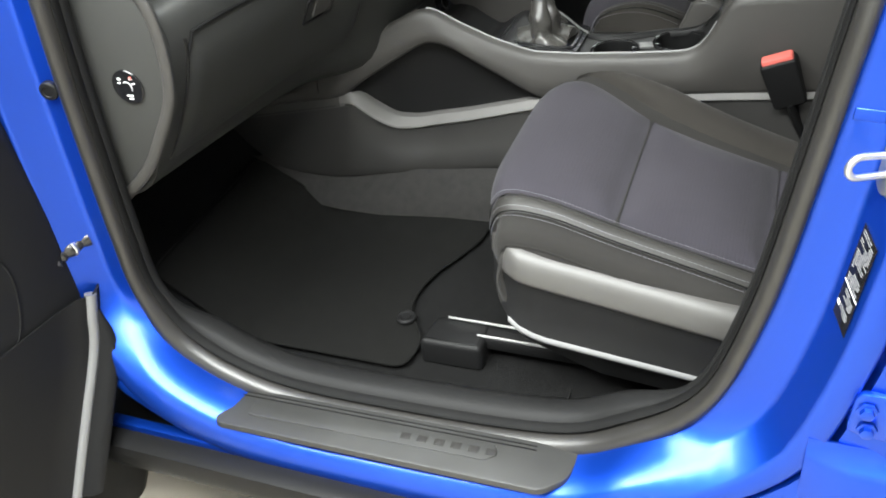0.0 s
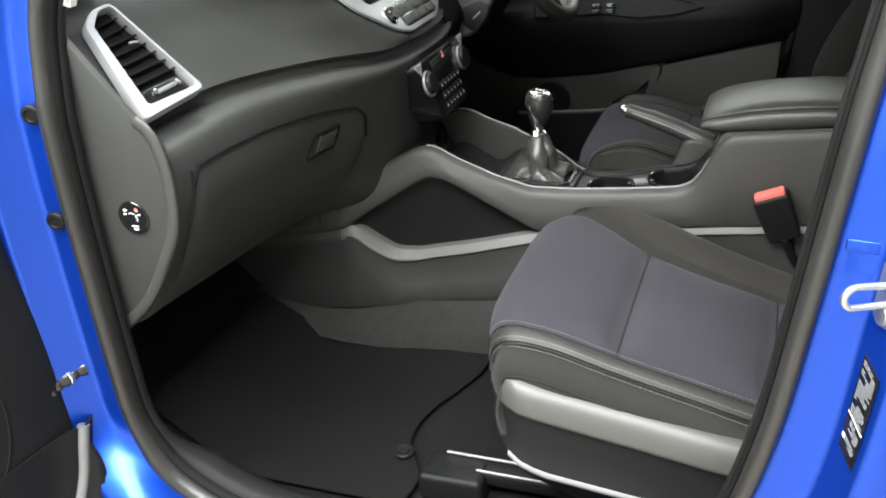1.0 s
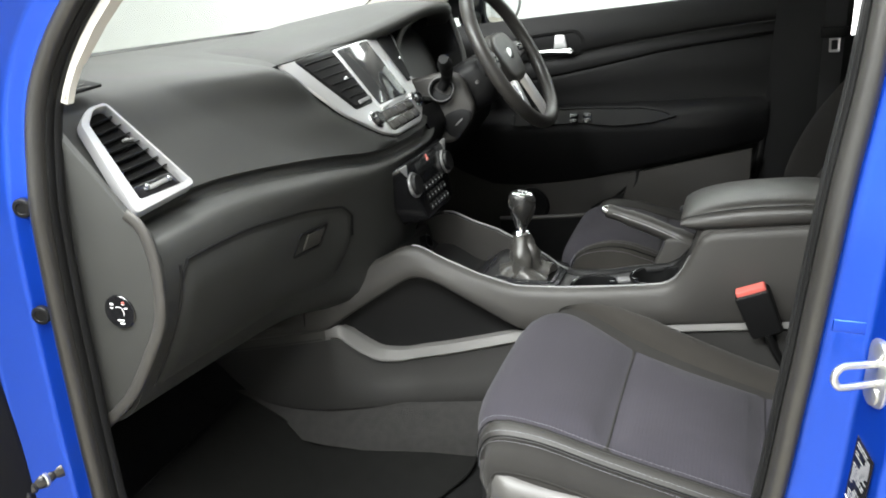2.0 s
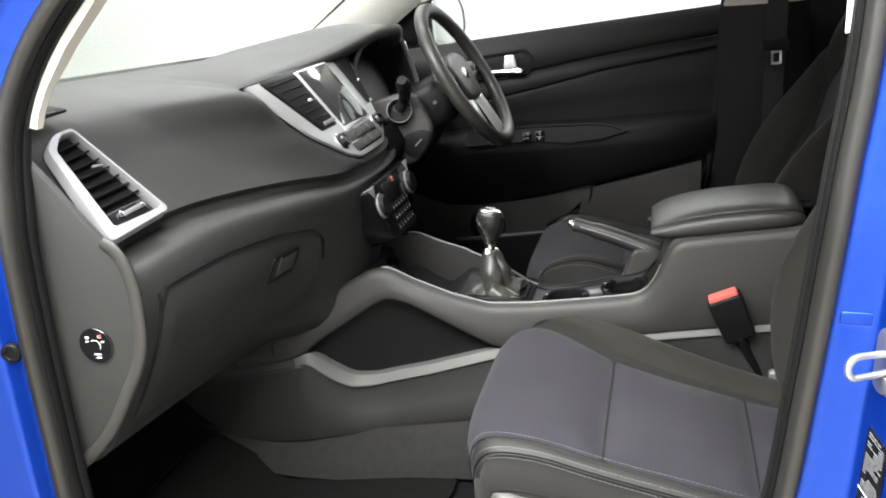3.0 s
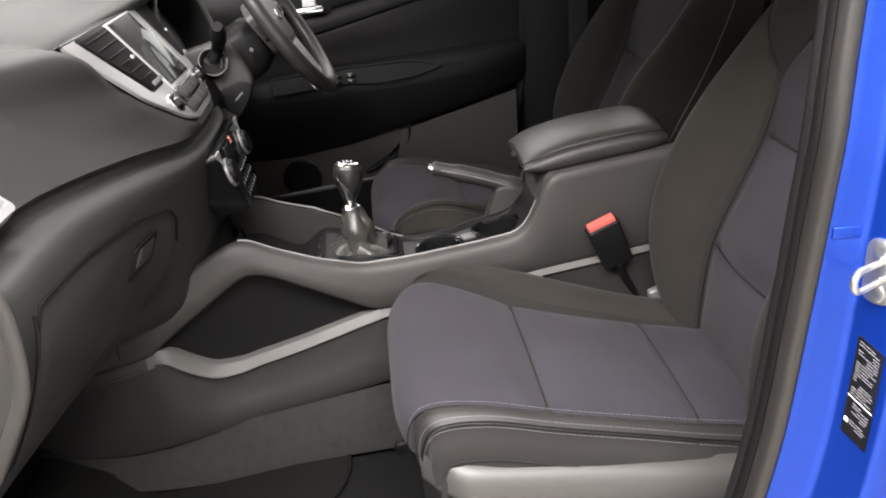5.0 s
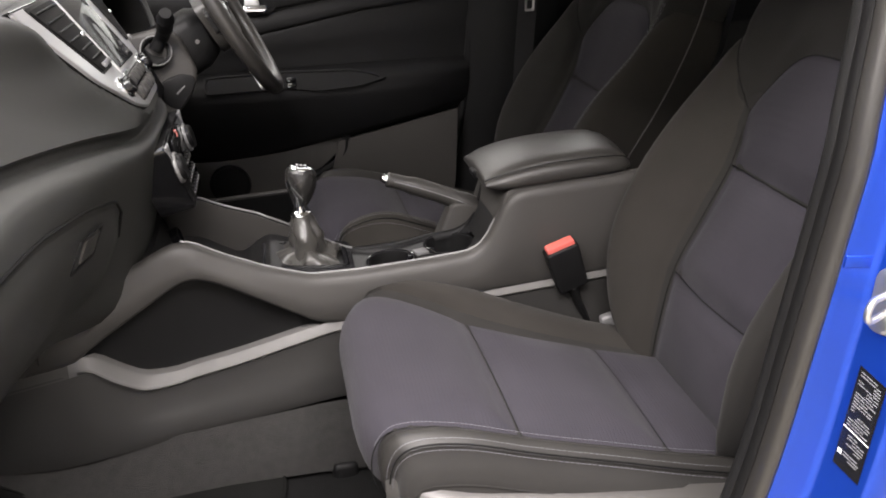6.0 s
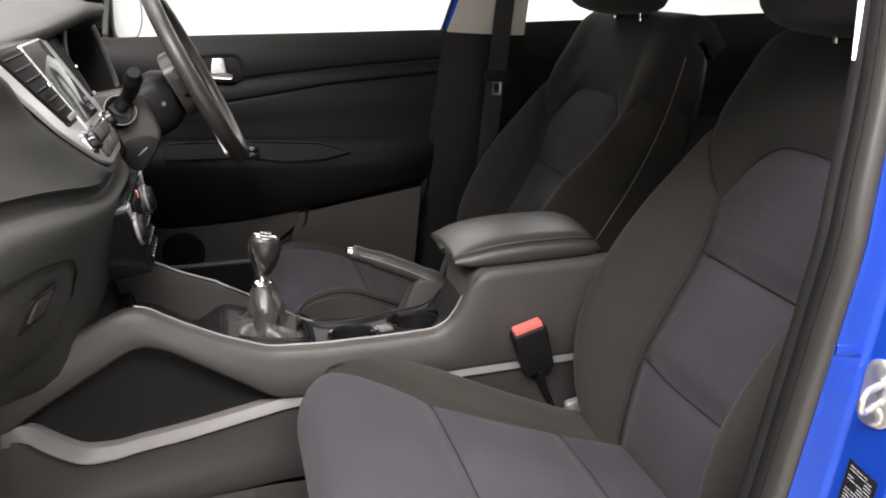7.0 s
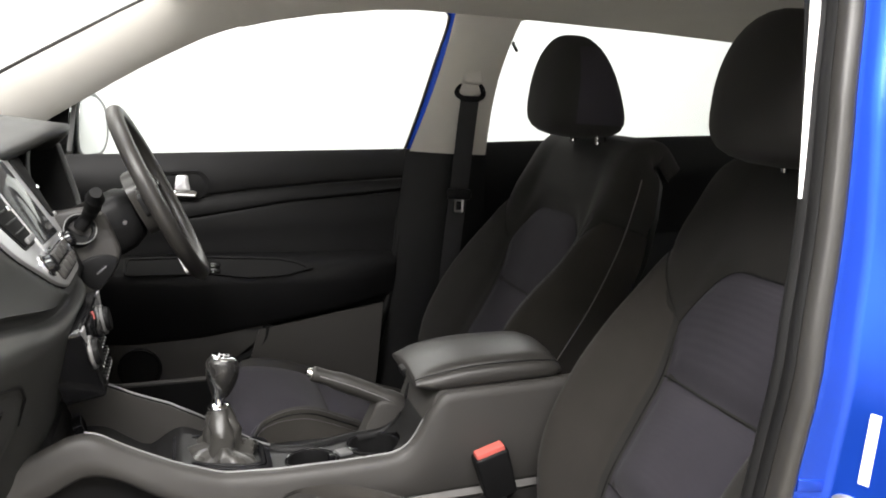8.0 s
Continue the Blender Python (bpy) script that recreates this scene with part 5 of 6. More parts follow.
Z_BOT = [(-0.82, 0.520), (-0.62, 0.500), (-0.45, 0.488), (-0.2, 0.506), (0.0, 0.530), (0.56, 0.555)]
xs = [-0.82 + 1.38 * i / 112 for i in range(113)]


def zed(table, x, soft=0.012):
    f = lambda v: float(np.interp(v, [p[0] for p in table], [p[1] for p in table]))
    return (f(x - soft) + f(x - soft / 2) + f(x) + f(x + soft / 2) + f(x + soft)) / 5


def con_y(x):
    """Half width of the console at its shoulder."""
    return float(np.interp(x, [-0.82, -0.62, -0.40, -0.23, 0.0, 0.25, 0.56], [0.186, 0.180, 0.160, 0.126, 0.108, 0.096, 0.092]))


def far_y(x):
    """The far shoulder, drawn in behind the cup holders to make room for the handbrake."""
    return smooth_step(x, [-0.10, -0.03, 0.0, 0.03, 0.06, 0.10, 0.14, 0.18, 0.22, 0.285, 0.305], [0.110, 0.105, 0.084, 0.050, 0.022, 0.016, 0.026, 0.042, 0.047, 0.054, con_y(0.305)]) if -0.10 < x < 0.305 else con_y(x)


def far_rise(x):
    return smooth_step(x, [-0.26, -0.20, -0.10, -0.05, 0.02], [0.0, 0.006, 0.022, 0.016, 0.0])


def smooth_step(x, xs_, vs_):
    return sum(float(np.interp(x + d, xs_, vs_)) for d in (-0.012, -0.006, 0, 0.006, 0.012)) / 5


for s in (-1, 1):
    upper, pocket, lower, lip = [], [], [], []
    for x in xs:
        y, zt, zp, zl, zb = con_y(x), zed(Z_TOP, x), zed(Z_PT, x), zed(Z_LIP, x), zed(Z_BOT, x)
        open_ = min(1.0, max(0.0, (zp - zl - 0.012) / 0.02))
        zp = max(zp, zl + 0.008)
        fade = min(1.0, max(0.0, (x + 0.418) / 0.05))
        slim = float(np.interp(x, [-0.34, -0.24, 0.0], [1.0, 0.62, 0.5]))
        yu = far_y(x) if s > 0 else y
        zt += far_rise(x) if s > 0 else 0.0
        upper.append([Vector((x, s * ((yu if z > (zt + zp) / 2 + 0.001 else y) - i), z)) for i, z in ((0.026, zt - 0.012), (0.024, zt - 0.002), (0.018, zt + 0.001), (0.010, zt - 0.001), (0.003, zt - 0.007), (0.0, zt - 0.018), (-0.006, (zt + zp) / 2), (-0.008, zp + 0.006), (-0.004, zp), (0.022 * open_, zp - 0.004))])
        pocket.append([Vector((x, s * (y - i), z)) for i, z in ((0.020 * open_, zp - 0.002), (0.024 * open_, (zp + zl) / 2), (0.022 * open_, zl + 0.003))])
        lip.append([Vector((x, s * (y - i), z)) for i, z in ((0.022 * open_, zl + 0.010), (0.007 * open_, zl + 0.010), (0.004 * open_, zl + 0.009), (-0.013 * fade * slim, zl - 0.006 * slim), (-0.0145 * fade * slim, zl - 0.010 * slim), (-0.002, zl - 0.006 - 0.011 * slim))])
        lower.append([Vector((x, s * (y + i), z)) for i, z in ((0.000, zl - 0.008), (0.002, zl - 0.018), (0.006, zl - 0.045), (0.014, (zl + zb) / 2 - 0.01), (0.024, zb + 0.015), (0.024, zb))])
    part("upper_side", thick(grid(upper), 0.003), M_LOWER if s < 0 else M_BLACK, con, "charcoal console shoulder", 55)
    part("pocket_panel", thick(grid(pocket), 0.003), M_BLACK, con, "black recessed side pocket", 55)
    cut = next(i for i, x in enumerate(xs) if x > -0.416)
    part("pocket_lip", thick(grid(lip[cut:]), 0.003), M_LIP, con, "grey pocket lip", 24)
    part("side_bridge", thick(grid([[r[0], r[1], r[2] * 0.5 + r[1] * 0.5, r[4] * 0.6 + r[5] * 0.4, r[5]] for r in lip[: cut + 1]]), 0.003), M_LOWER, con, "", 55)
    part("lower_side", thick(grid(lower), 0.003), M_CONSOLE, con, "charcoal lower console side", 55)
    edge = [Vector((x, s * (con_y(x) - 0.020), zed(Z_TOP, x) + 0.001)) for x in xs if -0.235 < x < 0.30]
    if s < 0:
        part("edge_trim", tube(edge, 0.0019, 6), M_GREYTRIM, con, "fine grey edge line")
part("side_joint", tube([(-0.447, -con_y(-0.447) - 0.0005, 0.718), (-0.450, -con_y(-0.45) - 0.008, 0.690), (-0.452, -con_y(-0.452) - 0.006, 0.662)], 0.0012, 6), M_BLACK, con)
# deck between the shoulders, dipping into a bin ahead of the lever
rows = []
for x in xs:
    if -0.30 <= x <= 0.31:
        dip = 0.060 * ease((-0.085 - x) / 0.07) * min(1, max(0, (x + 0.28) / 0.02))
        z, w = zed(Z_TOP, x) - 0.007 - dip, con_y(x) - 0.022
        wf = far_y(x) - 0.020
        rows.append([Vector((x, -w + (w + wf) * k / 40, z)) for k in range(41)])
CUPS = ((0.112, -0.052, 0.040), (0.222, -0.016, 0.043))
bm = grid(rows)
bmesh.ops.subdivide_edges(bm, edges=[e for e in bm.edges if abs(e.verts[0].co.x - e.verts[1].co.x) > 0.005], cuts=2)
hole = [f for f in bm.faces if any((f.calc_center_median().xy - Vector(c[:2])).length < c[2] for c in CUPS)]
bmesh.ops.delete(bm, geom=hole, context="FACES")
part("deck", thick(bm, 0.004), M_DECK, con, "black console deck", 50)
for s in (-1, 1):
    part("bin_wall", thick(grid([[Vector((x, s * ((far_y(x) if s > 0 else con_y(x)) - 0.023), zed(Z_TOP, x) - 0.003 + far_rise(x) * (s > 0))), Vector((x, s * ((far_y(x) if s > 0 else con_y(x)) - 0.026), zed(Z_TOP, x) - 0.075))] for x in np.linspace(-0.30, 0.0 if s > 0 else -0.08, 14)]), 0.003), M_LOWER, con)
    if s > 0:
        part("edge_trim", tube([Vector((x, far_y(x) - 0.021, zed(Z_TOP, x) + far_rise(x) + 0.001)) for x in np.linspace(-0.235, 0.05, 24)], 0.0017, 6), M_GREYTRIM, con, "fine grey edge line")
part("bin_lip", box(pose(-0.165, -0.072, 0.778, 0, 22, 3), (0.13, 0.010, 0.006), 0.002), M_GREYTRIM, con, "grey lip of the front bin")
part("bin_socket", turned(pose(-0.245, 0.02, 0.79, 0, 70, 0), [(0.016, -0.01), (0.016, 0.004), (0.012, 0.005), (0.011, -0.006), (0.001, -0.006)], 20), M_GLOSS, con, "black power socket")
# cup holders
for cx, cy, cr in CUPS:
    cz = zed(Z_TOP, cx) - 0.006
    part("cup_holder", turned(pose(cx, cy, cz, 0, -3, 0), [(0.001, -0.064), (cr - 0.004, -0.064), (cr + 0.001, -0.006), (cr + 0.005, -0.002), (cr + 0.005, 0.001), (cr + 0.002, 0.0025), (cr - 0.001, 0.001), (cr - 0.002, -0.004), (cr - 0.004, -0.055), (cr - 0.010, -0.060), (0.001, -0.060)], 40), M_BLACK, con, "deep black cup holder")
    part("cup_rim", tube([pose(cx, cy, cz, 0, -3, 0) @ Vector(((cr + 0.002) * math.cos(t), (cr + 0.002) * math.sin(t), 0.0015)) for t in (math.tau * k / 44 for k in range(44))], 0.0018, 8, True), M_GLOSS, con, "gloss black cup holder rim")
part("cup_bridge", box(pose(0.166, -0.037, zed(Z_TOP, 0.166) - 0.004, 0, 0, 18), (0.024, 0.022, 0.006), 0.002), M_GREYTRIM, con)
for cx, cy in ((0.146, -0.043), (0.186, -0.030)):
    part("cup_tab", box(pose(cx, cy, zed(Z_TOP, cx) - 0.012, 0, 0, 18), (0.012, 0.013, 0.018), 0.003), M_GLOSS, con, "gloss black cup tab")
# armrest box
prof = rounded([(0.276, 0.760), (0.308, 0.866), (0.530, 0.884), (0.545, 0.56), (0.30, 0.56)], 0.015)
bm = plate(axes_at((0, 0.084, 0), (1, 0, 0), (0, 0, 1)), prof, 0.168, 0.004)
part("armrest_box", bm, M_LOWER, con, "charcoal armrest box")
rows, line = [], []
LID_X = (0.272, 0.276, 0.284, 0.298, 0.32, 0.35, 0.39, 0.43, 0.47, 0.50, 0.516, 0.526, 0.530)
for x in LID_X:
    zt = float(np.interp(x, [0.272, 0.284, 0.30, 0.336, 0.39, 0.463, 0.507, 0.522, 0.530], [0.880, 0.889, 0.897, 0.908, 0.916, 0.921, 0.919, 0.912, 0.900]))
    zl = float(np.interp(x, [0.272, 0.30, 0.41, 0.504, 0.53], [0.869, 0.864, 0.873, 0.882, 0.886]))
    ww = 0.083 * min(1.0, 0.90 + (x - 0.272) / 0.3) * min(1.0, 0.80 + (0.530 - x) / 0.10)
    hh = zt - zl
    half_ring = [(ww + 0.001, zl), (ww + 0.009, zl + 0.04 * hh), (ww + 0.0125, zl + 0.20 * hh), (ww + 0.0125, zl + 0.42 * hh), (ww + 0.009, zl + 0.62 * hh), (ww + 0.0035, zl + 0.73 * hh), (ww + 0.0005, zl + 0.745 * hh), (ww, zl + 0.79 * hh), (ww - 0.006, zl + 0.90 * hh), (ww - 0.022, zt - 0.0005), (ww * 0.45, zt + 0.003), (0.0, zt + 0.004)]
    rows.append([Vector((x, 0.006 - w, z)) for w, z in half_ring] + [Vector((x, 0.006 + w, z)) for w, z in half_ring[-2::-1]])
    line.append((x, 0.006 - ww - 0.0005, zl + 0.755 * hh))
lid = part("armrest_lid", grid(rows, wrap=True, cap=True), M_LEATHER, con, "padded black leather armrest lid", 65)
part("lid_seam", tube(line, 0.0016, 6), M_BLACK, lid)
part("lid_latch", box(pose(0.272, 0.006, 0.872, 0, -20, 0), (0.012, 0.03, 0.014), 0.003), M_BLACK, con)

# gear lever
gear = thing("gear_lever", (-0.035, -0.008, 0.742), "black and chrome gear lever with leather gaiter", "gear lever")
zg = 0.745
part("surround", frame_plate(pose(-0.030, -0.012, zg - 0.004, 0, 4, 0), rounded([(-0.078, -0.066), (0.078, -0.066), (0.078, 0.066), (-0.078, 0.066)], 0.02), rounded([(-0.068, -0.056), (0.068, -0.056), (0.068, 0.056), (-0.068, 0.056)], 0.018), 0.007, 0.002), M_GLOSS, gear, "gloss black lever surround")
rows = []
for i, (h, r, dx, dy) in enumerate(((0.0, 0.060, 0.004, -0.004), (0.006, 0.056, 0.004, -0.004), (0.011, 0.043, 0.004, -0.005), (0.015, 0.031, 0.004, -0.006), (0.022, 0.0265, 0.004, -0.008), (0.031, 0.0262, 0.005, -0.009), (0.040, 0.0268, 0.005, -0.008), (0.049, 0.0255, 0.003, -0.006), (0.058, 0.0225, 0.001, -0.003), (0.066, 0.0195, 0.0, -0.001), (0.074, 0.0168, 0.0, 0.0), (0.080, 0.0150, 0.0, 0.0))):
    row = []
    for k in range(64):
        t = math.tau * k / 64
        lean = 0.055 * i
        skirt = 1.0 if i < 4 else 0.0
        # deep pleats stand up from the corners and twist up the stem
        pleat = abs(math.sin(1.5 * t + 0.6 + lean)) ** 0.7 - 0.62
        slack = math.sin(5 * t - 1.3 * i) * 0.5 + math.sin(3 * t + 2.1 * i) * 0.5
        fold = 1 + (0.46 * pleat + 0.13 * slack) * math.sin(math.pi * min(1, (i + 0.4) / 11.6)) ** 0.5
        square = 1 + 0.16 * skirt * math.cos(4 * t) * -1 * (1 - i / 5)
        drape = 0.0065 * (math.sin(4 * t + 0.7) + 0.6 * math.sin(7 * t)) * (i in (1, 2, 3))
        row.append(Vector((-0.034 + dx + r * fold * square * math.cos(t), -0.010 + dy + r * 0.9 * fold * square * math.sin(t), zg + h + drape)))
    rows.append(row)
part("gaiter", grid(rows, wrap=True, cap=True), M_GAITER, gear, "creased black leather gaiter", 50)
part("gaiter_frame", frame_plate(pose(-0.030, -0.012, zg - 0.001, 0, 4, 0), rounded([(-0.068, -0.056), (0.068, -0.056), (0.068, 0.056), (-0.068, 0.056)], 0.018), rounded([(-0.060, -0.049), (0.060, -0.049), (0.060, 0.049), (-0.060, 0.049)], 0.016), 0.006, 0.002), M_GLOSS, gear, "gloss black gaiter frame")
part("collar", turned(pose(-0.036, -0.006, 0.818), [(0.012, -0.004), (0.017, 0.002), (0.0185, 0.006), (0.0165, 0.009), (0.0115, 0.012), (0.0105, 0.020), (0.012, 0.030), (0.010, 0.036)], 28), M_CHROME, gear, "chrome collar and shaft")
knob_m = pose(-0.036, -0.006, 0.838, 0, 9, 0)
knob_rows = []
for h, r, dx in ((0.0, 0.009, 0.0), (0.003, 0.0130, 0.0), (0.012, 0.0165, 0.0), (0.024, 0.0215, -0.001), (0.036, 0.0248, -0.002), (0.048, 0.0258, -0.003), (0.058, 0.0248, -0.004), (0.065, 0.0215, -0.0045), (0.069, 0.016, -0.005)):
    knob_rows.append([knob_m @ Vector((dx + r * 1.05 * math.cos(t), r * 0.95 * math.sin(t), h)) for t in (math.tau * k / 32 for k in range(32))])
part("knob", grid(knob_rows, wrap=True, cap=True), M_KNOB, gear, "polished black leather gear knob", 60)
cap_m = knob_m @ pose(-0.0045, 0, 0.0655) @ Matrix.Diagonal((1.05, 0.95, 1, 1))
part("knob_cap", turned(cap_m, [(0.0208, -0.001), (0.0205, 0.002), (0.0175, 0.0042), (0.0135, 0.0048), (0.001, 0.0048)], 28), M_CHROME, gear, "chrome shift pattern cap")
part("knob_inlay", turned(cap_m @ pose(0, 0, 0.0046), [(0.0130, 0), (0.0130, 0.0006), (0.001, 0.0007)], 22), M_GLOSS, gear)
for k in range(3):
    part("shift_mark", box(cap_m @ pose(-0.007 + 0.007 * k, 0, 0.0056), (0.0013, 0.013, 0.0004), 0), M_WHITE, gear)
part("shift_mark", box(cap_m @ pose(0, 0, 0.0056), (0.014, 0.0013, 0.0004), 0), M_WHITE, gear)
# chrome strip winding down the side of the knob
wind = []
for h, r, t0, wd in ((0.001, 0.0130, -95, 34), (0.010, 0.0160, -98, 30), (0.020, 0.0200, -106, 22), (0.030, 0.0236, -120, 15), (0.040, 0.0256, -138, 10), (0.048, 0.0262, -152, 5)):
    wind.append([knob_m @ Vector((-0.001 - 0.04 * h + r * 1.09 * math.cos(math.radians(t0 + d)), r * 0.99 * math.sin(math.radians(t0 + d)), h)) for d in np.linspace(-wd, wd, 7)])
part("front_strip", thick(grid(wind), 0.0008), M_CHROME, gear, "winding chrome strip", 60)

# handbrake
hb = thing("handbrake", (0.20, 0.055, 0.75), "black leather handbrake lever with chrome button", "handbrake")
part("lever", tube(spline([(0.122, 0.058, 0.853), (0.135, 0.058, 0.849), (0.18, 0.057, 0.834), (0.225, 0.055, 0.817), (0.27, 0.052, 0.797), (0.31, 0.05, 0.775)], 4), [0.0115] + [0.0135] * 6 + [0.0165] * 8 + [0.019] * 6, 14), M_LEATHER, hb, "black leather grip")
part("release_button", tube([(0.124, 0.058, 0.852), (0.119, 0.058, 0.8545), (0.113, 0.058, 0.857)], [0.0085, 0.0085, 0.006], 14), M_CHROME, hb, "chrome release button")
part("grip_seam", tube(spline([(0.135, 0.0448, 0.851), (0.18, 0.0415, 0.837), (0.225, 0.0385, 0.820), (0.265, 0.035, 0.803)], 5), 0.0011, 6), M_GREYTRIM, hb)
part("lever_base", plate(axes_at((0, 0.066, 0), (1, 0, 0), (0, 0, 1)), rounded([(0.190, 0.640), (0.206, 0.732), (0.222, 0.770), (0.236, 0.806), (0.262, 0.806), (0.335, 0.782), (0.350, 0.640)], 0.012), 0.034, 0.006, 3), M_LOWER, hb, "charcoal lever bracket")

# ---- front seats ----
CUSHION = [(0.085, 0, 0.590), (0.026, 0, 0.625), (0.010, 0, 0.680), (0.038, 0, 0.722), (0.12, 0, 0.718), (0.21, 0, 0.693), (0.32, 0, 0.663), (0.43, 0, 0.632), (0.56, 0, 0.600)]
BACKREST = [(0.512, 0, 0.600), (0.522, 0, 0.660), (0.545, 0, 0.763), (0.588, 0, 0.850), (0.631, 0, 0.932), (0.665, 0, 1.010), (0.698, 0, 1.095), (0.726, 0, 1.180), (0.750, 0, 1.245), (0.785, 0, 1.276), (0.840, 0, 1.276), (0.885, 0, 1.230)]


def tab(x, xs_, vs_):
    return float(np.interp(x, xs_, vs_))


def smooth(x, xs_, vs_, h):
    """The table's value at x, rounded off over a reach of h."""
    return sum(tab(x + h * k / 3, xs_, vs_) for k in (-3, -2, -1, 0, 1, 2, 3)) / 7


def cushion_at(u, v, early=0.0):
    """A point of the cushion's skin: u across (1 is outboard), v from front to back; w outboard of its middle."""
    p, a = along(CUSHION, v), abs(u)
    x = p.x if v > 0.3 else 0.0
    front = 1 - ease((v - 0.1) / 0.5)
    edge = 0.254 - 0.012 * front
    if u < 0:
        ins = smooth(x + early, [0.0, 0.08, 0.14, 0.21, 0.30, 0.40, 0.50], [0.236, 0.228, 0.190, 0.150, 0.134, 0.132, 0.130], 0.03)
        hump = 0.045 * min(1.0, max(0.0, edge - ins) / 0.11) * smooth(x, [0.10, 0.20, 0.30, 0.45], [1.0, 0.92, 0.56, 0.22], 0.04)
    else:
        ins = smooth(x, [0.0, 0.06, 0.10, 0.15, 0.25, 0.40, 0.55], [0.166, 0.166, 0.170, 0.174, 0.177, 0.172, 0.162], 0.02)
        hump = 0.014 * ease((v - 0.2) / 0.3)
    if a <= 0.56:
        return Vector((p.x + 0.055 * (max(0, a * ins / 0.56 - 0.11) / 0.14) ** 2 * front, math.copysign(a / 0.56 * ins, u), p.z + 0.005 * (1 - (a / 0.56) ** 2) - 0.02 * (a * ins / 0.56 / 0.25) ** 3 * front))
    q = (a - 0.56) / 0.44
    w = ins + (edge - ins) * min(1.0, q) + 0.004 * math.sin(math.pi * min(1.0, max(0.0, (a - 0.9) / 0.26)))
    dz = hump * math.sin(math.pi * min(1.0, q) ** 0.9) ** 1.1 if q < 1 else 0.0
    if u < 0:
        dz += smooth(a, [0.80, 0.90, 0.96, 1.0, 1.08, 1.16], [0, -0.008, -0.016, -0.026, -0.056, -0.085], 0.03)
    else:
        dz += smooth(a, [0.60, 0.80, 0.90, 1.0, 1.08, 1.16], [0, -0.007, -0.015, -0.030, -0.058, -0.085], 0.025)
    dx = 0.055 * (max(0, w - 0.11) / 0.14) ** 2 * front
    return Vector((p.x + dx, math.copysign(w, u), p.z + dz - 0.02 * (w / 0.25) ** 3 * front))


def back_at(u, v):
    p, a = along(BACKREST, v), abs(u)
    q = along(BACKREST, min(1, v + 0.01)) - along(BACKREST, max(0, v - 0.01))
    n = Vector((-q.z, 0, q.x)).normalized()
    half = smooth(v, [0, 0.07, 0.14, 0.22, 0.42, 0.58, 0.72, 0.86, 1], [0.176, 0.206, 0.236, 0.252, 0.260, 0.246, 0.232, 0.212, 0.190], 0.04)
    ins = smooth(v, [0, 0.2, 0.36, 0.46, 0.62, 1], [0.130, 0.140, 0.148, 0.182, 0.160, 0.10], 0.03) - (0.022 if u < 0 else -0.030 * (1 - ease(v / 0.28)))
    w = smooth(a, [0, 0.56, 1.0, 1.1, 1.25, 1.4], [0, ins, half, half + 0.006, half, half - 0.03], 0.03)
    ramp = smooth(v, [0, 0.08, 0.2, 0.3, 0.38, 0.46, 0.55, 0.68, 1], [0.25, 0.56, 0.93, 0.98, 0.86, 0.60, 0.34, 0.12, 0.0], 0.04)
    swell = 0.096 * ramp * smooth(a, [0, 0.45, 0.56, 0.66, 0.78, 0.88, 0.95, 1.0, 1.1, 1.25], [0.05, 0.0, 0.0, 0.42, 0.82, 1.0, 0.92, 0.6, 0.1, 0], 0.05)
    f = 0.0
    thin = 1 - 0.55 * ease((v - 0.5) / 0.45)
    f += smooth(a, [0.85, 0.95, 1.0, 1.1, 1.25, 1.4], [0, -0.004, -0.014, -0.05, -0.10, -0.13], 0.04) * thin
    f += 0.012 * math.exp(-((v - 0.2) / 0.12) ** 2) * (1 - min(1, a / 0.56) ** 2)
    away = n.lerp(Vector((-1, 0, 0)), ease((v - 0.4) / 0.35))
    return Vector((p.x, math.copysign(w, u), p.z)) + n * f + away * swell


def edge_v(v0, v1, u):
    return (v0(u) if callable(v0) else v0), (v1(u) if callable(v1) else v1)


def yoke(u):
    """Where the black top of a backrest begins: an arch over the insert, higher on the bolsters."""
    a = abs(u)
    if a <= 0.56:
        return 0.565 - 0.110 * (a / 0.56) ** 5
    return 0.455 + 0.12 * min(1.0, (a - 0.56) / 0.40)


def patch(fn, place, u0, u1, v0, v1, nu, nv, dip, seams=(1, 1, 1, 1), puff=0.0):
    """One sewn panel of a seat: its edges sink into the seams (u0, u1, v0, v1)."""
    bunch = lambda f: 0.4 * f + 0.6 * (0.5 - 0.5 * math.cos(math.pi * f))
    pts = [[fn(u0 + (u1 - u0) * bunch(i / nu), (lambda a, b: a + (b - a) * bunch(j / nv))(*edge_v(v0, v1, u0 + (u1 - u0) * bunch(i / nu)))) for i in range(nu + 1)] for j in range(nv + 1)]
    rows = []
    for j in range(nv + 1):
        row = []
        for i in range(nu + 1):
            p = pts[j][i]
            a = pts[min(j + 1, nv)][i] - pts[max(j - 1, 0)][i]
            b = pts[j][min(i + 1, nu)] - pts[j][max(i - 1, 0)]
            n = a.cross(b)
            n = n.normalized() if n.length > 1e-9 else Vector((0, 0, 1))
            d = []
            if seams[0]: d.append((p - pts[j][0]).length)
            if seams[1]: d.append((p - pts[j][nu]).length)
            if seams[2]: d.append((p - pts[0][i]).length)
            if seams[3]: d.append((p - pts[nv][i]).length)
            e = min(d) if d else 1
            sink = -dip * (1 - ease(e / 0.034)) + puff * ease(e / 0.09)
            row.append(place(p + n * sink))
        rows.append(row)
    return grid(rows)


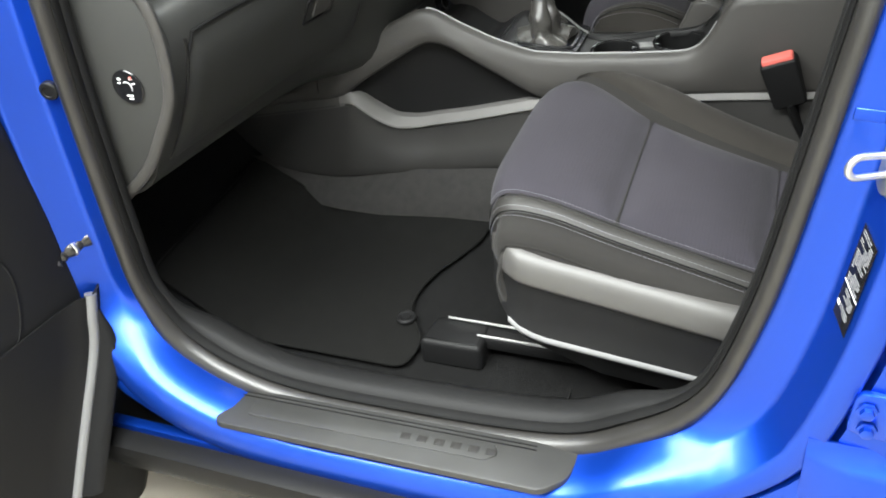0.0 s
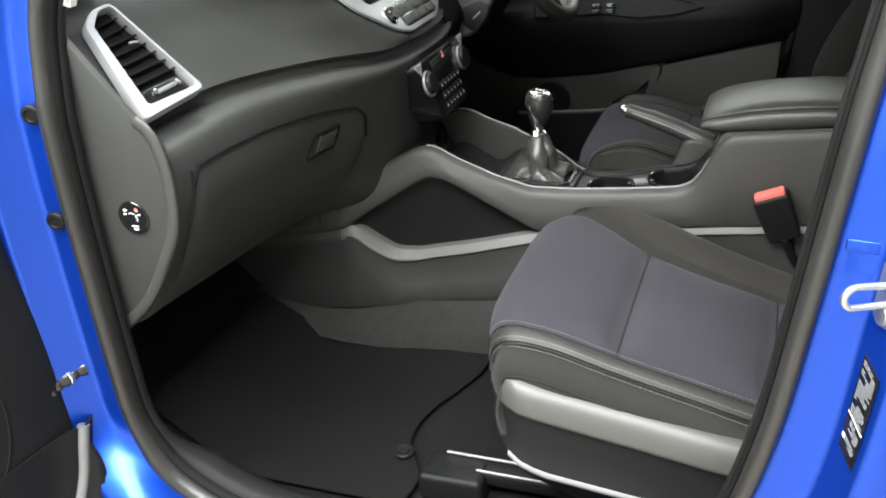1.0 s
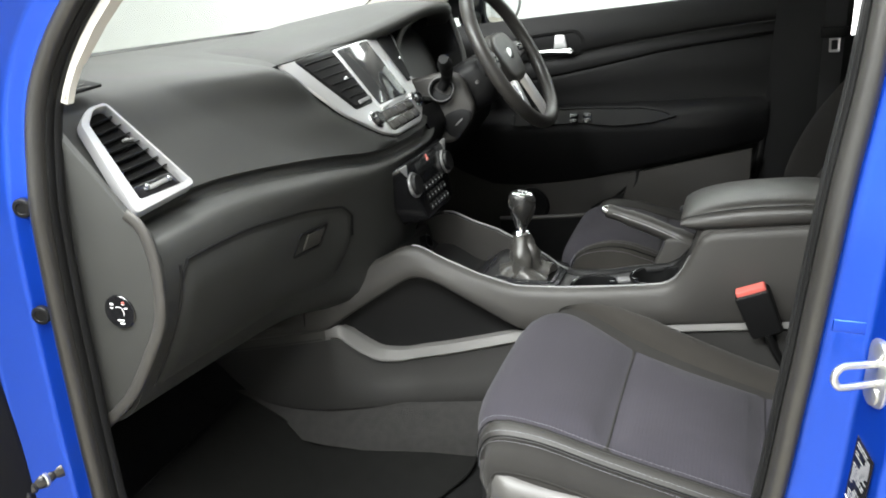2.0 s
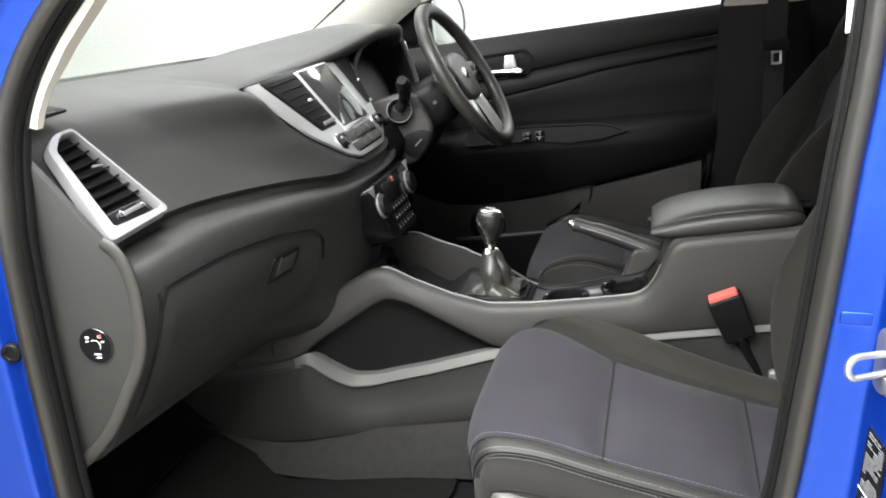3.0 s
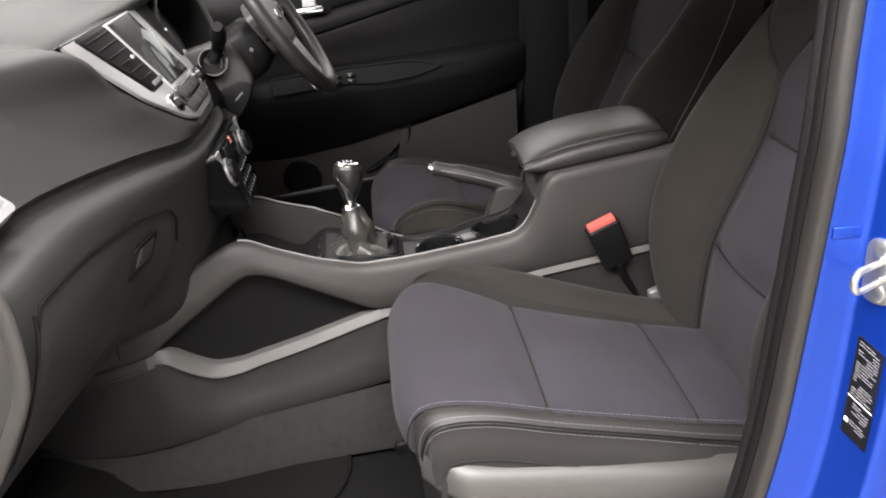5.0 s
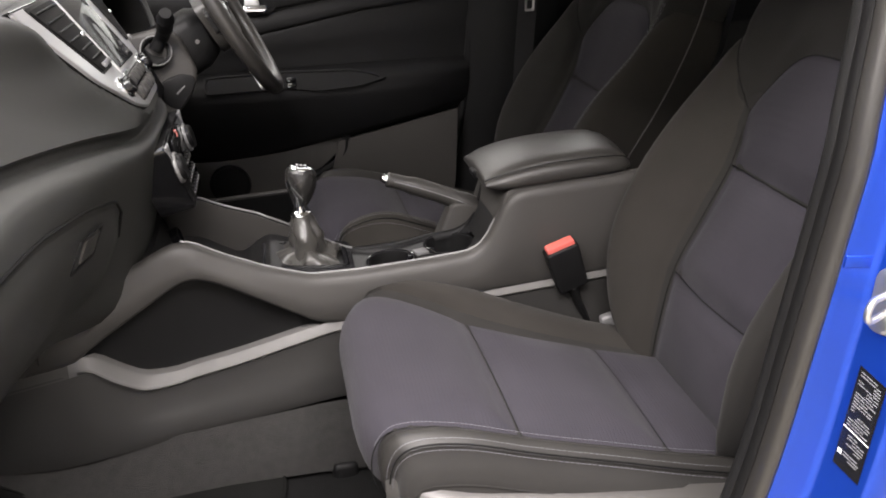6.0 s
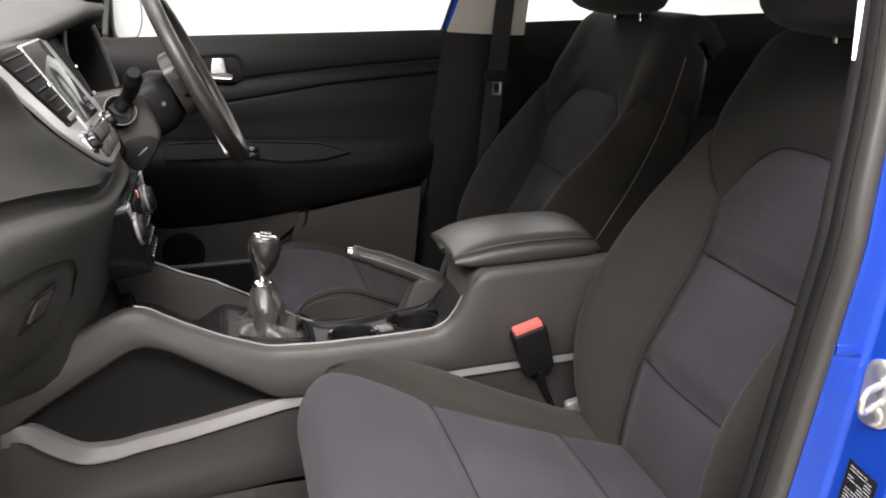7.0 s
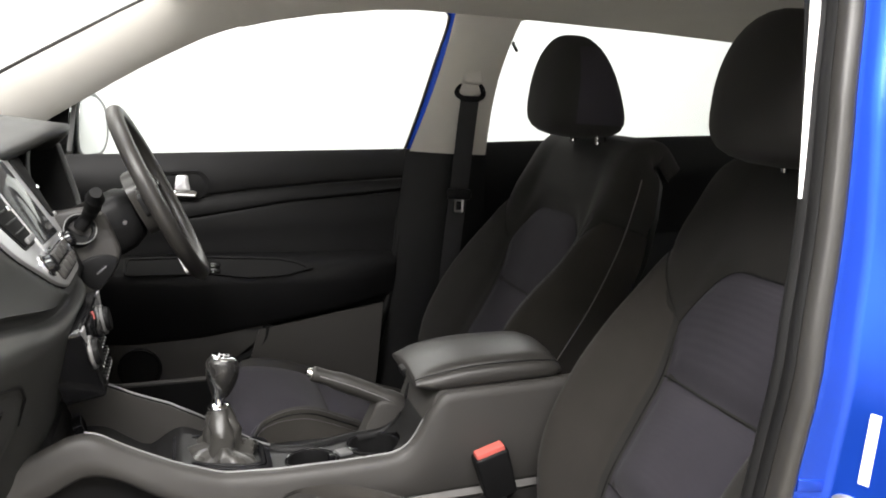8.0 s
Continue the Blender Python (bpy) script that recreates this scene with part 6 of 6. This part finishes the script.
def front_seat(yc, out, dx, who, stitch_side):
    seat = thing("front_seat", (0.30 + dx, yc, 0.39), "black and blue-grey cloth " + who, "seat", "front seats")
    place = lambda p: Vector((p.x + dx, yc + out * p.y, p.z))
    cush = lambda u, v: cushion_at(u, v, 0.075 if out > 0 else 0.0)
    C = lambda name, a, mt, lb="", pf=0.0, sm=(1, 1, 1, 1), nu=14, nv=18: part(name, patch(cush, place, *a, nu, nv, 0.0080, sm, pf), mt, seat, lb, 75)
    C("cushion_insert", (-0.56, 0.56, 0.02, 0.625), M_SEAT_BLUE, "ribbed blue-grey cloth seat panel", 0.008, (1, 1, 0, 1), 22, 30)
    C("cushion_insert", (-0.56, 0.56, 0.625, 0.865), M_SEAT_BLUE, "blue-grey cloth seat panel", 0.010, nu=22, nv=24)
    C("cushion_insert", (-0.56, 0.56, 0.865, 1.0), M_SEAT_BLUE, "ribbed blue-grey cloth seat panel", 0.006, nu=22, nv=14)
    C("cushion_bolster", (-1.16, -0.56, 0.0, 1.0), M_SEAT_BLACK, "black cloth side bolster", 0.0, (0, 1, 0, 0), 18, 34)
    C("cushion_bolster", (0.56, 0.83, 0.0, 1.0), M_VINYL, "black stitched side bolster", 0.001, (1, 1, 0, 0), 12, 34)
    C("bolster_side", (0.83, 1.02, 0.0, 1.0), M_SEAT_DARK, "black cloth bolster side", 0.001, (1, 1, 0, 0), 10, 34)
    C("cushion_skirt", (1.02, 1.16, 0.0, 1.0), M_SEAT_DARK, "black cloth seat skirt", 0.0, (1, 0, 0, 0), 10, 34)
    B = lambda name, a, mt, lb="", pf=0.0, sm=(1, 1, 1, 1), nu=14, nv=18: part(name, patch(back_at, place, *a, nu, nv, 0.0080, sm, pf), mt, seat, lb, 75)
    B("backrest_insert", (-0.56, 0.56, 0.0, 0.182), M_SEAT_BLUE, "blue-grey cloth backrest panel", 0.005, nu=22)
    B("backrest_insert", (-0.56, 0.56, 0.182, 0.364), M_SEAT_BLUE, "blue-grey cloth backrest panel", 0.005, nu=22)
    B("backrest_insert", (-0.56, 0.56, 0.364, yoke), M_SEAT_BLUE, "blue-grey cloth backrest panel", 0.005, nu=22)
    # the darker cloth here carries the roof's shade
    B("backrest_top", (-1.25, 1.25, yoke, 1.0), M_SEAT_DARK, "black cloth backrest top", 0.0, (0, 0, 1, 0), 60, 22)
    for s in (-1, 1):
        a = (0.56, 1.25) if s > 0 else (-1.25, -0.56)
        # outboard bolster gets the darker cloth, for shade on its turned-away face
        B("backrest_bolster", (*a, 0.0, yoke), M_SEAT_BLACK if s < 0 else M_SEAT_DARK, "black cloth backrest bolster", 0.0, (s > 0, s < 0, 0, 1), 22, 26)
        part("rear_piping", tube([place(back_at(s * 1.08, v) + Vector((0, s * 0.003, 0))) for v in np.linspace(0.05, 0.68, 30)], 0.0012, 6), M_LIP if out > 0 and s < 0 else M_BLACK, seat)
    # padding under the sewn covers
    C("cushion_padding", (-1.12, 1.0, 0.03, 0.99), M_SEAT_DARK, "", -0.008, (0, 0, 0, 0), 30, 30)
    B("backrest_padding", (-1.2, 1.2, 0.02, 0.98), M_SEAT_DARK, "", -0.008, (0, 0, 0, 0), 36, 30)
    # shell behind the backrest
    hull = []
    for v in np.linspace(0, 1.0, 14):
        a, b = back_at(-1.24, v), back_at(1.24, v)
        off = Vector((0.055, 0, -0.02)) * (1 - 0.6 * v)
        hull.append([place(a), place(a * 0.95 + b * 0.05 + off * 0.7), place((a + b) / 2 + off), place(a * 0.05 + b * 0.95 + off * 0.7), place(b)])
    part("backrest_shell", grid(hull), M_BLACK, seat, "black plastic seat back shell", 60)
    # sunk seam lines
    for fn, pts in [(cush, [(u, v) for u in np.linspace(-0.555, 0.555, 25)]) for v in (0.625, 0.865)] + [(cush, [(s * 0.56, v) for v in np.linspace(0.08, 1.0, 40)]) for s in (-1, 1)] + \
            [(back_at, [(u, v) for u in np.linspace(-0.555, 0.555, 25)]) for v in (0.182, 0.364)] + [(back_at, [(s * 0.56, v) for v in np.linspace(0.0, 0.455, 30)]) for s in (-1, 1)] + \
            [(back_at, [(u, yoke(u)) for u in np.linspace(-1.2, 1.2, 61)])]:
        part("seam", tube([place(fn(*p)) + Vector((0.0052 if fn is back_at else 0.0, 0, -0.0044 if fn is back_at else -0.0082)) for p in pts], 0.0009, 5), M_VOID, seat)
    # stitching
    def thread(fn, us, v0, v1):
        v = v0
        while v < v1:
            a, b = fn(us(v), v), fn(us(v + 0.0058), v + 0.0058)
            yield place(a), place(b)
            v += 0.0082
    bm = bmesh.new()
    g = stitch_side
    lines = [(cush, lambda v: g * 0.585, 0.30, 0.98), (cush, lambda v: g * 0.795, 0.27, 0.98), (cush, lambda v: g * 0.865, 0.27, 0.98)]
    if out > 0:
        lines += [(back_at, lambda v: g * 0.70, 0.10, 0.53), (back_at, lambda v: g * 0.86, 0.08, 0.58), (back_at, lambda v: g * 0.885, 0.08, 0.58)]
    part("bolster_groove", tube([place(cush(g * 0.83, v)) + Vector((0, 0, -0.0006)) for v in np.linspace(0.27, 0.98, 40)], 0.0014, 6), M_BLACK, seat)
    for fn, us, v0, v1 in lines:
        for a, b in thread(fn, us, v0, v1):
            up = Vector((-0.0006, 0, 0.0006))
            t = tube([a + up, b + up], 0.00036, 4)
            me = bpy.data.meshes.new("stitch")
            t.to_mesh(me)
            bm.from_mesh(me)
            bpy.data.meshes.remove(me)
            t.free()
    tagged(part("stitching", bm, M_THREAD, seat, "pale grey stitched seams"), kind="stuff")
    # head restraint: a leaning, rounded pillow on two posts
    def pillow(cz, t, grow=1.0):
        rz = math.sqrt(max(0.0, 1 - abs(cz) ** (2.6 if cz > 0 else 4.5))) ** 0.75
        cx, cy = math.copysign(abs(math.cos(t)) ** 0.7, math.cos(t)), math.copysign(abs(math.sin(t)) ** 0.6, math.sin(t))
        wide = 0.134 * (1 - 0.16 * max(0, cz)) * grow
        deep = 0.068 * (1 - 0.44 * cz) * grow
        return place(Vector((0.718 + 0.012 * out * (out < 0) - 0.026 * cz + deep * rz * cx - 0.010 * (1 - cz) + 0.014 * cy * cy, wide * rz * cy, 1.377 + 0.107 * cz)))

    rows = [[pillow(-math.cos(math.pi * (i + 0.35) / 16.7), math.tau * k / 36) for k in range(36)] for i in range(17)]
    head = part("head_restraint", grid(rows, wrap=True, cap=True), M_SEAT_DARK, seat, "black cloth head restraint", 70)
    for s in (-1, 1):
        rows = [[pillow(-0.70 + 1.45 * i / 8, s * (math.pi / 2 - 0.55 + 1.1 * k / 8), 1.012) for k in range(9)] for i in range(9)]
        part("side_panel", grid(rows), M_SEAT_BLUE, head, "grey cloth side panel", 70)
        part("post", tube([place(Vector((0.756, s * 0.062, 1.26))), place(Vector((0.748, s * 0.062, 1.31)))], 0.0065, 10), M_CHROME, seat, "chrome head restraint post")
        part("post_collar", turned(Matrix.Translation(place(Vector((0.762, s * 0.062, 1.270)))), [(0.012, -0.004), (0.012, 0.006), (0.009, 0.009), (0.001, 0.009)], 16), M_BLACK, seat)
    # plastic valance on the outboard side
    top_z = lambda x: tab(x, [0.0, 0.06, 0.125, 0.24, 0.41, 0.6], [0.662, 0.672, 0.660, 0.641, 0.612, 0.59])
    vx = np.linspace(0.030, 0.60, 30)
    bow = lambda x: 0.264 - 0.15 * max(0, (0.10 - x) / 0.10) ** 2.2
    band, side, stripe = [], [], []
    for x in vx:
        z, w = top_z(x), bow(x)
        zs = tab(x, [0.0, 0.07, 0.12, 0.36, 0.6], [0.600, 0.560, 0.540, 0.512, 0.508])
        zb = tab(x, [0.0, 0.07, 0.2, 0.3, 0.6], [0.56, 0.515, 0.462, 0.452, 0.452])
        band.append([place(Vector((x, w + i, zz))) for i, zz in ((-0.030, z + 0.013), (-0.016, z + 0.011), (-0.004, z + 0.003), (0.003, z - 0.009), (0.0078, z - 0.026), (0.0080, z - 0.030), (0.005, z - 0.034))])
        side.append([place(Vector((x, w + i, zz))) for i, zz in ((0.004, z - 0.030), (0.003, z - 0.038), (0.004, (z + zs) / 2 - 0.02), (0.008, zs + 0.004), (0.010, zs), (0.002, zs - 0.010), (-0.006, (zs + zb) / 2), (-0.020, zb))])
        stripe.append([place(Vector((x, w + i, zz))) for i, zz in ((0.008, zs + 0.003), (0.0125, zs - 0.001), (0.0125, zs - 0.006), (0.006, zs - 0.011))])
    # band and side are one plastic; the light on the band is in its colour
    part("valance_band", thick(grid(band), 0.003), M_VALANCE_LIT, seat, "upper band of the seat valance, lightened for overhead light", 60)
    val = part("valance", thick(grid(side), 0.003), M_DOORTRIM, seat, "charcoal plastic seat valance", 60)
    part("valance_stripe", thick(grid(stripe[2:19]), 0.002), M_GREYTRIM, seat, "grey valance stripe", 60)
    part("seat_pan", box(Matrix.Translation(place(Vector((0.33, 0, 0.535)))), (0.46, 0.44, 0.10), 0.02), M_BLACK, seat, "black seat pan")
    for w in (-0.19, 0.165):
        rail = part("seat_rail", box(Matrix.Translation(place(Vector((0.26, w, 0.424)))), (0.56, 0.040, 0.022), 0.003), M_BLACK, seat, "black seat rail")
        for k, (dy_, dz_) in enumerate(((-0.012, 0.017), (0.016, 0.013))):
            part("slide_rod", tube([place(Vector((-0.075 + 0.06 * k, w + dy_, 0.424 + dz_))), place(Vector((0.50, w + dy_, 0.424 + dz_)))], 0.0024, 8), M_STEEL, rail, "bare steel slide rod")
        cover = [(-0.055, -0.03), (0.055, -0.036), (0.058, 0.034), (-0.04, 0.038)] if w > 0 else [(0.035, -0.02), (0.080, -0.02), (0.080, 0.016), (0.038, 0.016)]
        part("rail_cover", plate(Matrix.Translation(place(Vector((-0.055, w + 0.018, 0.392)))) @ pose(0, 0, 0, 0, 0, 4), rounded(cover, 0.012), 0.046, 0.010, 3), M_BLACK, seat, "black plastic rail end cover")
        part("seat_leg", box(Matrix.Translation(place(Vector((0.40, w, 0.465)))), (0.06, 0.03, 0.09), 0.004), M_BLACK, seat)
    part("hinge_cover", box(Matrix.Translation(place(Vector((0.497, -0.222, 0.627)))) @ pose(0, 0, 0, 0, -14, 0), (0.058, 0.018, 0.032), 0.007, 3), M_GREYTRIM, seat, "grey plastic hinge cover")
    return seat


front_seat(-0.357, -1, 0.0, "passenger seat with stitched bolsters", 1)
front_seat(0.362, 1, -0.012, "driver's seat with stitched inner bolster", -1)

# ---- belts and buckles ----
bk = thing("belt_buckle", (0.42, -0.115, 0.62), "black belt buckle with a red release button", "belt buckle")
bd = Vector((0.052, 0.020, -0.140)).normalized()
bt = Vector((0.392, -0.120, 0.772))
bm_ = axes_at(bt, (1, 0, 0.37), -bd)
part("buckle_body", plate(bm_ @ pose(0, -0.092, -0.013), rounded([(-0.027, 0.0), (0.027, 0.0), (0.030, 0.088), (-0.030, 0.088)], 0.008), 0.026, 0.005, 3), M_BLACK, bk, "black buckle housing")
part("release_button", plate(bm_ @ pose(0, -0.012, -0.009), rounded([(-0.026, 0.0), (0.026, 0.0), (0.025, 0.016), (-0.025, 0.016)], 0.004), 0.018, 0.003), M_RED, bk, "red release button")
part("stalk", tube([bt + bd * 0.088, bt + bd * 0.13 + Vector((0.0, 0.002, 0)), bt + bd * 0.20 + Vector((0.01, 0.0, 0))], [0.017, 0.015, 0.014], 10, flat=0.5), M_BLACK, bk, "black buckle stalk")

sb = thing("seat_belt", (0.56, 0.66, 1.1), "black webbing seat belt on the pillar", "seat belt")
web = spline([(0.562, 0.632, 1.345), (0.560, 0.645, 1.25), (0.557, 0.656, 1.12), (0.553, 0.668, 1.0), (0.550, 0.676, 0.85), (0.552, 0.680, 0.60), (0.56, 0.680, 0.45)], 4)
part("webbing", thick(grid([[p + Vector((-0.023, 0, 0)), p + Vector((0, -0.001, 0)), p + Vector((0.023, 0, 0))] for p in web]), 0.0016), M_WEB, sb, "black belt webbing", 60)
part("belt_guide", tube(spline([(0.530, 0.640, 1.352), (0.545, 0.630, 1.338), (0.580, 0.630, 1.338), (0.597, 0.640, 1.352), (0.580, 0.640, 1.378), (0.545, 0.640, 1.378)], 5, True), 0.0065, 10, True), M_BLACK, sb, "black belt guide loop")
part("guide_cover", plate(axes_at((0.565, 0.643, 1.392), (1, 0, 0), (0, 0.3, 1)), rounded([(-0.026, -0.022), (0.026, -0.022), (0.020, 0.028), (-0.020, 0.028)], 0.012), 0.020, 0.007, 3), M_LINER, sb, "pale belt height cover")
part("tongue", plate(axes_at((0.556, 0.6545, 1.105), (1, 0, 0), (0, 0, 1)), rounded([(-0.030, -0.012), (0.030, -0.012), (0.030, 0.014), (-0.030, 0.014)], 0.006), 0.010, 0.003), M_BLACK, sb, "black belt tongue grip")
part("tongue_plate", frame_plate(axes_at((0.558, 0.6525, 1.078), (1, 0, 0), (0, 0, 1)), rounded([(-0.012, -0.018), (0.012, -0.018), (0.012, 0.018), (-0.012, 0.018)], 0.004), rounded([(-0.007, -0.012), (0.007, -0.012), (0.007, 0.010), (-0.007, 0.010)], 0.003), 0.0018, 0.0005), M_STEEL, sb, "steel tongue plate")

# ---- floor mat ----
mo = [(-0.60, -0.225), (-0.50, -0.212), (-0.28, -0.194), (-0.100, -0.176), (-0.098, -0.235), (-0.158, -0.33), (-0.176, -0.40), (-0.172, -0.46), (-0.118, -0.535), (-0.124, -0.605), (-0.40, -0.605), (-0.60, -0.60)]
mo = rounded(mo, 0.028)
mat_z = lambda x: 0.4005 + (0.0 if x > -0.44 else 0.72 * (-0.44 - x))
fm = thing("floor_mat", (-0.3, -0.42, 0.399), "black velour floor mat in the passenger footwell", "floor mat")
bm = bmesh.new()
ring_v = [bm.verts.new((p.x, p.y, mat_z(p.x) + tunnel_rise(p.y))) for p in mo]
f = bm.faces.new(ring_v)
for co, no in [((x, 0, 0), (1, 0, 0)) for x in (-0.55, -0.5, -0.46, -0.44, -0.42, -0.36, -0.28, -0.2)] + [((0, y, 0), (0, 1, 0)) for y in (-0.53, -0.45, -0.38, -0.32, -0.29, -0.26, -0.23, -0.2)]:
    bmesh.ops.bisect_plane(bm, geom=bm.verts[:] + bm.edges[:] + bm.faces[:], plane_co=co, plane_no=no)
for v in bm.verts:
    v.co.z = mat_z(v.co.x) + tunnel_rise(v.co.y)
bmesh.ops.recalc_face_normals(bm, faces=bm.faces[:])
part("mat_top", thick(bm, 0.004), M_MAT, fm, "black velour pile", 60)
part("binding", tube([(p.x, p.y, mat_z(p.x) + tunnel_rise(p.y)) for p in mo], 0.0030, 8, True), M_MAT, fm, "black stitched binding")
part("mat_clip", turned(pose(-0.166, -0.490, 0.404), [(0.018, 0), (0.018, 0.004), (0.015, 0.006), (0.009, 0.004), (0.008, 0.006), (0.001, 0.006)], 24), M_BLACK, fm, "round black mat clip")
# the driver's mat, mostly out of sight
alone("floor_mat", box(pose(-0.24, 0.42, 0.402), (0.34, 0.38, 0.006), 0.002), M_MAT, "black velour floor mat in the driver's footwell", "floor mat")

# ---- rear bench ----
rb = thing("rear_bench", (1.3, 0, 0.40), "black cloth rear bench in deep shade", "seat")
rows = []
for x, z in ((1.02, 0.50), (1.00, 0.62), (1.03, 0.68), (1.2, 0.67), (1.42, 0.63), (1.50, 0.66), (1.58, 0.90), (1.66, 1.15), (1.70, 1.20), (1.76, 1.19), (1.78, 1.10)):
    rows.append([Vector((x + 0.015 * math.cos(3 * y), y, z - 0.02 * (abs(y) > 0.6))) for y in (-0.66, -0.62, -0.45, -0.25, -0.22, 0, 0.22, 0.25, 0.45, 0.62, 0.66)])
part("bench_cushion", thick(grid(rows), 0.02), M_SEAT_BLACK, rb, "black cloth bench", 60)
for y in (-0.36, 0.36):
    part("head_restraint", box(pose(1.74, y, 1.25, 0, 12, 0), (0.08, 0.24, 0.10), 0.03, 4), M_SEAT_BLACK, rb, "black cloth head restraint")
